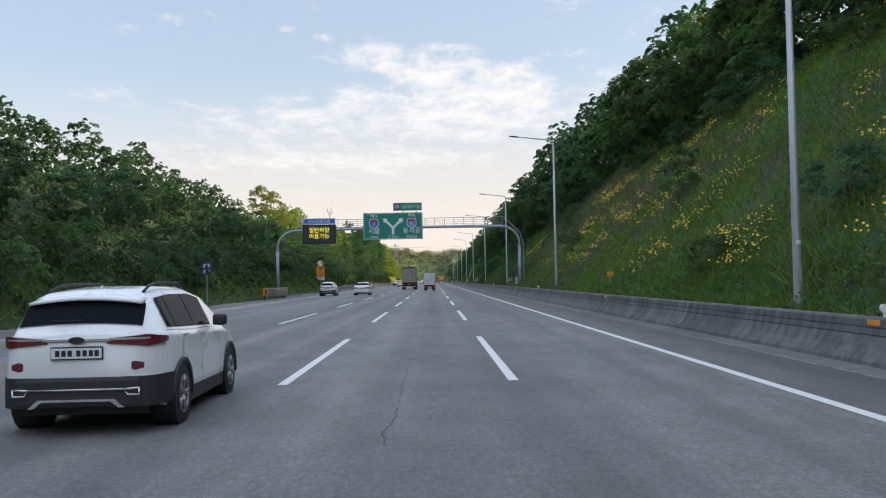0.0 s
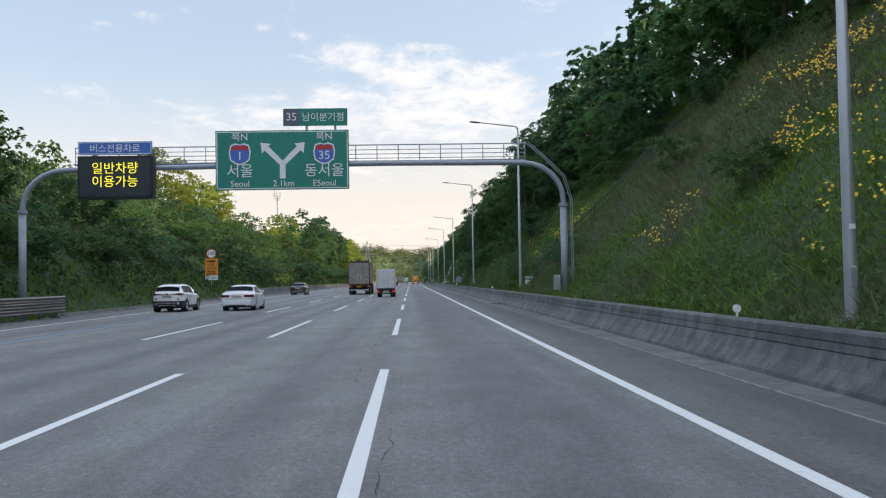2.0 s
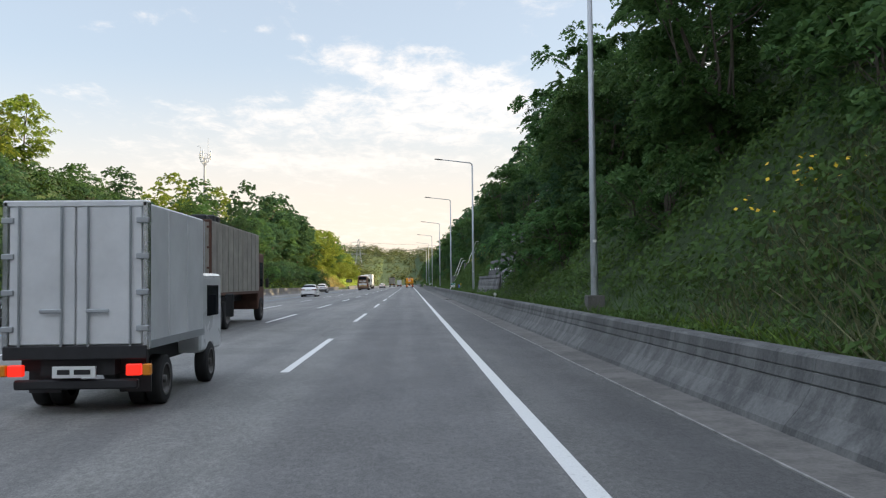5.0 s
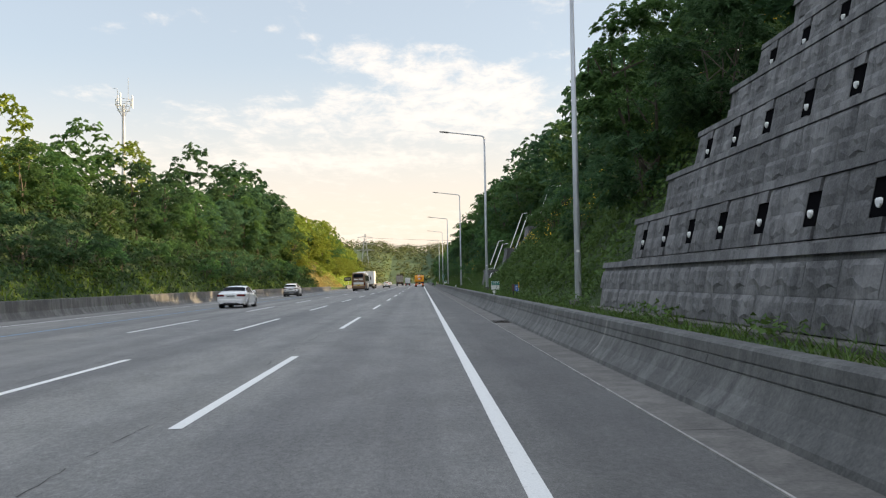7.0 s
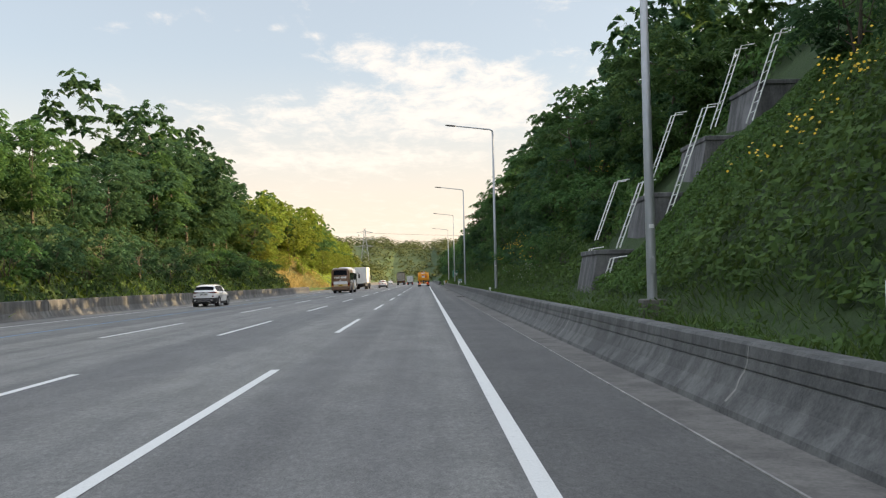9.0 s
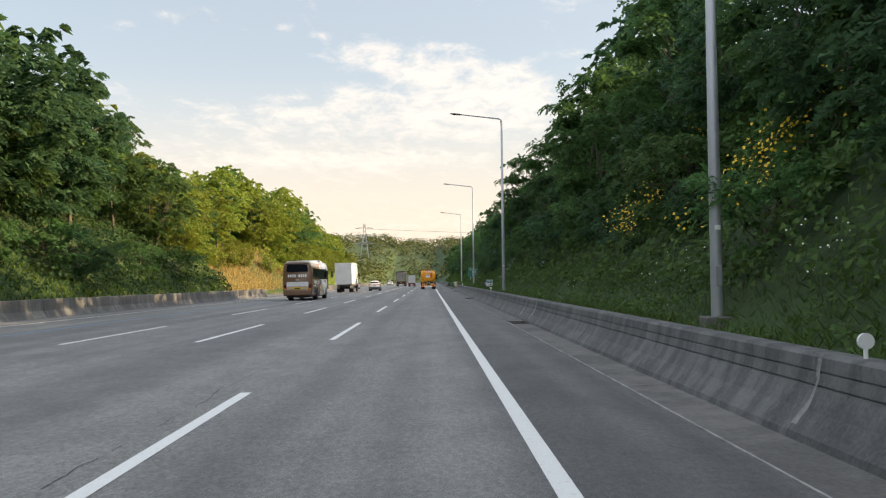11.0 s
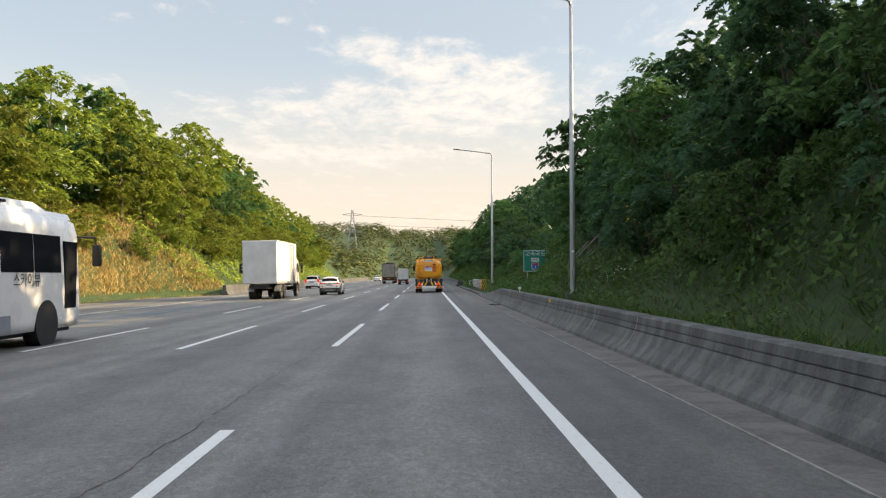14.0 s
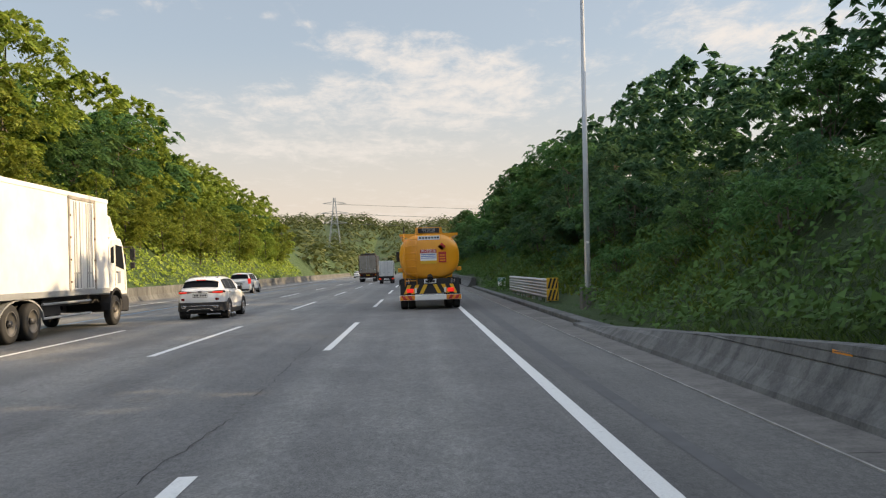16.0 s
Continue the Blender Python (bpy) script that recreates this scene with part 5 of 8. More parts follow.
def stone_wall():
    """Tiered anchored retaining wall: leaning block courses, copings and anchor pockets."""
    root = thing("retaining_wall", pose(0, 0, 0), "tiered grey stone retaining wall with anchor pockets", "retaining wall", kind="structure")
    ya, yb = 129.8, 145.6
    x, z = 4.12, 0.72
    r = random.Random(3)
    blocks = {w: [rough_stone(w, 0.47, 0.24, 3 * k + i) for i in range(3)] for k, w in enumerate((0.985, 0.765, 0.485))}
    for tier in range(11):
        h = 1.30 if tier == 0 else 1.22
        lean = 0.24 * h
        y_end = yb - 0.10 * tier
        bm = bmesh.new()
        loft(bm, [[(x + 0.012, q, z - 0.5), (x + lean + 0.012, q, z + h - 0.03), (x + lean + 2.2, q, z + h - 0.03), (x + lean + 2.2, q, z - 0.5)] for q in (ya, y_end)])
        part("tier_core", bm, M_STONE, root)
        holes = [yb - 1.4 - 2.0 * k for k in range(8)] if tier % 2 else []
        for row in range(2):
            zz = z + 0.10 + row * 0.475
            if holes:
                spots = [(q + 0.225 + 0.775 * i, 0.765) for q in holes for i in range(2)]
            else:
                spots = [(ya + 0.35 + 1.0 * i - 0.5 * (row % 2), 0.985) for i in range(16)]
                spots += [(ya, 0.485)] if row == 0 else []
            for yy, w in spots:
                if yy >= ya - 0.2 and yy + w <= y_end + 0.1:
                    s = new("stone", r.choice(blocks[w]))
                    s.parent = root
                    s.location = (x + 0.24 * (zz - z), yy, zz)
        for lo, hi, out in ((h - 0.16, h, 0.05), (0.0, 0.085, 0.03)):
            bm = bmesh.new()
            loft(bm, [[(x + 0.24 * lo - out, q, z + lo), (x + 0.24 * hi - out, q, z + hi - 0.01), (x + 0.24 * hi + 0.66, q, z + hi), (x + 0.24 * hi + 0.66, q, z + lo)] for q in (ya - 0.02, y_end + 0.02)])
            part("coping", bm, M_STONE, root)
        for yy in holes:
            # a black panel paints the pocket's shade; cover stone over it, capped anchor head
            za, zb = z + 0.30, z + 0.84
            fa, fb = x + 0.24 * (za - z), x + 0.24 * (zb - z)
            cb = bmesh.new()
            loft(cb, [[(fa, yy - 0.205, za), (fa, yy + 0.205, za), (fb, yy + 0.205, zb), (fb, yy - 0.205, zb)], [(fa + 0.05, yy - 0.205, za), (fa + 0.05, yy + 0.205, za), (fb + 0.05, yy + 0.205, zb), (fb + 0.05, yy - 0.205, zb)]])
            part("anchor_pocket", cb, M_PIT_SHADE, root, "black panel painted for the shade of an anchor pocket")
            cb = bmesh.new()
            for lo, hi in ((0.10, 0.30), (0.84, 1.05)):
                loft(cb, [[(x + 0.24 * q - 0.04, yy - 0.205, z + q), (x + 0.24 * q - 0.04, yy + 0.205, z + q), (x + 0.24 * q + 0.05, yy + 0.205, z + q), (x + 0.24 * q + 0.05, yy - 0.205, z + q)] for q in (lo, hi)])
            part("cover_stone", cb, M_STONE, root)
            cb = bmesh.new()
            cz = z + 0.50
            cx = x + 0.24 * 0.50
            tube(cb, [(cx + 0.02, yy, cz), (cx - 0.035, yy, cz - 0.01), (cx - 0.045, yy, cz - 0.012)], [0.07, 0.068, 0.05], 10)
            part("anchor_cap", cb, M_WHITE, root, "white anchor cap")
        x += lean + 0.62
        z += h
    part("foot_beam", boxes((3.95, 4.3, ya, yb + 0.3, 0.3, 0.80), bevel=0.03), M_GUTTER, root)


stone_wall()


def stepped_facing():
    """Four stone steps set into the slope, with a pale wire ladder on each."""
    root = thing("stepped_facing", pose(0, 0, 0), "dark stepped stone facing with pale wire ladders on the slope", "stone facing", kind="structure")
    for k in range(4):
        x, z = 4.05 + 1.75 * k, 2.35 + 1.74 * k
        bm = bmesh.new()
        loft(bm, [[(x, q, z - 2.4), (x + 0.45, q, z), (x + 2.3, q, z), (x + 2.3, q, z - 2.6)] for q in (190.85, 193.4)])
        part("step_block", bm, M_STONE, root)
        bm = bmesh.new()
        box(bm, x + 0.38, x + 2.3, 190.8, 193.45, z - 0.12, z + 0.03, bevel=0.02)
        part("coping", bm, M_STONE, root)
    for x0, z0, x1, z1 in ((4.53, 0.8, 4.95, 2.1), (5.14, 2.4, 5.9, 4.4), (6.7, 3.4, 7.95, 6.7), (9.3, 6.2, 10.3, 9.0)):
        for at, up in ((190.2, 0.0), (193.55, 0.4)):
            bm = bmesh.new()
            for dy in (0.0, 0.5):
                tube(bm, [(x0 - 0.1, at + dy, z0 + up), (x1 - 0.1, at + dy, z1 + up), (x1 + 0.3, at + dy, z1 + up + 0.05)], 0.022, 6)
            n = int((z1 - z0) / 0.3)
            for k in range(1, n):
                f = k / n
                tube(bm, [(x0 - 0.1 + (x1 - x0) * f, at + dy, z0 + up + (z1 - z0) * f) for dy in (0.0, 0.5)], 0.013, 5)
            part("ladder", bm, M_WHITE, root, "pale steel ladder")


stepped_facing()


def phone_post(x, y):
    g = ground_z(x, y)
    root = thing("marker_post", pose(x, y, g + 0.1), "small blue plate and brown box on dark posts", "marker post", "verge marker posts")
    for dx in (-0.07, 0.07):
        part("post", boxes((dx - 0.02, dx + 0.02, -0.02, 0.02, -0.4, 0.27)), M_CHASSIS_DARK, root)
    part("plate", boxes((-0.01, 0.14, -0.05, -0.03, 0.22, 0.54), bevel=0.006), M_BLUE_SIGN, root, "blue notice plate")
    part("plate_text", boxes((0.02, 0.11, -0.056, -0.051, 0.45, 0.475), (0.02, 0.11, -0.056, -0.051, 0.37, 0.39), (0.02, 0.09, -0.056, -0.051, 0.31, 0.33)), M_WHITE, root, "unreadable pale text")
    part("box", boxes((-0.13, -0.02, -0.04, 0.08, 0.25, 0.56), bevel=0.012), M_RUST_BOX, root, "dull brown box")


M_CHASSIS_DARK = plain("dark_post_steel", (0.03, 0.03, 0.032), 0.6, 0.3, 0.3, 5)
M_RUST_BOX = plain("brown_box_paint", (0.12, 0.065, 0.045), 0.6, 0.1, 0.3, 5)
for px, py in ((3.55, 161.4), (3.55, 278.6)):
    phone_post(px, py)


def verge_plates():
    for x, y, z, w, h, m, label, cat in ((4.3, 0.6, 0.62, 0.16, 0.13, M_ORANGE, "small orange plate on a thin stake in the grass", "marker plate"), (3.85, 162.5, 0.62, 0.03, 0.13, M_YELLOW, "pale yellow marker stake in the weeds", "marker stake")):
        g = ground_z(x, y)
        root = thing("marker_plate", pose(x, y, g), label, cat)
        part("stake", boxes((-0.018, 0.018, 0.0, 0.03, -0.3, z)), M_GALV, root)
        part("plate", boxes((-w, w, -0.02, 0.0, z - h, z + h), bevel=0.006), m, root)


verge_plates()


def slope_stairs(y, x_end, material, label, name="stairs"):
    root = thing(name, pose(0, y, 0), label, "stairs")
    x = 4.4
    while x < x_end:
        z = ground_z(x, y)
        part("step", boxes((x, x + 0.42, -0.45, 0.45, z - 0.25, z + 0.12), bevel=0.01), M_GUTTER, root)
        x += 0.40
    for s in (-0.5, 0.5):
        pts = [(q, s, ground_z(q, y) + 0.95) for q in np.linspace(4.4, x_end, 7)]
        bm = bmesh.new()
        tube(bm, pts, 0.03, 6)
        part("handrail", bm, material, root)
        bm = bmesh.new()
        tube(bm, [(a, b, c - 0.45) for a, b, c in pts], 0.022, 6)
        part("midrail", bm, material, root)
        for p in pts[::2]:
            bm = bmesh.new()
            tube(bm, [(p[0], p[1], p[2] - 1.1), p], 0.025, 6)
            part("rail_post", bm, material, root)


slope_stairs(56.2, 15.0, M_BLACK, "concrete slope steps with black pipe handrails")
slope_stairs(128.3, 15.0, M_GALV, "concrete slope steps with pale pipe handrails")
slope_stairs(305.5, 7.6, M_BROWN_STEEL, "concrete slope steps with dull pipe handrails")


def slope_slab(y0, y1, x0, x1, label):
    """A stone-faced slab bedded in the cut slope, in courses with open joints."""
    root = thing("stone_facing", pose(0, 0, 0), label, "stone facing", kind="structure")
    n = 13
    for k in range(n):
        a, b = x0 + (x1 - x0) * k / n, x0 + (x1 - x0) * (k + 0.96) / n
        bm = bmesh.new()
        rings = []
        for x in (a, b):
            ym, ye = y0, y1
            z = max(max(ground_z(x, q) for q in (y0, y0 + 2, y1)), 1.5 + 1.30 * (x - x0)) + 0.15
            rings.append([(x, ym, z - 2.6), (x, ym, z), (x, (ym + ye) / 2, z + 0.03), (x, ye, z), (x, ye, z - 2.6)])
        loft(bm, rings)
        part("course", bm, M_CHUTE, root)


slope_slab(272.0, 275.2, 4.4, 8.3, "pale grey rough concrete chute laid up the cut slope")


def wbeam(bm, x, y0, y1, z, side):
    prof = [(0, -0.15), (0.03, -0.12), (0.07, -0.08), (0.07, -0.05), (0.0, -0.01), (0.0, 0.01), (0.07, 0.05), (0.07, 0.08), (0.03, 0.12), (0, 0.15)]
    loft(bm, [[(x + side * a, q, z + b) for a, b in prof] + [(x + side * (a + 0.006), q, z + b) for a, b in prof[::-1]] for q in (y0, y1)])


def guardrails():
    root = thing("guardrail", pose(0, 0, 0), "pale ribbed steel guardrail with a striped end board", "guardrail")
    for z in (0.44, 0.70, 0.96):
        bm = bmesh.new()
        wbeam(bm, 3.50, 347.3, 361, z, -1)
        part("beam", bm, M_PALE_STEEL, root, smooth=True)
    for y in range(348, 362, 2):
        part("post", boxes((3.50, 3.64, y - 0.06, y + 0.06, -0.1, 1.08)), M_PALE_STEEL, root)
    # end boards in the traffic's face, striped to both sides
    for x0, x1, z0, z1 in ((3.40, 3.86, 0.70, 1.14), (3.40, 3.86, 0.24, 0.68)):
        board = part("end_board", boxes((x0, x1, 346.9, 346.96, z0, z1), bevel=0.01), M_YELLOW, root, "yellow hazard end board")
        for k in range(3):
            a = x0 + 0.02 + 0.15 * k
            o = [(a, z0 + 0.02), (a + 0.08, z0 + 0.02), (min(a + 0.20, x1 - 0.01), z1 - 0.02), (min(a + 0.12, x1 - 0.02), z1 - 0.02)]
            bm = bmesh.new()
            loft(bm, [[(q, 346.888, b) for q, b in o], [(q, 346.897, b) for q, b in o]])
            part("stripe", bm, M_BLACK, board, "black slanting stripe")
    root = thing("guardrail", pose(0, 0, 0), "dull steel guardrail along the median bank", "guardrail")
    for z in (0.42, 0.70, 0.95):
        bm = bmesh.new()
        wbeam(bm, -20.45, 35.6, 48.5, z, 1)
        part("beam", bm, M_BROWN_STEEL, root, smooth=True)
    for y in range(36, 49, 2):
        part("post", boxes((-20.68, -20.56, y - 0.06, y + 0.06, -0.1, 1.0)), M_BROWN_STEEL, root)
    root = thing("hazard_marker", pose(-20.3, 35.2, 0), "striped orange and black hazard marker board", "hazard marker")
    part("board", boxes((-0.3, 0.3, -0.02, 0.02, 0.45, 1.05), bevel=0.01), M_ORANGE, root)
    part("stripe", boxes((-0.26, -0.12, -0.03, -0.022, 0.5, 1.0), (0.08, 0.22, -0.03, -0.022, 0.5, 1.0)), M_BLACK, root)
    part("stand", boxes((-0.05, 0.05, 0.02, 0.08, 0, 0.6)), M_BLACK, root)


guardrails()


def mast():
    x, y = -37.0, 227.5
    g = ground_z(x, y)
    root = thing("radio_mast", pose(x, y, 1.2), "slim steel radio mast with a ring platform above the trees", "radio mast")
    bm = bmesh.new()
    tube(bm, [(0, 0, g - 1), (0, 0, 22.6)], [0.30, 0.16], 8)
    part("pole", bm, M_GALV, root)
    bm = bmesh.new()
    for z, r in ((21.9, 0.75), (22.6, 0.95), (23.2, 0.95)):
        tube(bm, [(r * math.cos(a), r * math.sin(a), z) for a in np.linspace(0, 2 * math.pi, 13)], 0.035, 5, False)
    for k in range(8):
        a = 2 * math.pi * k / 8
        tube(bm, [(0.2 * math.cos(a), 0.2 * math.sin(a), 21.2), (0.95 * math.cos(a), 0.95 * math.sin(a), 22.6), (0.95 * math.cos(a), 0.95 * math.sin(a), 23.2)], 0.03, 5)
    part("platform", bm, M_GALV, root)
    for k in range(3):
        a = 2 * math.pi * k / 3 + 0.5
        part("antenna", boxes((1.05 * math.cos(a) - 0.1, 1.05 * math.cos(a) + 0.1, 1.05 * math.sin(a) - 0.08, 1.05 * math.sin(a) + 0.08, 22.3, 23.9), bevel=0.03), M_WHITE, root)
    bm = bmesh.new()
    tube(bm, [(0.6, 0, 23.0), (0.6, 0, 26.0)], 0.03, 5)
    tube(bm, [(-0.7, 0, 23.0), (-0.7, 0, 24.4), (-0.9, 0, 24.7), (-1.3, 0, 24.6)], 0.035, 5)
    part("whip_aerial", bm, M_GALV, root)


mast()


def pylon(x, y, top):
    g = 4.0
    root = thing("power_pylon", pose(x, y, 0), "distant lattice power pylon with cross arms", "pylon")
    bm = bmesh.new()
    def leg(z):
        return 3.2 * (1 - (z - g) / (top - g)) ** 1.2 + 0.35
    levels = [g + (top - g) * k / 9 for k in range(10)]
    for a, b in zip(levels, levels[1:]):
        ra, rb = leg(a), leg(b)
        ca = [(ra, ra), (-ra, ra), (-ra, -ra), (ra, -ra)]
        cb = [(rb, rb), (-rb, rb), (-rb, -rb), (rb, -rb)]
        for k in range(4):
            tube(bm, [(*ca[k], a), (*cb[k], b)], 0.16, 4)
            tube(bm, [(*ca[k], a), (*cb[(k + 1) % 4], b)], 0.10, 4)
    part("lattice", bm, M_GALV, root)
    for k, w in enumerate((5.0, 6.0, 5.4)):
        z = top - 2.5 - 4.2 * k
        bm = bmesh.new()
        for s in (-1, 1):
            tube(bm, [(0, 0, z + 0.9), (s * w, 0, z)], 0.14, 4)
            tube(bm, [(0, 0, z - 0.3), (s * w, 0, z)], 0.12, 4)
        part("cross_arm", bm, M_GALV, root)
    return root


pylon(-37.0, 690.0, 33.0)
pylon(-95.0, 760.0, 30.0)


def power_lines():
    for k in range(3):
        bm = bmesh.new()
        z = 30.5 - 4.2 * k
        pts = [(-42.0 + 500 * u, 690 + 40 * u, z - 22 * u * (1 - u) - 3 * u) for u in np.linspace(0, 1, 17)]
        tube(bm, pts, 0.09, 4)
        ob = part("power_line", bm, M_BROWN_STEEL)
        tagged(ob, "thin power line sagging from the pylon", "power line", "power lines")


power_lines()


def dark_sign():
    root = thing("lane_notice", pose(-21.6, 370, road_z(-20.6, 370)), "dark panel sign on a post beside the median", "road sign")
    bm = bmesh.new()
    tube(bm, [(0, 0.04, -0.2), (0, 0.04, 3.2)], 0.05, 8)
    part("post", bm, M_GALV, root)
    part("panel", boxes((-1.2, 0.9, -0.03, 0.03, 2.1, 3.2), bevel=0.02), M_BLACK, root)
    part("faint_text", boxes((-1.0, 0.6, -0.04, -0.032, 2.8, 2.95), (-1.0, 0.5, -0.04, -0.032, 2.45, 2.6)), M_GALV, root, "unreadable pale lines of text")


dark_sign()


def lime_stains():
    """Pale lime runs down the barrier's face at its joints."""
    pale = plain("lime_stain", (0.36, 0.36, 0.35), 0.9, 0, 0.35, 9)
    r = random.Random(4)
    prof = [(2.50, 0.136), (2.56, 0.203), (2.62, 0.27), (2.68, 0.372), (2.735, 0.465), (2.758, 0.55), (2.774, 0.605), (2.80, 0.75)]
    faint = plain("faint_lime_stain", (0.235, 0.23, 0.22), 0.9, 0, 0.35, 9)
    places = [(238.2, 0.09), (241.3, 0.08), (274.8, 0.08)]
    y = -42.0
    while y < 316:
        if r.random() < 0.4:
            places.append((y + r.choice((0.0, 0.0, r.uniform(-2.5, 2.5))), r.uniform(0.03, 0.075)))
        y += 6.0
    for y, wide in places:
        bm = bmesh.new()
        last = None
        for x, z in prof:
            q, w = y + r.uniform(-0.03, 0.03), wide * r.uniform(0.4, 1.0)
            a = [bm.verts.new((x - 0.004, q - w, z)), bm.verts.new((x - 0.004, q + w, z))]
            if last:
                bm.faces.new((last[0], last[1], a[1], a[0]))
            last = a
        tagged(part("lime_stain", bm, pale if wide > 0.078 else faint), "pale lime stain running down the barrier", "stain", kind="structure")


lime_stains()

# ------------------------------------------------------------------ vehicles
M_CAR_WHITE = plain("white_car_paint", (0.74, 0.75, 0.76), 0.28, 0, 0.04, 1.5, coat=0.8)
M_CAR_BLACK = plain("black_car_paint", (0.015, 0.016, 0.02), 0.25, 0, 0.2, 1.5, coat=0.8)
M_TRIM = plain("black_plastic_trim", (0.022, 0.023, 0.026), 0.55, 0, 0.25, 6)
M_TYRE = plain("tyre_rubber", (0.020, 0.020, 0.021), 0.85, 0, 0.35, 12)
M_RIM = plain("alloy_rim", (0.42, 0.42, 0.43), 0.3, 0.85, 0.15, 6)
M_CHROME = plain("silver_trim", (0.60, 0.61, 0.63), 0.22, 0.8, 0.1)
M_TAIL = plain("tail_lamp_red", (0.13, 0.006, 0.010), 0.15, 0, 0.25, coat=1.0)
M_TAIL_LIT = plain("tail_lamp_lit", (0.30, 0.010, 0.008), 0.2, 0, 0.1, glow=((1.0, 0.035, 0.02), 0.8))
M_AMBER = plain("amber_lens", (0.75, 0.25, 0.02), 0.25, 0, 0.1)
M_PLATE = plain("number_plate", (0.70, 0.71, 0.70), 0.45, 0, 0.06)
M_YPLATE = plain("yellow_number_plate", (0.70, 0.45, 0.03), 0.45, 0, 0.06)
M_BOX_WHITE = plain("white_box_panel", (0.64, 0.65, 0.66), 0.45, 0, 0.18, 0.9)
M_BOX_GREY = plain("weathered_grey_panel", (0.30, 0.28, 0.25), 0.6, 0.1, 0.35, 1.6)
M_RUST = plain("rusty_brown_frame", (0.10, 0.045, 0.03), 0.75, 0.1, 0.4, 5)
M_TANK = plain("orange_tank_paint", (0.78, 0.33, 0.015), 0.30, 0, 0.10, 1.4, coat=0.5)
M_HUB = plain("dull_truck_hub", (0.13, 0.125, 0.12), 0.55, 0.5, 0.3, 5)
M_CHASSIS = plain("dark_chassis", (0.025, 0.025, 0.028), 0.6, 0.2, 0.35, 5)
M_BUS_BROWN = plain("brown_bus_paint", (0.19, 0.105, 0.062), 0.3, 0, 0.10, 1.2, coat=0.6)
M_BUS_CREAM = plain("cream_bus_panel", (0.60, 0.46, 0.27), 0.35, 0, 0.08, coat=0.4)
M_BUS_SLATE = plain("slate_bus_panel", (0.22, 0.24, 0.29), 0.35, 0, 0.15, coat=0.4)


def glass_material():
    m, n, l, b, out = mat("tinted_glass")
    b.inputs["Base Color"].default_value = (0.012, 0.014, 0.018, 1)
    v = noise_of(n, l, 2.0, 3, 0.5)
    l.new(maprange(n, l, v, 0.3, 0.7, 0.03, 0.09), b.inputs["Roughness"])
    b.inputs["Specular IOR Level"].default_value = 0.5
    b.inputs["IOR"].default_value = 1.05
    return m


M_GLASS = glass_material()


def wheel(parent, x, y, r, w, side, rim_material=None, spokes=5, name="wheel"):
    """A tyre with a dished rim and spokes. side: -1 left, 1 right."""
    bm = bmesh.new()
    prof = [(-0.5, 0.62), (-0.5, 0.90), (-0.42, 0.985), (-0.2, 1.0), (0.2, 1.0), (0.42, 0.985), (0.5, 0.90), (0.5, 0.62)]
    seg = 24
    rings = []
    for a, q in prof:
        rings.append([(a * w, r * q * math.cos(2 * math.pi * k / seg), r * q * math.sin(2 * math.pi * k / seg)) for k in range(seg)])
    loft(bm, rings, True, False)
    tyre = part(name, bm, M_TYRE, parent, smooth=True)
    tyre.location = (x, y, r)
    bm = bmesh.new()
    o = side * w * 0.5
    rings = []
    for dx, q in ((0.0, 0.64), (-0.012, 0.60), (-0.07, 0.55), (-0.09, 0.20), (-0.03, 0.16), (-0.03, 0.0)):
        rings.append([(o + side * dx, r * q * math.cos(2 * math.pi * k / seg), r * q * math.sin(2 * math.pi * k / seg)) for k in range(seg)])
    loft(bm, rings[:4], True, False)
    rim = part("rim", bm, M_TRIM if spokes else (rim_material or M_RIM), tyre, smooth=True)
    bm = bmesh.new()
    for k in range(spokes or 0):
        for d in (-0.13, 0.13):
            a = 2 * math.pi * k / spokes + d
            c, s = math.cos(a), math.sin(a)
            tube(bm, [(o - side * 0.02, r * 0.12 * c, r * 0.12 * s), (o - side * 0.012, r * 0.62 * c, r * 0.62 * s)], [0.030, 0.022], 5)
    tube(bm, [(o - side * 0.10, 0, 0), (o - side * 0.005, 0, 0)], r * 0.16, 12)
    ring = [(o - side * 0.012, r * 0.62 * math.cos(t), r * 0.62 * math.sin(t)) for t in np.linspace(0, 2 * math.pi, 25)]
    tube(bm, ring, 0.018, 5, False)
    part("spokes", bm, rim_material or M_RIM, tyre, smooth=True)
    return tyre


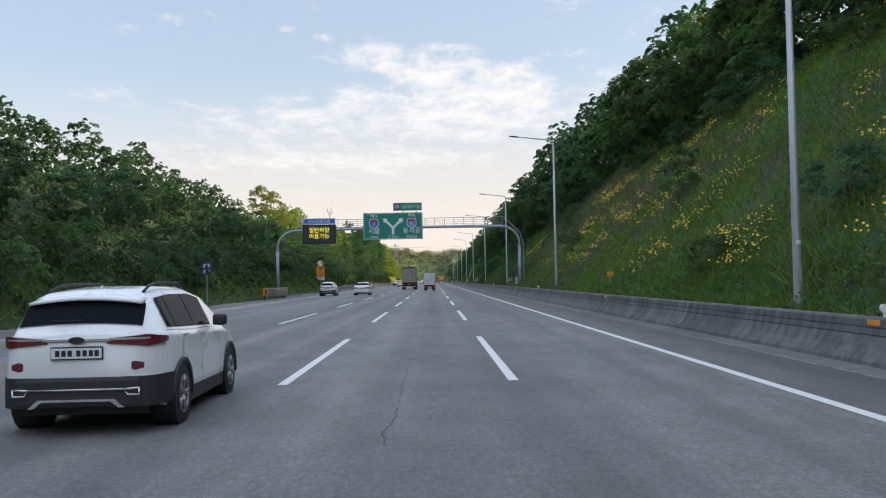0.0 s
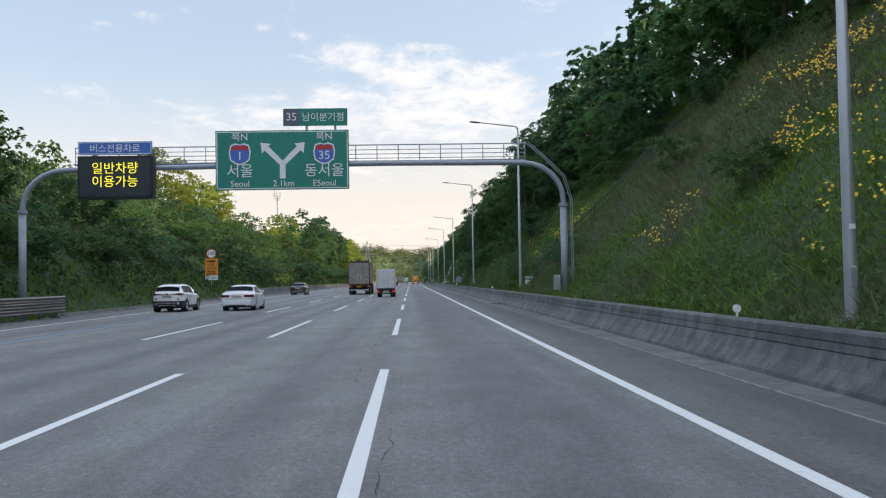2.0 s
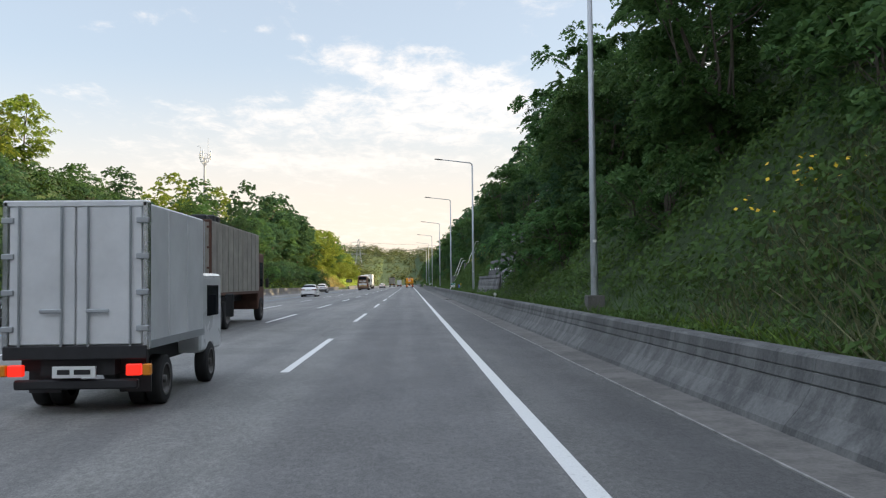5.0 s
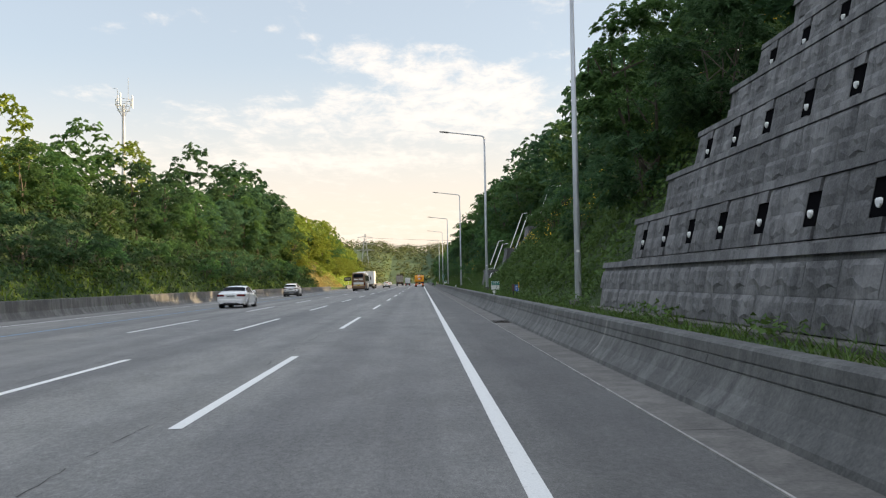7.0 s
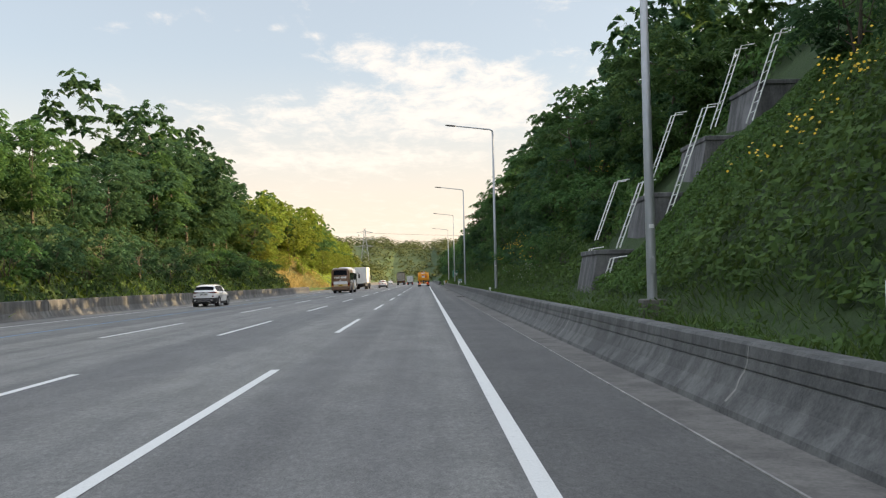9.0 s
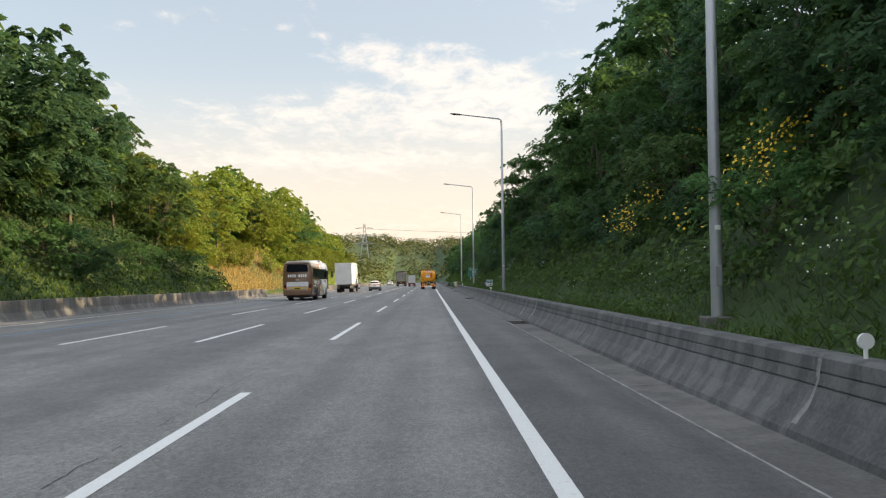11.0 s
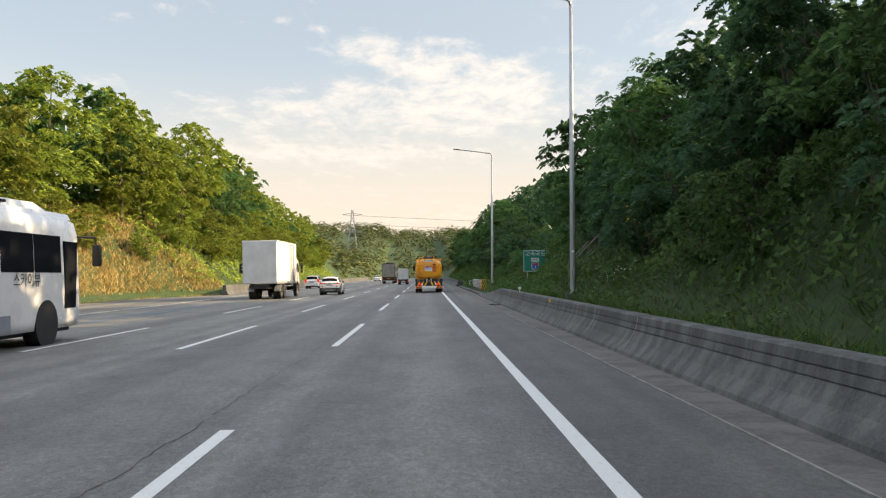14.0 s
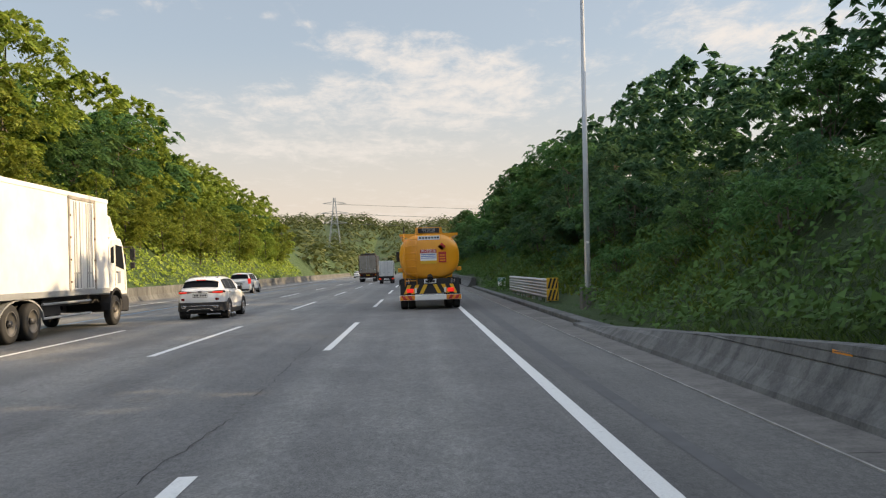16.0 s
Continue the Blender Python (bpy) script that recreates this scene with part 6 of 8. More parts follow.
class Body:
    """A car's skin: rings of half-width and height along its length, so that panes and lamps can lie on it."""

    def __init__(self, p):
        self.p = p

    def lerp(self, rows, y):
        if y <= rows[0][0]:
            return rows[0][1]
        for (a, u), (b, v) in zip(rows, rows[1:]):
            if y <= b:
                return u + (v - u) * (y - a) / (b - a)
        return rows[-1][1]

    def ring(self, y):
        p = self.p
        w = self.lerp(p["width"], y)
        top = self.lerp(p["top"], y)
        belt = min(self.lerp(p["belt"], y), top - 0.03)
        sill = self.lerp(p["sill"], y)
        cab = max(0.0, min(1.0, (top - belt) / (p["roof"] - p["belt_mid"])))
        wg = w - 0.05 - 0.03 * cab
        wr = w - 0.06 - (0.25 if p["rails"] else 0.20) * cab
        wt = wr - 0.10 - 0.02 * cab
        z1 = sill + (belt - sill) * 0.28
        z2 = sill + (belt - sill) * 0.62
        return [(w - 0.07, sill), (w - 0.005, z1 - 0.06), (w + 0.005, z1 + 0.04), (w, z2), (w - 0.012, belt - 0.07), (w - 0.045, belt), (wg, belt + 0.012 * cab + 0.004),
                (wr, top - 0.055 * cab - 0.012), (wt, top - 0.006), (wt * 0.5, top + 0.012), (0.0, top + 0.018)]

    def at(self, y, j, out=0.0):
        r = self.ring(y)
        k = min(int(j), len(r) - 2)
        f = j - k
        a, b = r[k], r[k + 1]
        dx, dz = b[0] - a[0], b[1] - a[1]
        n = math.hypot(dx, dz) or 1
        return a[0] + f * dx + out * dz / n, a[1] + f * dz - out * dx / n

    def skin(self):
        p = self.p
        bm = bmesh.new()
        rings = []
        for y in p["stations"]:
            r = self.ring(y)
            pts = [(x, y, z) for x, z in r] + [(-x, y, z) for x, z in r[-2::-1]]
            rings.append(pts)
        loft(bm, rings, False, False)
        bm.verts.ensure_lookup_table()
        n = len(rings[0])
        bm.faces.new([bm.verts[k] for k in range(n)])
        m = len(bm.verts)
        bm.faces.new([bm.verts[m - n + k] for k in range(n)][::-1])
        bm.faces.new
        return bm

    def pane(self, ys, js, out, side):
        """A patch lying on the skin: rows of stations and of ring places."""
        bm = bmesh.new()
        grid = []
        for y in ys:
            row = []
            for j in js:
                x, z = self.at(y, j, out)
                row.append(bm.verts.new((side * x, y, z)))
            grid.append(row)
        for a, b in zip(grid, grid[1:]):
            for k in range(len(a) - 1):
                bm.faces.new((a[k], a[k + 1], b[k + 1], b[k]))
        return bm

    def cap(self, ys, j0, out):
        """A patch over the top, from one side's ring place to the other's."""
        bm = bmesh.new()
        js = [j0, 7.6, 8.0, 9.0, 10.0]
        grid = []
        for y in ys:
            right = [self.at(y, j, out) for j in js]
            row = [(-x, z) for x, z in right] + right[-2::-1]
            grid.append([bm.verts.new((x, y - out * 0.8, z)) for x, z in row])
        for a, b in zip(grid, grid[1:]):
            for k in range(len(a) - 1):
                bm.faces.new((a[k], a[k + 1], b[k + 1], b[k]))
        return bm

    def wrap(self, z0, z1, x_in, y_end, out, taper=0.0, side=1):
        """A lamp or bumper strip that runs along the tail and round the corner."""
        p = self.p
        bm = bmesh.new()
        path = [(x_in, -out), (x_in + (self.lerp(p["width"], 0.0) - x_in) * 0.5, -out), (self.lerp(p["width"], 0.0) - 0.015, -out + 0.004)]
        for y in (0.03, 0.08, 0.16, 0.28, 0.42):
            if y < y_end:
                path.append((self.lerp(p["width"], y) + out * 0.9 + 0.006, y))
        path.append((self.lerp(p["width"], y_end) + out * 0.7 + 0.004, y_end))
        rings = []
        n = len(path) - 1
        for k, (x, y) in enumerate(path):
            t = taper * abs(2 * k / n - 0.9)
            a, b = z0 + t * (z1 - z0) * 0.35, z1 - t * (z1 - z0) * 0.35
            rings.append([(side * x, y, a), (side * x, y, b), (side * (x - 0.05), y + 0.03, b), (side * (x - 0.05), y + 0.03, a)])
        return loft(bm, rings)


def car_shape(style):
    if style == "suv":
        return dict(length=4.38, roof=1.575, belt_mid=1.02, wb=2.63, rear_axle=0.82, r=0.335, w=0.90,
                    width=((0, 0.64), (0.04, 0.725), (0.12, 0.79), (0.3, 0.85), (0.6, 0.895), (3.4, 0.90), (4.0, 0.86), (4.25, 0.76), (4.38, 0.62)),
                    top=((0, 1.06), (0.05, 1.10), (0.16, 1.22), (0.36, 1.45), (0.50, 1.525), (1.2, 1.575), (2.2, 1.57), (2.75, 1.48), (3.35, 1.10), (3.6, 1.04), (4.2, 0.92), (4.38, 0.72)),
                    belt=((0, 1.03), (0.4, 1.08), (1.5, 1.03), (3.2, 0.98), (4.38, 0.75)),
                    sill=((0, 0.44), (0.25, 0.30), (0.6, 0.22), (3.9, 0.21), (4.38, 0.30)),
                    stations=(0, 0.03, 0.06, 0.11, 0.16, 0.26, 0.36, 0.43, 0.50, 0.75, 1.2, 1.7, 2.2, 2.5, 2.75, 3.0, 3.2, 3.35, 3.6, 3.9, 4.2, 4.32, 4.38),
                    rear=(0.115, 0.34), side=((0.55, 0.86), (0.92, 1.72), (1.78, 2.62)), spoiler=True, rails=True)
    if style == "van":
        q = car_shape("suv")
        q.update(length=4.9, roof=1.72, belt_mid=1.08, wb=3.0, rear_axle=1.0, r=0.34, w=0.95,
                 width=((0, 0.84), (0.04, 0.89), (0.12, 0.925), (0.4, 0.945), (3.9, 0.95), (4.5, 0.90), (4.75, 0.8), (4.9, 0.66)),
                 top=((0, 1.02), (0.05, 1.08), (0.13, 1.30), (0.26, 1.62), (0.40, 1.70), (1.4, 1.73), (2.6, 1.72), (3.1, 1.62), (3.8, 1.16), (4.0, 1.1), (4.7, 0.98), (4.9, 0.74)),
                 belt=((0, 1.02), (0.4, 1.10), (1.5, 1.08), (3.6, 1.04), (4.9, 0.8)),
                 stations=(0, 0.03, 0.05, 0.09, 0.13, 0.2, 0.26, 0.33, 0.40, 0.8, 1.4, 2.0, 2.6, 2.85, 3.1, 3.5, 3.8, 4.0, 4.4, 4.7, 4.82, 4.9),
                 sill=((0, 0.42), (0.25, 0.28), (0.6, 0.24), (4.4, 0.24), (4.9, 0.32)),
                 rear=(0.10, 0.25), side=((0.5, 1.1), (1.16, 2.1), (2.16, 3.05)))
        return q
    return dict(length=4.85, roof=1.46, belt_mid=0.97, wb=2.80, rear_axle=1.05, r=0.325, w=0.92,
                width=((0, 0.78), (0.04, 0.85), (0.14, 0.89), (0.45, 0.915), (3.9, 0.92), (4.5, 0.87), (4.72, 0.78), (4.85, 0.62)),
                top=((0, 0.93), (0.05, 1.0), (0.10, 1.035), (0.62, 1.05), (0.85, 1.10), (1.45, 1.375), (1.85, 1.445), (2.6, 1.46), (3.0, 1.38), (3.62, 1.02), (3.9, 0.97), (4.7, 0.82), (4.85, 0.66)),
                belt=((0, 0.93), (0.5, 0.99), (1.6, 0.97), (3.5, 0.93), (4.85, 0.70)),
                sill=((0, 0.38), (0.25, 0.24), (0.6, 0.20), (4.4, 0.20), (4.85, 0.26)),
                stations=(0, 0.03, 0.05, 0.10, 0.3, 0.62, 0.75, 0.85, 1.05, 1.25, 1.45, 1.65, 1.85, 2.2, 2.6, 2.8, 3.0, 3.3, 3.62, 3.9, 4.4, 4.7, 4.85),
                rear=(0.88, 1.42), side=((1.32, 1.62), (1.68, 2.36), (2.42, 3.05)), spoiler=False, rails=False)


def car(style, at, paint, label, category, lit=False, name="car"):
    p = car_shape(style)
    body = Body(p)
    root = thing(name, at, label, category)
    skin = part("body", body.skin(), paint, root, smooth=True)
    L, W, R = p["length"], p["w"], p["r"]
    tall = style != "sedan"
    ra, fa = p["rear_axle"], p["rear_axle"] + p["wb"]
    # panes
    y0, y1 = p["rear"]
    rear = part("rear_window", body.cap(list(np.linspace(y0, y1, 6)), 7.15, 0.012), M_GLASS, root, smooth=True)
    lo, hi = ((2.78, 3.30) if style == "suv" else (3.13, 3.76) if style == "van" else (3.04, 3.58))
    part("windscreen", body.cap(list(np.linspace(lo, hi, 6)), 7.15, 0.012), M_GLASS, root, smooth=True)
    for s in (-1, 1):
        for k, (a, b) in enumerate(p["side"]):
            ys = list(np.linspace(a, b, 6))
            part("side_window", body.pane(ys, [6.10, 6.4, 6.7, 6.93], 0.008, s), M_GLASS, root, smooth=True)
        a, b = p["side"][0][0], p["side"][2][1]
        part("pillar_trim", body.pane(list(np.linspace(a + 0.02, b, 9)), [6.08, 6.5, 6.94], 0.003, s), M_TRIM, root, smooth=True)
        part("window_trim", body.pane(list(np.linspace(a - 0.06, b + 0.1, 10)), [5.6, 6.06], 0.008, s), M_CHROME if tall else M_TRIM, root)
        # sills and wheel arches
        part("sill_trim", boxes((s * (W - 0.06) - 0.05, s * (W - 0.06) + 0.05, ra + R + 0.06, fa - R - 0.06, p["sill"][2][1] - 0.03, p["sill"][2][1] + 0.17), bevel=0.02), M_TRIM if tall else paint, root)
        for y in (ra, fa):
            bm = bmesh.new()
            rings = []
            for a2 in np.linspace(-0.12, math.pi + 0.12, 15):
                c, q = math.cos(a2), math.sin(a2)
                rings.append([(s * (W + d), y + (R + e) * c, R + (R + e) * q) for d, e in ((-0.22, 0.02), (0.022, 0.02), (0.024, 0.085 if tall else 0.035), (-0.05, 0.10 if tall else 0.045))])
            loft(bm, rings)
            part("wheel_arch", bm, M_TRIM if tall else paint, root, smooth=True)
            bm = bmesh.new()
            tube(bm, [(s * (W - 0.26), y, R), (s * (W + 0.004), y, R)], R + 0.03, 20)
            part("wheel_well", bm, M_BLACK, root)
            wheel(root, s * (W - 0.095), y, R, 0.215, s)
        for y, j in ((p["side"][1][0] + 0.10, 4.4), (p["side"][2][0] + 0.10, 4.4)):
            x, z = body.at(y, j, 0.012)
            part("door_handle", boxes((s * x - 0.014, s * x + 0.014, y - 0.09, y + 0.09, z - 0.02, z + 0.01), bevel=0.008), M_CHROME, root)
        for y in (p["side"][1][0] - 0.06, p["side"][1][1] + 0.03, p["side"][2][1] + 0.18):
            part("door_gap", body.pane([y, y + 0.012], [0.9, 2, 3, 4, 5], 0.004, s), M_BLACK, root)
        x, z = body.at(p["side"][2][1] - 0.02, 6.0)
        bm = bmesh.new()
        box(bm, s * (x + 0.03) if s > 0 else -(x + 0.21), (x + 0.21) if s > 0 else -(x + 0.03), p["side"][2][1] - 0.06, p["side"][2][1] + 0.08, z + 0.02, z + 0.17, bevel=0.035, seg=2)
        part("door_mirror", bm, M_TRIM if tall else paint, root, smooth=True)
        if p["rails"]:
            bm = bmesh.new()
            ys = np.linspace(0.55, 2.35, 8)
            tube(bm, [(s * (body.at(y, 8.0)[0] + 0.02), y, body.at(y, 8.0)[1] + (0.05 if 0 < k < 7 else -0.005)) for k, y in enumerate(ys)], 0.018, 6)
            part("roof_rail", bm, M_TRIM, root, smooth=True)
        lamp = M_TAIL_LIT if lit else M_TAIL
        if style == "suv":
            part("tail_lamp", body.wrap(0.945, 1.075, 0.34, 0.34, 0.018, 0.9, s), M_TAIL, root, "dark red wraparound lamp")
            if lit:
                part("tail_lamp_light", body.wrap(0.97, 1.03, 0.48, 0.16, 0.024, 0.5, s), M_TAIL_LIT, root, "glowing red brake light")
            part("lamp_bar", body.wrap(1.02, 1.045, 0.34, 0.05, 0.024, 0.3, s), M_CHROME, root)
            part("reflector", body.wrap(0.69, 0.80, 0.585, 0.02, 0.012, 0.6, s), M_TAIL, root, "red bumper reflector")
        elif style == "van":
            part("tail_lamp", body.wrap(0.80, 1.25, 0.74, 0.14, 0.016, 0.1, s), lamp, root, "tall red corner lamp")
        else:
            part("tail_lamp", body.wrap(0.76, 0.92, 0.44, 0.34, 0.016, 0.4, s), lamp, root, "red wraparound lamp")
    # tail
    if style == "suv":
        part("bumper", boxes((-0.66, 0.66, -0.035, 0.14, 0.31, 0.63), bevel=0.045, seg=2), M_TRIM, root, "black lower bumper")
        for s in (-1, 1):
            part("bumper_corner", body.wrap(0.31, 0.63, 0.50, 0.62, 0.02, 0.0, s), M_TRIM, root)
        bm = bmesh.new()
        tube(bm, [(-0.54, -0.045, 0.50), (0.54, -0.045, 0.50)], 0.012, 6)
        for s in (-1, 1):
            tube(bm, [(s * 0.66, -0.04, 0.51), (s * 0.66, -0.045, 0.44), (s * 0.54, -0.045, 0.44), (s * 0.50, -0.045, 0.50), (s * 0.66, -0.04, 0.51)], 0.014, 6)
        part("exhaust_trim", bm, M_CHROME, root, smooth=True)
        bm = bmesh.new()
        o = [(-0.50, 0.31), (-0.40, 0.40), (0.40, 0.40), (0.50, 0.31), (0.44, 0.31), (0.36, 0.375), (-0.36, 0.375), (-0.44, 0.31)]
        loft(bm, [[(a, -0.055, b) for a, b in o], [(a, 0.0, b) for a, b in o]])
        part("skid_plate", bm, M_CHROME, root, "silver skid plate")
        part("chrome_strip", boxes((-0.36, 0.36, -0.022, 0.0, 1.005, 1.04), bevel=0.006), M_CHROME, root)
        bm = bmesh.new()
        ring = [(0.085 * math.cos(t), 1.022 + 0.036 * math.sin(t)) for t in np.linspace(0, 2 * math.pi, 17)[:-1]]
        loft(bm, [[(a, -0.034, b) for a, b in ring], [(a, -0.02, b) for a, b in ring]])
        part("badge", bm, M_BLACK, root, "plain dark oval badge")
        plate_z, plate_m = 0.885, M_PLATE
    elif style == "van":
        part("bumper", boxes((-0.86, 0.86, -0.05, 0.1, 0.36, 0.62), bevel=0.04, seg=2), paint, root)
        part("lower_trim", boxes((-0.82, 0.82, -0.055, 0.08, 0.28, 0.40), bevel=0.03), M_TRIM, root)
        part("chrome_strip", boxes((-0.5, 0.5, -0.022, 0.0, 0.95, 1.0), bevel=0.006), M_CHROME, root)
        plate_z, plate_m = 0.82, M_PLATE
    else:
        part("bumper", boxes((-0.80, 0.80, -0.03, 0.10, 0.30, 0.60), bevel=0.05, seg=2), paint, root, smooth=True)
        part("lower_trim", boxes((-0.66, 0.66, -0.035, 0.08, 0.26, 0.36), bevel=0.02), M_TRIM, root)
        part("chrome_strip", boxes((-0.5, 0.5, -0.036, -0.02, 0.385, 0.405), bevel=0.004), M_CHROME, root)
        for s in (-1, 1):
            part("exhaust", boxes((s * 0.58 - 0.09, s * 0.58 + 0.09, -0.045, 0.05, 0.28, 0.34), bevel=0.015), M_CHROME, root)
        plate_z, plate_m = 0.80, M_PLATE
    part("plate_frame", boxes((-0.275, 0.275, -0.026, -0.002, plate_z - 0.07, plate_z + 0.07), bevel=0.006), M_BLACK, root)
    plate = part("number_plate", boxes((-0.265, 0.265, -0.031, -0.027, plate_z - 0.055, plate_z + 0.055)), plate_m, root)
    for a in (-0.22, -0.155, -0.09, 0.0, 0.065, 0.13, 0.19):
        part("plate_bar", boxes((a, a + 0.045, -0.034, -0.032, plate_z - 0.032, plate_z + 0.032)), M_BLACK, plate)
    if p["spoiler"]:
        y = p["rear"][1]
        z = body.at(y + 0.06, 10)[1]
        bm = bmesh.new()
        w = body.at(y + 0.1, 7)[0] - 0.02
        loft(bm, [[(x, a, z + c - 0.05 * (x / w) ** 2) for a, c in ((y - 0.10, -0.05), (y - 0.10, -0.02), (y + 0.2, 0.035), (y + 0.2, -0.03))] for x in np.linspace(-w, w, 9)])
        part("spoiler", bm, paint, root, smooth=True)
        if lit:
            part("high_brake_lamp", boxes((-0.17, 0.17, y - 0.108, y - 0.09, z - 0.048, z - 0.024)), M_TAIL_LIT, root, "glowing high brake light")
        bm = bmesh.new()
        loft(bm, [[(-0.02, 0.72, z + 0.03), (0.02, 0.72, z + 0.03), (0.02, 0.9, z + 0.03), (-0.02, 0.9, z + 0.03)], [(-0.008, 0.74, z + 0.11), (0.008, 0.74, z + 0.11), (0.008, 0.78, z + 0.11), (-0.008, 0.78, z + 0.11)]])
        part("aerial_fin", bm, paint, root)
        part("rear_wiper", boxes((-0.30, 0.02, y0 - 0.028, y0 - 0.012, body.at(y0, 10)[1] + 0.03, body.at(y0, 10)[1] + 0.045)), M_BLACK, root)
    part("underside", boxes((-W + 0.22, W - 0.22, 0.25, L - 0.3, p["sill"][2][1] - 0.02, p["sill"][2][1] + 0.2)), M_CHASSIS, root)
    return root


car("suv", on_road(-8.62, -34.66, 1.8), M_CAR_WHITE, "white compact suv with black lower bumper and roof rails", "suv", name="suv")
car("suv", on_road(-16.9, 54.0, 0), M_CAR_WHITE, "white suv with dark rear glass in the bus lane", "suv", name="suv")
car("sedan", on_road(-13.0, 54.0, 0.5), M_CAR_WHITE, "white sedan with red wraparound tail lamps", "sedan", name="sedan")
car("sedan", on_road(-16.7, 109.0, 0), M_CAR_BLACK, "black fastback sedan beside the median", "sedan", name="sedan")
# the white sedan from lane four again, at a later place
car("sedan", on_road(-13.3, 178.0, 0), M_CAR_WHITE, "white sedan with red tail lamps in the fourth lane", "sedan", name="sedan")
car("suv", on_road(-16.6, 226.0, 0), M_CAR_WHITE, "white suv driving beside the median barrier", "suv", name="suv")
# the first compact suv again, at its later place
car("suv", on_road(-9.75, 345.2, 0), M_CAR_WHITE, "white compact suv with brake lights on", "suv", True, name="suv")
car("van", on_road(-16.6, 386.0, 0), M_CAR_WHITE, "white people carrier with tall red tail lamps", "van", True, name="minivan")
car("sedan", on_road(-14.4, 500.0, 0), M_CAR_WHITE, "distant white sedan far along the motorway", "sedan", name="sedan")


def truck_wheels(root, xs, ys, r, w, dual):
    for y in ys:
        for s in (-1, 1):
            wheel(root, s * xs, y, r, w, s, M_HUB, 0)
            if dual:
                wheel(root, s * (xs - w * 1.12), y, r, w, s, M_HUB, 0)


def cargo_truck(at, W, L, H, deck, panel, frame_m, label, r, name, small=False, clutter=False):
    """A box lorry seen from behind: box with corner posts, two doors with lock rods, frame, lamps, cab."""
    root = thing(name, at, label, "truck")
    h = W / 2
    box_part = part("cargo_box", boxes((-h, h, 0.06, L, deck, deck + H), bevel=0.02), panel, root)
    for s in (-1, 1):
        part("corner_post", boxes((s * h - 0.06, s * h + 0.015, 0.0, 0.12, deck - 0.03, deck + H + 0.02) if s > 0 else (-h - 0.015, -h + 0.06, 0.0, 0.12, deck - 0.03, deck + H + 0.02), bevel=0.012), frame_m if not small else M_CHROME, root)
        door = part("rear_door", boxes((0.012 if s > 0 else -h + 0.07, h - 0.07 if s > 0 else -0.012, 0.01, 0.055, deck + 0.04, deck + H - 0.05), bevel=0.01), panel, root)
        for x in (0.16, h - 0.2):
            bm = bmesh.new()
            tube(bm, [(s * x, -0.02, deck + 0.02), (s * x, -0.02, deck + H - 0.04)], 0.018, 6)
            part("lock_rod", bm, M_GALV, door)
        for k in range(4):
            z = deck + 0.2 + (H - 0.45) * k / 3
            part("hinge", boxes((s * h - 0.13, s * h + 0.02, -0.02, 0.02, z, z + 0.07) if s > 0 else (-h - 0.02, -h + 0.13, -0.02, 0.02, z, z + 0.07), bevel=0.008), frame_m if not small else M_GALV, door)
        part("door_lever", boxes((s * 0.28 - 0.14, s * 0.28 + 0.14, -0.045, -0.02, deck + H * 0.24, deck + H * 0.24 + 0.05), bevel=0.01), M_GALV, door)
        if not small:
            for k in range(4):
                x = 0.22 + 0.22 * k
                part("door_rib", boxes((s * x - 0.035, s * x + 0.035, -0.008, 0.012, deck + 0.1, deck + H - 0.12), bevel=0.008), panel, door)
            part("emblem", disc(bmesh.new(), s * (h - 0.32), -0.03, deck + 0.5, 0.15, 0.02), M_BLACK, door, "round black emblem")
            part("emblem_ring", disc(bmesh.new(), s * (h - 0.32), -0.036, deck + 0.5, 0.08, 0.01), M_WHITE, door)
    part("top_rail", boxes((-h, h, 0.0, 0.14, deck + H - 0.05, deck + H + 0.03), bevel=0.012), frame_m if not small else M_BOX_WHITE, root)
    part("bottom_rail", boxes((-h, h, -0.01, 0.12, deck - 0.14, deck + 0.03), bevel=0.012), frame_m, root)
    n = int(L / 0.9)
    for s in (-1, 1):
        part("side_rail", boxes((s * h - 0.02, s * h + 0.02, 0.1, L, deck - 0.02, deck + 0.08)), M_GALV if small else frame_m, root)
        for k in range(1, n):
            y = L * k / n
            part("side_rib", boxes((s * h - 0.015, s * h + 0.018, y - 0.03, y + 0.03, deck + 0.1, deck + H - 0.05)), panel, root)
    if clutter:
        bm = bmesh.new()
        r2 = random.Random(4)
        for k in range(14):
            x, y = r2.uniform(-h * 0.8, h * 0.8), r2.uniform(0.3, 2.2)
            box(bm, x - 0.25, x + 0.25, y - 0.2, y + 0.2, deck + H, deck + H + r2.uniform(0.08, 0.3), bevel=0.04)
        part("roof_load", bm, M_TRIM, root, "rumpled dark tarpaulin on the roof")
    part("chassis", boxes((-0.45, 0.45, 0.1, L + 1.2, deck - 0.34, deck - 0.12), (-h + 0.1, h - 0.1, 0.3, 0.42, deck - 0.30, deck - 0.14)), M_CHASSIS, root)
    part("underrun_bar", boxes((-h + 0.12, h - 0.12, 0.02, 0.12, r * 0.95, r * 0.95 + 0.12), bevel=0.02), M_CHASSIS if small else M_GALV, root)
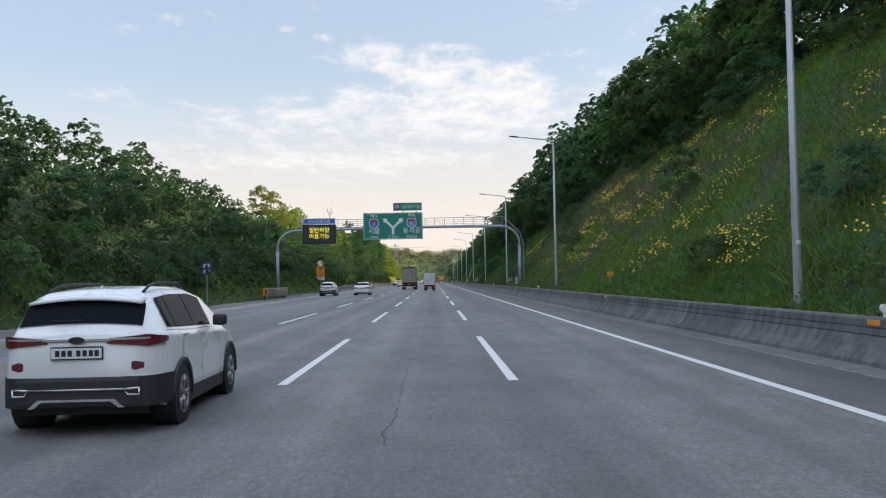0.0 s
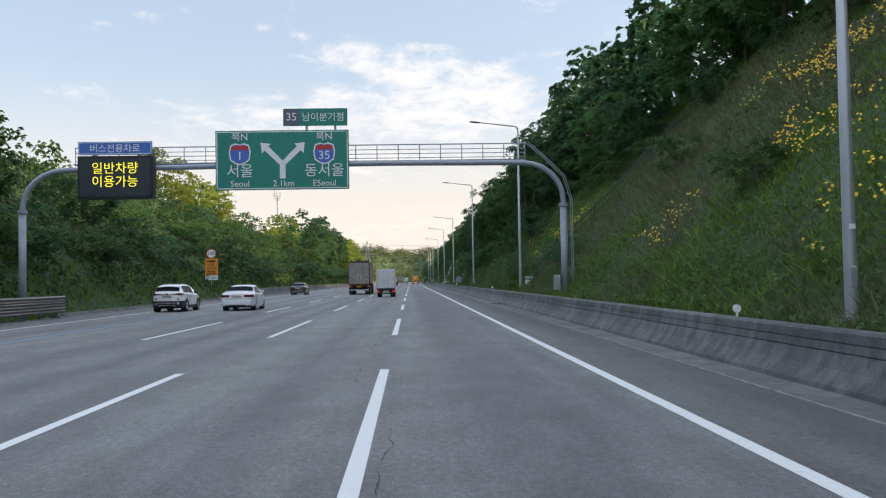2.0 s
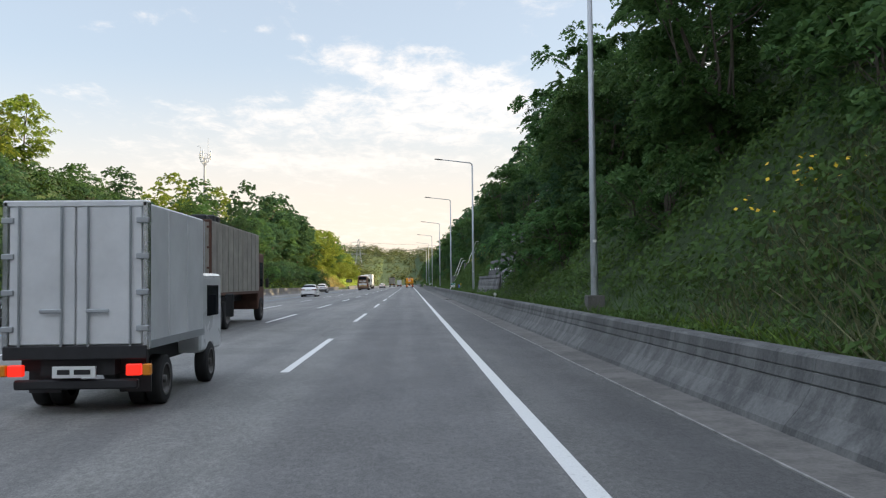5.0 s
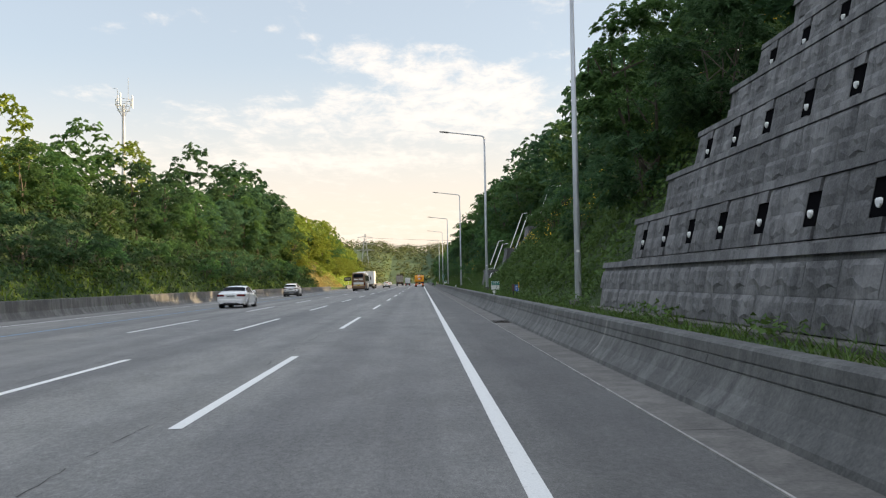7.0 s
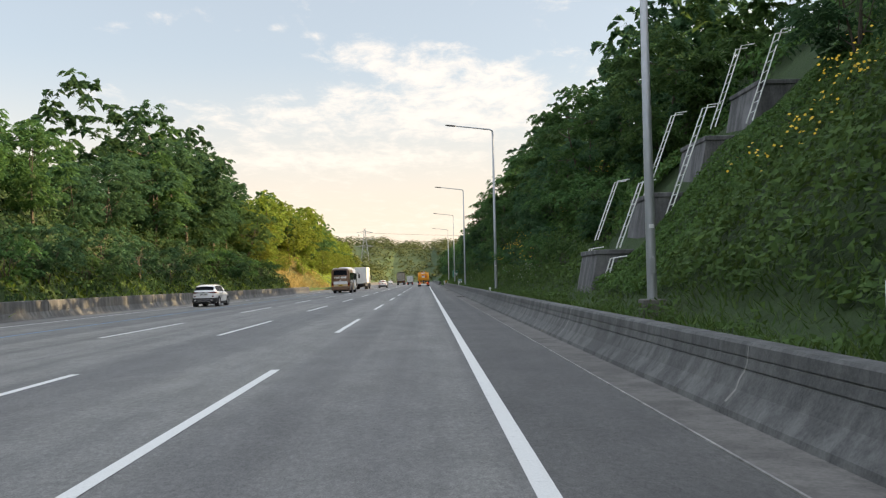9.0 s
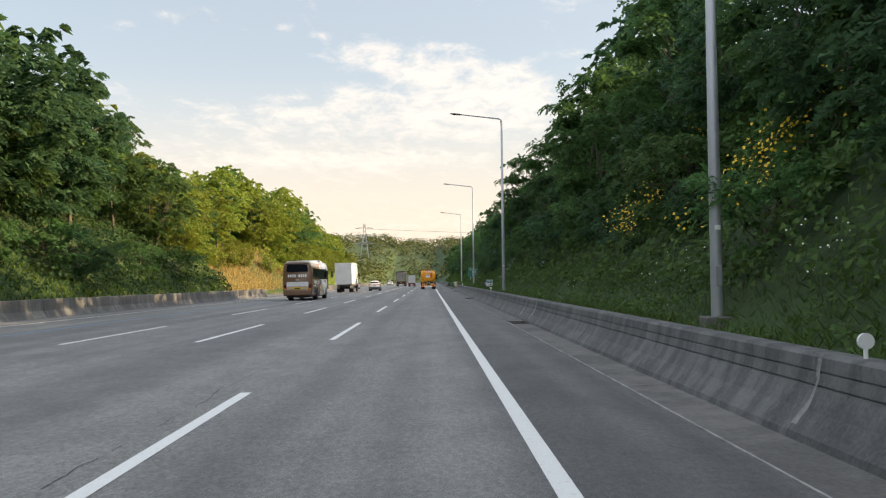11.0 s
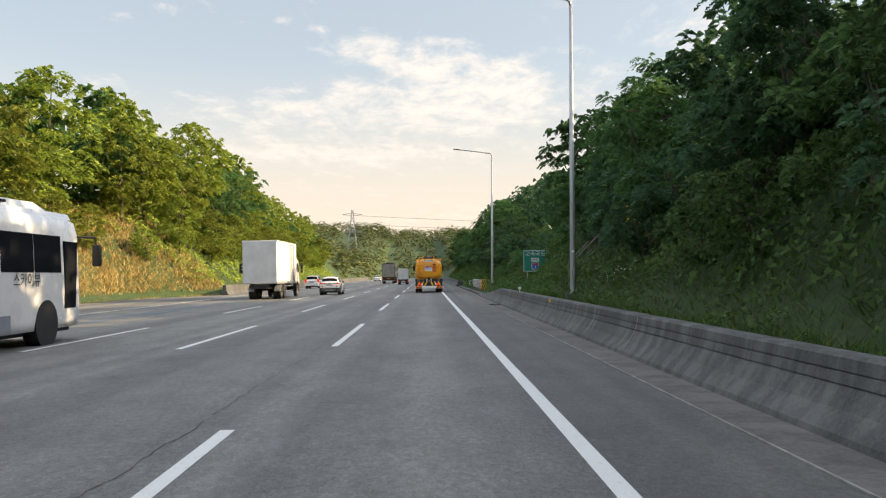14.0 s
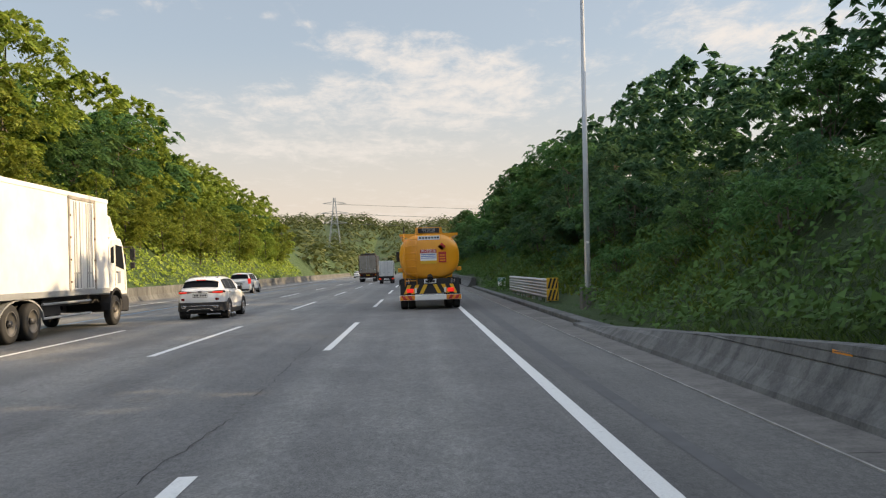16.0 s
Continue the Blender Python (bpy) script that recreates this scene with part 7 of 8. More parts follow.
    for s in (-1, 1):
        for x0, x1, m in ((0.62, 0.80, M_TAIL_LIT), (0.82, 0.92, M_AMBER)) if small else ((0.72, 0.98, M_TAIL), (1.0, 1.14, M_AMBER)):
            part("rear_lamp", boxes((s * x0 if s > 0 else -x1, x1 if s > 0 else -x0, -0.03, 0.06, deck - 0.34, deck - 0.20), bevel=0.012), m, root)
        part("mudflap", boxes((s * (h - 0.3) - 0.2, s * (h - 0.3) + 0.2, 0.52, 0.54, 0.22, deck - 0.2)), M_TRIM, root)
    part("number_plate", boxes((-0.26, 0.26, -0.03, 0.0, deck - 0.36, deck - 0.22)), M_PLATE if small else M_YPLATE, root)
    part("plate_bar", boxes((-0.2, -0.05, -0.034, -0.031, deck - 0.32, deck - 0.26), (0.0, 0.2, -0.034, -0.031, deck - 0.32, deck - 0.26)), M_BLACK, root)
    truck_wheels(root, h - 0.14, (1.0,) if small else (1.3, 2.6), r, 0.2 if small else 0.27, True)
    truck_wheels(root, h - 0.14, (L + 0.7,), r, 0.2 if small else 0.27, False)
    part("cab", boxes((-h + 0.06, h - 0.06, L + 0.12, L + 1.6, 0.5, deck + (0.95 if small else 1.7)), bevel=0.10, seg=3), M_CAR_WHITE if small else M_RUST, root)
    for s in (-1, 1):
        part("cab_window", boxes((s * (h - 0.06) - 0.01, s * (h - 0.06) + 0.01, L + 0.5, L + 1.3, deck + 0.25, deck + (0.75 if small else 1.3)), bevel=0.005), M_GLASS, root)
        part("mirror", boxes((s * (h + 0.1) - 0.07, s * (h + 0.1) + 0.07, L + 1.45, L + 1.52, deck + 0.2, deck + 0.6), bevel=0.02), M_BLACK, root)
    return root


cargo_truck(on_road(-5.45, 86.0), 1.74, 2.9, 1.78, 0.82, M_BOX_WHITE, M_CHASSIS, "small white box truck with double rear doors", 0.33, "box_truck", small=True)
# the same box truck repeated at its later place
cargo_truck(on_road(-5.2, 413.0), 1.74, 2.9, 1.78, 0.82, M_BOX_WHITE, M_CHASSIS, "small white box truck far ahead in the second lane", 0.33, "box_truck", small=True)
cargo_truck(on_road(-9.0, 103.5), 2.44, 9.0, 2.45, 1.22, M_BOX_GREY, M_RUST, "weathered grey cargo truck with rusty brown frame", 0.50, "cargo_truck", clutter=True)
# the same grey cargo truck repeated at its later place
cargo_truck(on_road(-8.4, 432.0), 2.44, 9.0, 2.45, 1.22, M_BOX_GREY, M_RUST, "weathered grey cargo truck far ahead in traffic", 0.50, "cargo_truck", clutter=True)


def tanker(at):
    root = thing("tanker_truck", at, "orange fuel tanker truck with striped rear bumper", "tanker truck")
    L = 7.6
    # tank: a wide barrel with a domed rear head
    bm = bmesh.new()
    rings = []
    for y, k in ((-0.02, 0.55), (0.02, 0.80), (0.09, 0.93), (0.20, 0.985), (0.36, 1.0), (2.5, 1.0), (5.0, 1.0), (L - 0.3, 1.0), (L - 0.05, 0.9), (L, 0.5)):
        ring = []
        for q in range(36):
            a = 2 * math.pi * q / 36
            c, s = math.cos(a), math.sin(a)
            e = 0.72
            ring.append((1.19 * k * math.copysign(abs(c) ** e, c), y, 2.10 + 0.92 * k * math.copysign(abs(s) ** 0.86, s)))
        rings.append(ring)
    loft(bm, rings)
    tank = part("tank", bm, M_TANK, root, smooth=True)
    bm = bmesh.new()
    o = [(-1.16, 3.0), (-1.13, 2.94), (-0.75, 2.78), (0.75, 2.78), (1.13, 2.94), (1.16, 3.0), (0.55, 3.0), (0.51, 3.24), (-0.51, 3.24), (-0.55, 3.0)]
    loft(bm, [[(a, y, b) for a, b in o] for y in (0.16, 0.22)])
    part("top_guard", bm, M_TANK, root, "orange guard plate over the tank")
    for s in (-1, 1):
        part("walkway_rail", boxes((s * 1.12 - 0.03, s * 1.12 + 0.03, 0.2, L - 0.3, 2.90, 3.0)), M_TANK, root)
        part("fender", boxes((s * 1.02 - 0.2, s * 1.02 + 0.2, 0.15, 4.2, 1.12, 1.20), (s * 1.2 - 0.02, s * 1.2 + 0.02, 0.15, 4.2, 0.95, 1.2), bevel=0.015), M_CHASSIS, root)
        part("side_tray", boxes((s * 1.16 - 0.1, s * 1.16 + 0.1, 0.4, L - 0.6, 1.50, 1.66), bevel=0.02), M_TANK, root)
    part("name_box", boxes((-0.42, 0.42, 0.10, 0.17, 3.02, 3.21), bevel=0.01), M_CHASSIS, root, "dark name box with pale letters")
    lettering("name_letters", "위험물", 0.15, M_PALE_STEEL, root, (0, 0.095, 3.115))
    part("company_plate", boxes((-0.44, 0.42, -0.005, 0.02, 2.74, 2.90)), M_WHITE, root, "white plate with unreadable lettering")
    for x in (-0.38, -0.26, -0.14, -0.02, 0.10, 0.22, 0.32):
        part("company_bar", boxes((x, x + 0.07, -0.012, -0.006, 2.79, 2.86)), M_BLACK, root)
    part("notice_plate", boxes((-0.36, 0.28, -0.05, -0.02, 1.92, 2.30)), M_WHITE, root, "white safety notice plate")
    part("notice_heading", boxes((-0.36, 0.28, -0.058, -0.051, 2.22, 2.36)), M_RED, root)
    lettering("notice_lettering", "화기엄금", 0.12, M_WHITE, root, (-0.04, -0.062, 2.29))
    for z in (2.15, 2.08, 2.01):
        part("notice_line", boxes((-0.32, 0.24, -0.056, -0.051, z, z + 0.025)), M_BLUE_SIGN, root)
    part("notice_foot", boxes((-0.36, 0.28, -0.056, -0.05, 1.80, 1.92)), M_YELLOW, root)
    part("red_panel", boxes((0.36, 0.66, -0.04, -0.01, 1.84, 2.26)), M_RED, root)
    for z in (1.90, 2.00, 2.10):
        part("panel_bar", boxes((0.40, 0.62, -0.046, -0.041, z, z + 0.05)), M_ORANGE, root)
    bm = bmesh.new()
    o = [(0.50, 2.30), (0.66, 2.46), (0.50, 2.62), (0.34, 2.46)]
    loft(bm, [[(a, -0.02, b) for a, b in o], [(a, 0.0, b) for a, b in o]])
    part("hazard_diamond", bm, M_RED, root, "red hazard diamond")
    bm = bmesh.new()
    for x in (-0.98, -0.52):
        tube(bm, [(x, -0.08, 0.95), (x, -0.08, 2.75), (x, 0.15, 3.0)], 0.02, 6)
    for k in range(7):
        z = 1.15 + 0.27 * k
        tube(bm, [(-0.98, -0.08, z), (-0.52, -0.08, z)], 0.016, 6)
    part("ladder", bm, M_TANK, root, smooth=True)
    bm = bmesh.new()
    tube(bm, [(-0.98, 0.2, 2.9), (-0.98, 0.2, 3.28)], 0.03, 6)
    part("vent_pipe", bm, M_BLACK, root)
    bm = bmesh.new()
    box(bm, -0.2, 0.2, -0.02, 0.2, 1.02, 1.18, bevel=0.03)
    tube(bm, [(0, -0.1, 1.2), (0, 0.1, 1.32)], 0.11, 10)
    part("valve_box", bm, M_BLACK, root)
    # rear frame with chevrons
    part("chassis", boxes((-0.5, 0.5, 0.1, L + 2.0, 0.85, 1.12), (-1.15, 1.15, 0.05, 0.12, 0.62, 1.22)), M_CHASSIS, root)
    part("chevron_board", boxes((-1.05, 1.05, 0.02, 0.05, 0.62, 1.00)), M_BLACK, root)
    for s in (-1, 1):
        for x in (0.10, 0.42, 0.74):
            bm = bmesh.new()
            o = [(s * x, 0.99), (s * (x + 0.15), 0.99), (s * (x + 0.34), 0.63), (s * (x + 0.19), 0.63)]
            o = [(max(-1.05, min(1.05, a)), b) for a, b in o]
            loft(bm, [[(a, 0.008, b) for a, b in o], [(a, 0.016, b) for a, b in o]])
            part("chevron", bm, M_YELLOW, root)
        part("brake_lamp", boxes((s * 0.80 - 0.13, s * 0.80 + 0.13, -0.03, 0.03, 0.68, 0.84), bevel=0.02), M_TAIL_LIT, root, "glowing red brake light")
        part("side_lamp", boxes((s * 0.58 - 0.04, s * 0.58 + 0.04, -0.025, 0.03, 0.66, 0.86), bevel=0.012), M_WHITE, root)
        bm = bmesh.new()
        tube(bm, [(s * 0.85, 0.05, 1.05), (s * 0.85, -0.02, 1.2)], 0.05, 8)
        tube(bm, [(s * 0.95, 0.05, 1.05), (s * 0.95, -0.02, 1.16)], 0.035, 8)
        part("work_lamp", bm, M_CHROME, root)
    part("number_plate", boxes((-0.24, 0.24, -0.02, 0.0, 1.03, 1.20)), M_PLATE, root)
    part("plate_bar", boxes((-0.19, -0.06, -0.024, -0.021, 1.08, 1.15), (-0.02, 0.19, -0.024, -0.021, 1.08, 1.15)), M_BLACK, root)
    part("bumper", boxes((-1.22, 1.22, -0.04, 0.06, 0.38, 0.58), bevel=0.015), M_WHITE, root, "white bumper bar with orange red stripes")
    for s in (-1, 1):
        part("bumper_panel", boxes((0.62 * s if s > 0 else -1.20, 1.20 if s > 0 else -0.62, -0.048, -0.041, 0.39, 0.57)), M_ORANGE, root)
        for x in (0.68, 0.92):
            bm = bmesh.new()
            o = [(s * x, 0.40), (s * (x + 0.13), 0.40), (s * (x + 0.24), 0.56), (s * (x + 0.11), 0.56)]
            loft(bm, [[(a, -0.056, b) for a, b in o], [(a, -0.049, b) for a, b in o]])
            part("bumper_stripe", bm, M_RED, root)
    truck_wheels(root, 1.06, (1.3, 2.6), 0.50, 0.28, True)
    truck_wheels(root, 1.06, (L + 0.5,), 0.50, 0.28, False)
    part("cab", boxes((-1.2, 1.2, L + 0.1, L + 2.1, 0.5, 2.9), bevel=0.12, seg=3), M_TANK, root)
    for s in (-1, 1):
        bm = bmesh.new()
        tube(bm, [(s * 1.2, L + 1.9, 2.4), (s * 1.42, L + 1.95, 2.4)], 0.02, 6)
        box(bm, s * 1.42 - 0.1, s * 1.42 + 0.1, L + 1.9, L + 2.0, 2.0, 2.5, bevel=0.03)
        part("mirror", bm, M_BLACK, root)
    return root


tanker(on_road(-1.18, 346.9))


def bus(at):
    root = thing("coach_bus", at, "brown and white coach bus with dark windows", "bus")
    L, h = 11.6, 1.24

    def ring(y, w, z0, z1):
        r = 0.16
        pts = [(w - 0.04, z0), (w, z0 + 0.25), (w + 0.01, 1.3), (w, 1.75), (w - 0.05, z1 - 0.45), (w - 0.14, z1 - 0.14), (w - 0.34, z1 - 0.02), (0.4, z1 + 0.03)]
        return [(x, y, z) for x, z in pts] + [(-x, y, z) for x, z in pts[::-1]]
    bm = bmesh.new()
    split_y = 5.4
    rows = ((0.0, 1.17, 0.52, 3.20), (0.05, 1.215, 0.46, 3.27), (0.16, 1.235, 0.42, 3.29), (0.45, 1.24, 0.38, 3.30), (split_y, 1.24, 0.36, 3.32))
    loft(bm, [ring(*r) for r in rows], True, True)
    part("rear_body", bm, M_BUS_BROWN, root, "brown rear half of the body", smooth=True)
    bm = bmesh.new()
    rows = ((split_y + 0.004, 1.24, 0.36, 3.32), (L - 0.7, 1.24, 0.36, 3.32), (L - 0.3, 1.22, 0.38, 3.26), (L - 0.08, 1.14, 0.42, 3.1), (L, 1.02, 0.5, 2.9))
    loft(bm, [ring(*r) for r in rows], True, True)
    part("front_body", bm, M_CAR_WHITE, root, "white front half of the body", smooth=True)
    bm = bmesh.new()
    loft(bm, [[(-1.05, y, 3.20), (-0.95, y, 3.36), (0.95, y, 3.36), (1.05, y, 3.20)] for y in (0.5, 1.2, L - 0.8, L - 0.4)])
    part("roof", bm, M_CAR_WHITE, root, "white roof panel")
    bm = bmesh.new()
    loft(bm, [[(-0.85, y, 3.30), (-0.78, y, z), (0.78, y, z), (0.85, y, 3.30)] for y, z in ((6.2, 3.37), (6.7, 3.54), (9.6, 3.56), (10.3, 3.40))])
    part("roof_unit", bm, M_CAR_WHITE, root, "white air conditioner on the roof")
    part("roof_hatch", boxes((-0.4, 0.4, 2.6, 3.3, 3.34, 3.44), bevel=0.03), M_CAR_WHITE, root)
    part("roof_vent", boxes(*[(0.5, 0.86, 6.9 + 0.14 * k, 6.98 + 0.14 * k, 3.44, 3.50) for k in range(9)]), M_BLACK, root)
    for s in (-1, 1):
        x = s * (h - 0.018)
        cuts = (0.75, 2.3, 3.9, 5.5, 7.1, 8.7, 10.2)
        for a, b in zip(cuts, cuts[1:]):
            bm = bmesh.new()
            o = [(a + 0.02, 1.78), (b - 0.02, 1.78), (b - 0.02, 2.72), (a + 0.02, 2.72)]
            loft(bm, [[(s * (1.246 - 0.035 * (z - 1.75)), y, z) for y, z in o], [(s * (1.22 - 0.035 * (z - 1.75)), y, z) for y, z in o]])
            part("side_window", bm, M_GLASS, root)
        bm = bmesh.new()
        loft(bm, [[(s * (1.262 - 0.035 * (z - 1.75)), y, z) for y, z in ((0.80, 2.02), (2.0, 2.02), (2.0, 2.06), (0.80, 2.06))], [(s * (1.25 - 0.035 * (z - 1.75)), y, z) for y, z in ((0.80, 2.02), (2.0, 2.02), (2.0, 2.06), (0.80, 2.06))]])
        part("window_bar", bm, M_CHROME, root)
        bm = bmesh.new()
        o = [(10.35, 0.85), (11.05, 0.85), (11.15, 2.6), (10.35, 2.6)]
        loft(bm, [[(s * 1.252, y, z) for y, z in o], [(s * 1.20, y, z) for y, z in o]])
        part("door" if s > 0 else "driver_window", bm, M_GLASS, root)
        part("luggage_panel", boxes((s * 1.258 - 0.01, s * 1.258 + 0.01, 4.75, 6.55, 0.42, 1.28), bevel=0.006), M_BUS_CREAM, root, "cream luggage flap")
        for y in (5.2, 6.2):
            part("flap_handle", boxes((s * 1.27 - 0.01, s * 1.27 + 0.01, y - 0.06, y + 0.06, 0.78, 0.92)), M_BLACK, root)
        for k in range(4):
            part("picture_panel", boxes((s * 1.256 - 0.008, s * 1.256 + 0.008, 5.15 + 0.24 * k, 5.36 + 0.24 * k, 1.30, 1.72)), M_BUS_SLATE, root)
        part("picture_panel", boxes((s * 1.256 - 0.008, s * 1.256 + 0.008, 6.6, 7.5, 0.42, 0.8)), M_BUS_SLATE, root)
        for k in range(8):
            part("grille_slat", boxes((s * 1.255 - 0.01, s * 1.255 + 0.01, 1.55, 2.05, 0.62 + 0.075 * k, 0.66 + 0.075 * k)), M_BLACK, root)
        part("intake", boxes((s * 1.255 - 0.01, s * 1.255 + 0.01, 0.40, 0.72, 1.30, 1.62), bevel=0.01), M_BLACK, root)
        for y in (3.1, 9.35):
            bm = bmesh.new()
            tube(bm, [(s * 0.9, y, 0.5), (s * 1.254, y, 0.5)], 0.60, 24)
            part("wheel_well", bm, M_BLACK, root)
            wheel(root, s * 1.09, y, 0.5, 0.29, s, M_BOX_GREY, 0)
        bm = bmesh.new()
        tube(bm, [(s * 1.15, L - 0.25, 2.75), (s * 1.5, L + 0.1, 2.75), (s * 1.55, L + 0.15, 2.45)], 0.03, 6)
        box(bm, s * 1.55 - 0.12, s * 1.55 + 0.12, L + 0.08, L + 0.2, 1.95, 2.55, bevel=0.03)
        part("mirror", bm, M_BLACK, root)
        part("tail_lamp", boxes((s * 1.06 - 0.10, s * 1.06 + 0.13, -0.015, 0.12, 0.92, 1.38), bevel=0.02), M_TAIL, root, "tall red tail lamp")
        part("turn_lamp", boxes((s * 1.06 - 0.08, s * 1.06 + 0.10, -0.022, 0.0, 0.92, 1.05), bevel=0.01), M_AMBER, root)
    # words on the right flank
    for words, hgt, y, z in (("12월", 0.26, 1.15, 1.55), ("OPEN", 0.26, 2.0, 1.55)):
        ob = lettering("advert_lettering", words, hgt, M_WHITE, root, (0, 0, 0))
        ob.data.transform(pose(1.266, y + 0.25, z, 0, 0, 90))
    ob = lettering("advert_lettering", "스카이뷰", 0.28, M_BLACK, root, (0, 0, 0))
    ob.data.transform(pose(1.266, 8.3, 1.58, 0, 0, 90))
    part("small_print", boxes((1.258, 1.268, 3.2, 4.4, 1.60, 1.65), (1.258, 1.268, 3.2, 4.6, 1.50, 1.55), (1.258, 1.268, 3.2, 4.3, 1.40, 1.45), (1.258, 1.268, 1.0, 2.0, 1.18, 1.26)), M_WHITE, root)
    # tail
    bm = bmesh.new()
    o = [(-0.92, 2.42), (0.92, 2.42), (0.86, 2.98), (0.6, 3.04), (-0.6, 3.04), (-0.86, 2.98)]
    loft(bm, [[(a, -0.02, b) for a, b in o], [(a, 0.05, b) for a, b in o]])
    part("rear_window", bm, M_GLASS, root)
    part("number_bars", boxes(*[(x, x + 0.13, -0.012, 0.01, 1.98, 2.22) for x in (-0.80, -0.62, -0.44, -0.26)], *[(x, x + 0.13, -0.012, 0.01, 1.98, 2.22) for x in (0.10, 0.28, 0.46, 0.64)], (-0.06, 0.04, -0.012, 0.01, 2.08, 2.12)), M_WHITE, root, "large white bars in place of a number")
    ring2 = [(0.15 * math.cos(t), 1.74 + 0.08 * math.sin(t)) for t in np.linspace(0, 2 * math.pi, 17)[:-1]]
    bm = bmesh.new()
    loft(bm, [[(a, -0.025, b) for a, b in ring2], [(a, 0.0, b) for a, b in ring2]])
    part("badge", bm, M_CHROME, root, "plain silver oval badge")
    part("engine_panel", boxes((-0.92, 0.92, -0.02, 0.03, 1.20, 1.58), bevel=0.015), M_CAR_WHITE, root, "white engine panel")
    part("cream_strip", boxes((-0.92, 0.92, -0.02, 0.03, 0.92, 1.18), bevel=0.015), M_BUS_CREAM, root, "cream lower panel")
    part("number_plate", boxes((-0.28, 0.28, -0.04, -0.02, 0.94, 1.15)), M_YPLATE, root)
    part("plate_bar", boxes((-0.22, 0.22, -0.045, -0.041, 1.0, 1.08)), M_BLACK, root)
    part("bumper", boxes((-1.12, 1.12, -0.06, 0.2, 0.46, 0.88), bevel=0.06, seg=2), M_BUS_BROWN, root)
    part("spoiler", boxes((-0.95, 0.95, -0.04, 0.15, 3.06, 3.14), bevel=0.02), M_BLACK, root)
    part("underside", boxes((-1.0, 1.0, 0.3, L - 0.4, 0.25, 0.5)), M_CHASSIS, root)
    return root


coach = bus(on_road(-12.45, 283.0))
coach.scale = (1.03, 1.07, 1.03)


def big_truck(at):
    """A tall white refrigerated lorry with side doors and a cab."""
    root = thing("refrigerated_truck", at, "tall white refrigerated truck with side doors", "truck")
    h, L, deck, H = 1.24, 9.4, 1.18, 3.12
    part("cargo_box", boxes((-h, h, 0, L, deck, deck + H), bevel=0.03), M_BOX_WHITE, root)
    for s in (-1, 1):
        part("box_rail", boxes((s * h - 0.02, s * h + 0.02, 0, L, deck - 0.04, deck + 0.14), bevel=0.01), M_GALV, root)
        part("box_rail", boxes((s * h - 0.02, s * h + 0.02, 0, L, deck + H - 0.12, deck + H + 0.02), bevel=0.01), M_BOX_WHITE, root)
        part("door_frame", boxes((s * h - 0.03, s * h + 0.03, 6.0, 6.1, deck + 0.1, deck + H - 0.1), (s * h - 0.03, s * h + 0.03, 8.1, 8.2, deck + 0.1, deck + H - 0.1), (s * h - 0.03, s * h + 0.03, 6.0, 8.2, deck + H - 0.2, deck + H - 0.1)), M_BOX_GREY, root)
        for a in (6.14, 7.12):
            door = part("side_door", boxes((s * h - 0.02, s * h + 0.022, a, a + 0.94, deck + 0.14, deck + H - 0.22), bevel=0.01), M_BOX_WHITE, root)
            for y in (a + 0.25, a + 0.42, a + 0.7):
                bm = bmesh.new()
                tube(bm, [(s * (h + 0.04), y, deck + 0.18), (s * (h + 0.04), y, deck + H - 0.26)], 0.018, 6)
                part("lock_rod", bm, M_GALV, door)
            part("door_lever", boxes((s * (h + 0.05) - 0.012, s * (h + 0.05) + 0.012, a + 0.2, a + 0.6, deck + 0.62, deck + 0.67)), M_GALV, door)
        for y in (6.12, 8.08):
            for k in range(4):
                z = deck + 0.35 + 0.68 * k
                part("hinge", boxes((s * h - 0.02, s * (h) + 0.04, y - 0.05, y + 0.05, z, z + 0.06) if s > 0 else (-h - 0.04, -h + 0.02, y - 0.05, y + 0.05, z, z + 0.06)), M_RUST, root)
        for z in (0.55, 0.95):
            bm = bmesh.new()
            tube(bm, [(s * 1.15, 4.3, z), (s * 1.15, 7.9, z)], 0.04, 6)
            part("side_guard", bm, M_GALV, root)
        bm = bmesh.new()
        rings = []
        for a2 in np.linspace(0.1, math.pi - 0.1, 11):
            rings.append([(s * 1.2, 2.95 + 1.35 * math.cos(a2), 0.55 + 0.62 * math.sin(a2)), (s * 0.75, 2.95 + 1.35 * math.cos(a2), 0.55 + 0.62 * math.sin(a2)), (s * 0.75, 2.95 + 1.32 * math.cos(a2), 0.52 + 0.60 * math.sin(a2)), (s * 1.2, 2.95 + 1.32 * math.cos(a2), 0.52 + 0.60 * math.sin(a2))])
        loft(bm, rings)
        part("mudguard", bm, M_GALV, root)
    part("chassis", boxes((-0.5, 0.5, 0.1, L + 2.0, 0.80, 1.12), (-1.0, 1.0, 4.6, 5.9, 0.6, 1.05)), M_CHASSIS, root)
    truck_wheels(root, 1.06, (2.3, 3.6), 0.52, 0.28, True)
    truck_wheels(root, 1.06, (L + 0.75,), 0.52, 0.28, False)
    bm = bmesh.new()
    prof = [(L + 0.14, 1.02), (L + 0.14, 2.62), (L + 0.30, 2.80), (L + 0.62, 2.86), (L + 1.42, 2.84), (L + 1.58, 2.72), (L + 1.90, 1.92), (L + 1.97, 1.30), (L + 1.95, 1.0), (L + 1.36, 1.0), (L + 1.30, 1.12), (L + 0.2, 1.12)]
    rings = []
    for x, q in ((-1.2, 0.06), (-1.15, 0.0), (1.15, 0.0), (1.2, 0.06)):
        rings.append([(x, a - q * (a > L + 1), b - q * (b > 2.6)) for a, b in prof])
    loft(bm, rings)
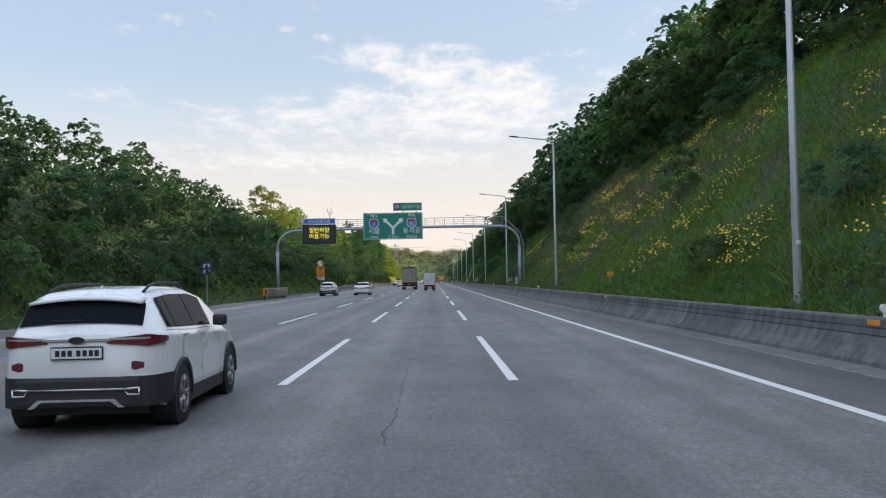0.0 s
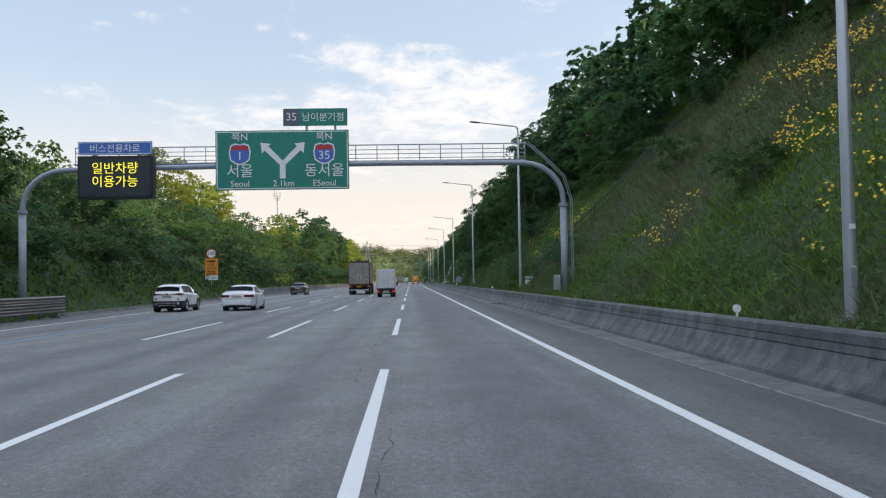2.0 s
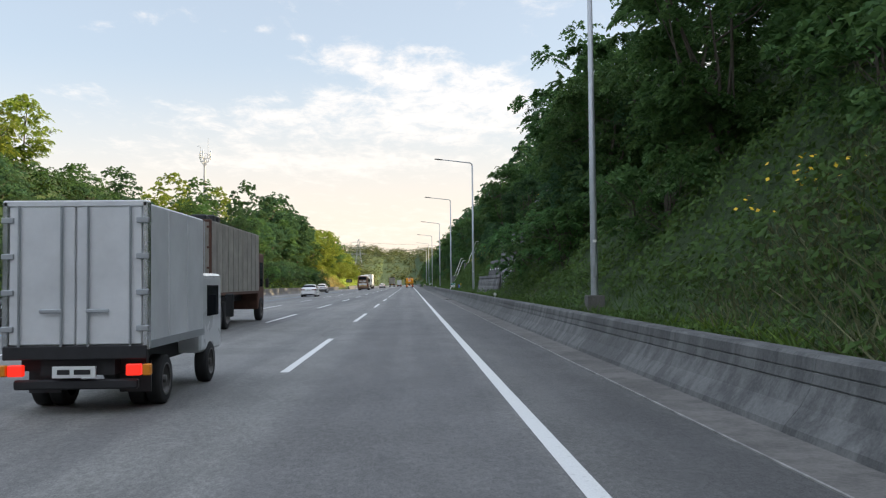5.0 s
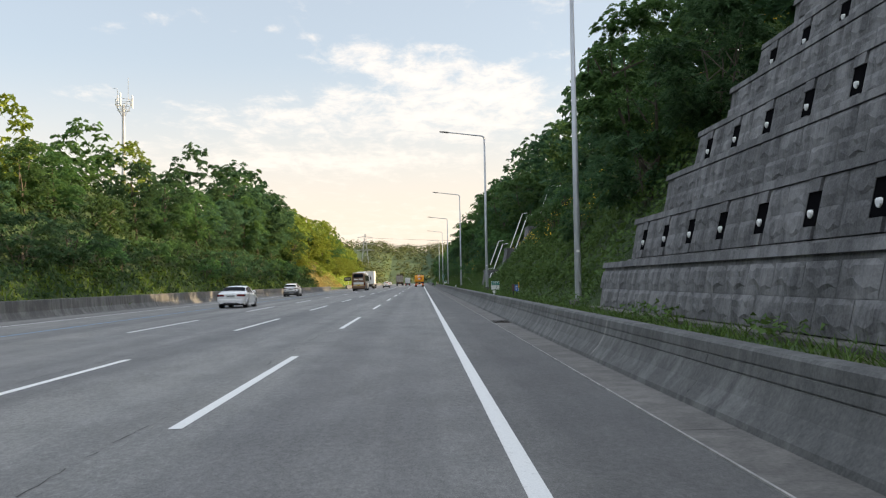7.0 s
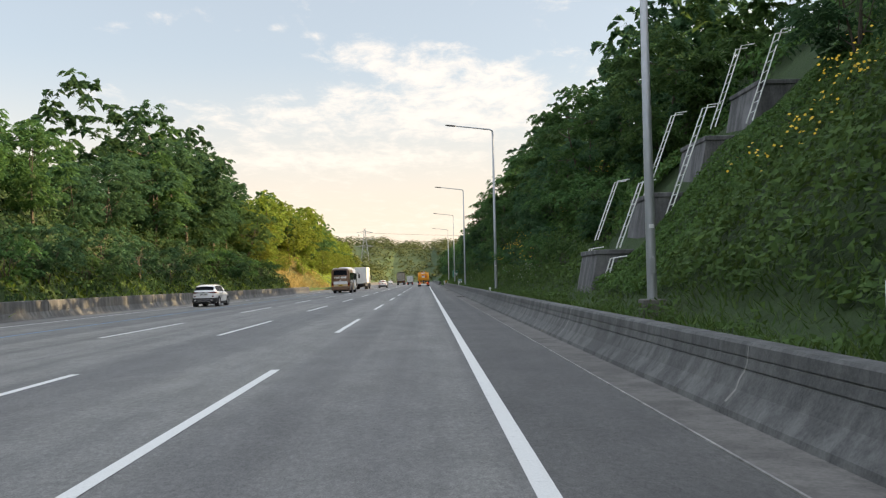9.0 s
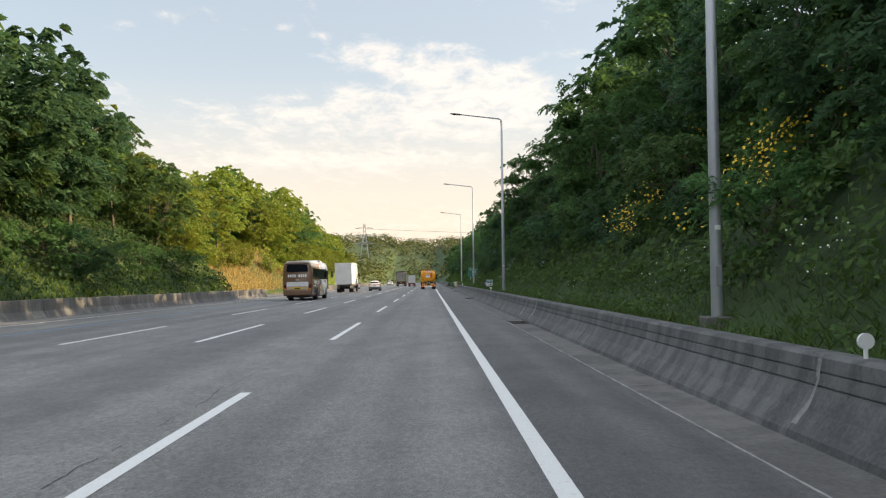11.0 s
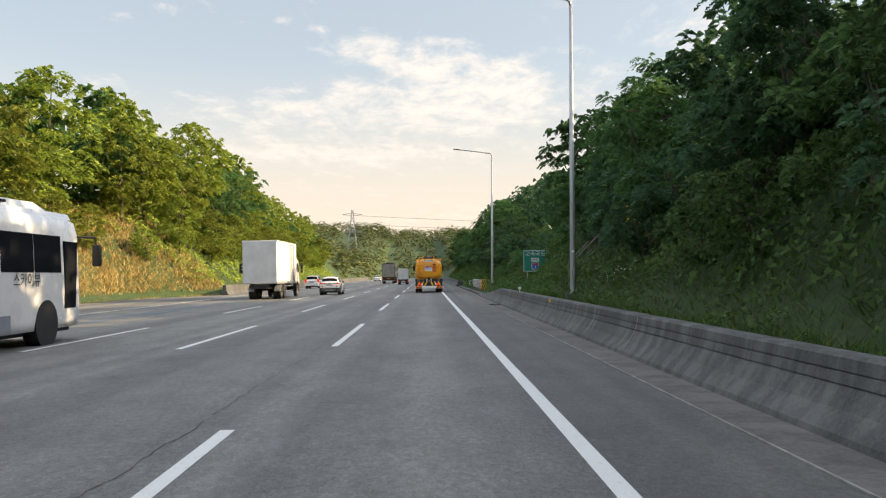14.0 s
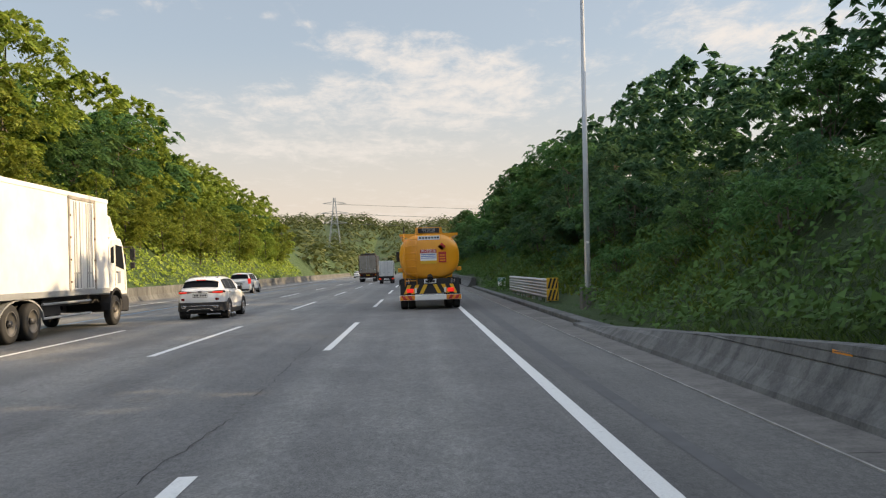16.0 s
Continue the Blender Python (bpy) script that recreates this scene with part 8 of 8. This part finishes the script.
    cab = part("cab", bm, M_CAR_WHITE, root)
    cab.scale = (1, 1, 1.07)
    bm = bmesh.new()
    o = [(L + 1.60, 2.68), (L + 1.905, 1.93)]
    loft(bm, [[(x, a + 0.012, b) for a, b in o] + [(x, a - 0.01, b) for a, b in o[::-1]] for x in (-1.1, 1.1)])
    part("windscreen", bm, M_GLASS, cab)
    bm = bmesh.new()
    prof = [(L + 0.25, 2.84), (L + 0.28, 3.45), (L + 0.50, 3.66), (L + 0.68, 3.62), (L + 1.00, 3.22), (L + 1.36, 2.84)]
    loft(bm, [[(x, a, b - (0.06 if abs(x) > 1 else 0) * (b > 3)) for a, b in prof] for x in (-1.08, -0.98, 0.98, 1.08)])
    part("wind_deflector", bm, M_CAR_WHITE, root).location.z = 0.22
    part("cooling_unit", boxes((-0.9, 0.9, L, L + 0.2, deck + 1.4, deck + H + 0.02), bevel=0.03), M_CHASSIS, root)
    for s in (-1, 1):
        for o in ([(L + 0.80, 1.92), (L + 1.66, 1.80), (L + 1.44, 2.58), (L + 0.80, 2.62)], [(L + 0.30, 2.02), (L + 0.62, 2.02), (L + 0.62, 2.58), (L + 0.30, 2.50)]):
            bm = bmesh.new()
            loft(bm, [[(s * 1.207, a, b) for a, b in o], [(s * 1.19, a, b) for a, b in o]])
            part("cab_window", bm, M_GLASS, cab)
        for a in (L + 0.72, L + 1.74):
            part("door_gap", boxes((s * 1.2 - 0.004, s * 1.2 + 0.004, a, a + 0.018, 1.12, 2.62 if a < L + 1 else 1.8)), M_BLACK, cab)
        part("door_handle", boxes((s * 1.21 - 0.012, s * 1.21 + 0.012, L + 0.80, L + 0.98, 1.70, 1.75), bevel=0.006), M_BLACK, cab)
        bm = bmesh.new()
        rings = []
        for a2 in np.linspace(0.0, math.pi, 11):
            rings.append([(s * (1.2 + d), L + 0.75 + (0.62 + e) * math.cos(a2), 0.52 + (0.62 + e) * math.sin(a2)) for d, e in ((-0.3, 0), (0.03, 0), (0.03, 0.08), (-0.3, 0.08))])
        loft(bm, rings)
        part("wheel_arch", bm, M_CHASSIS, cab)
        bm = bmesh.new()
        tube(bm, [(s * 1.18, L + 1.55, 2.55), (s * 1.42, L + 1.95, 2.58), (s * 1.42, L + 1.95, 1.85), (s * 1.18, L + 1.85, 1.75)], 0.02, 6)
        box(bm, s * 1.42 - 0.10, s * 1.42 + 0.10, L + 1.91, L + 1.99, 2.12, 2.52, bevel=0.03)
        box(bm, s * 1.42 - 0.09, s * 1.42 + 0.09, L + 1.91, L + 1.99, 1.84, 2.05, bevel=0.03)
        part("mirror", bm, M_BLACK, cab)
        part("step", boxes((s * 1.1 - 0.12, s * 1.1 + 0.12, L + 1.25, L + 1.95, 0.42, 0.95), bevel=0.04), M_CHASSIS, cab)
        part("cab_stripe", boxes((s * 1.206 - 0.006, s * 1.206 + 0.006, L + 0.95, L + 1.25, 1.35, 1.75)), M_BUS_SLATE, cab, "dark slanted stripe")
    part("bumper", boxes((-1.2, 1.2, L + 1.95, L + 2.12, 0.42, 0.95), bevel=0.05), M_CHASSIS, root)
    return root


big_truck(on_road(-13.45, 333.4))
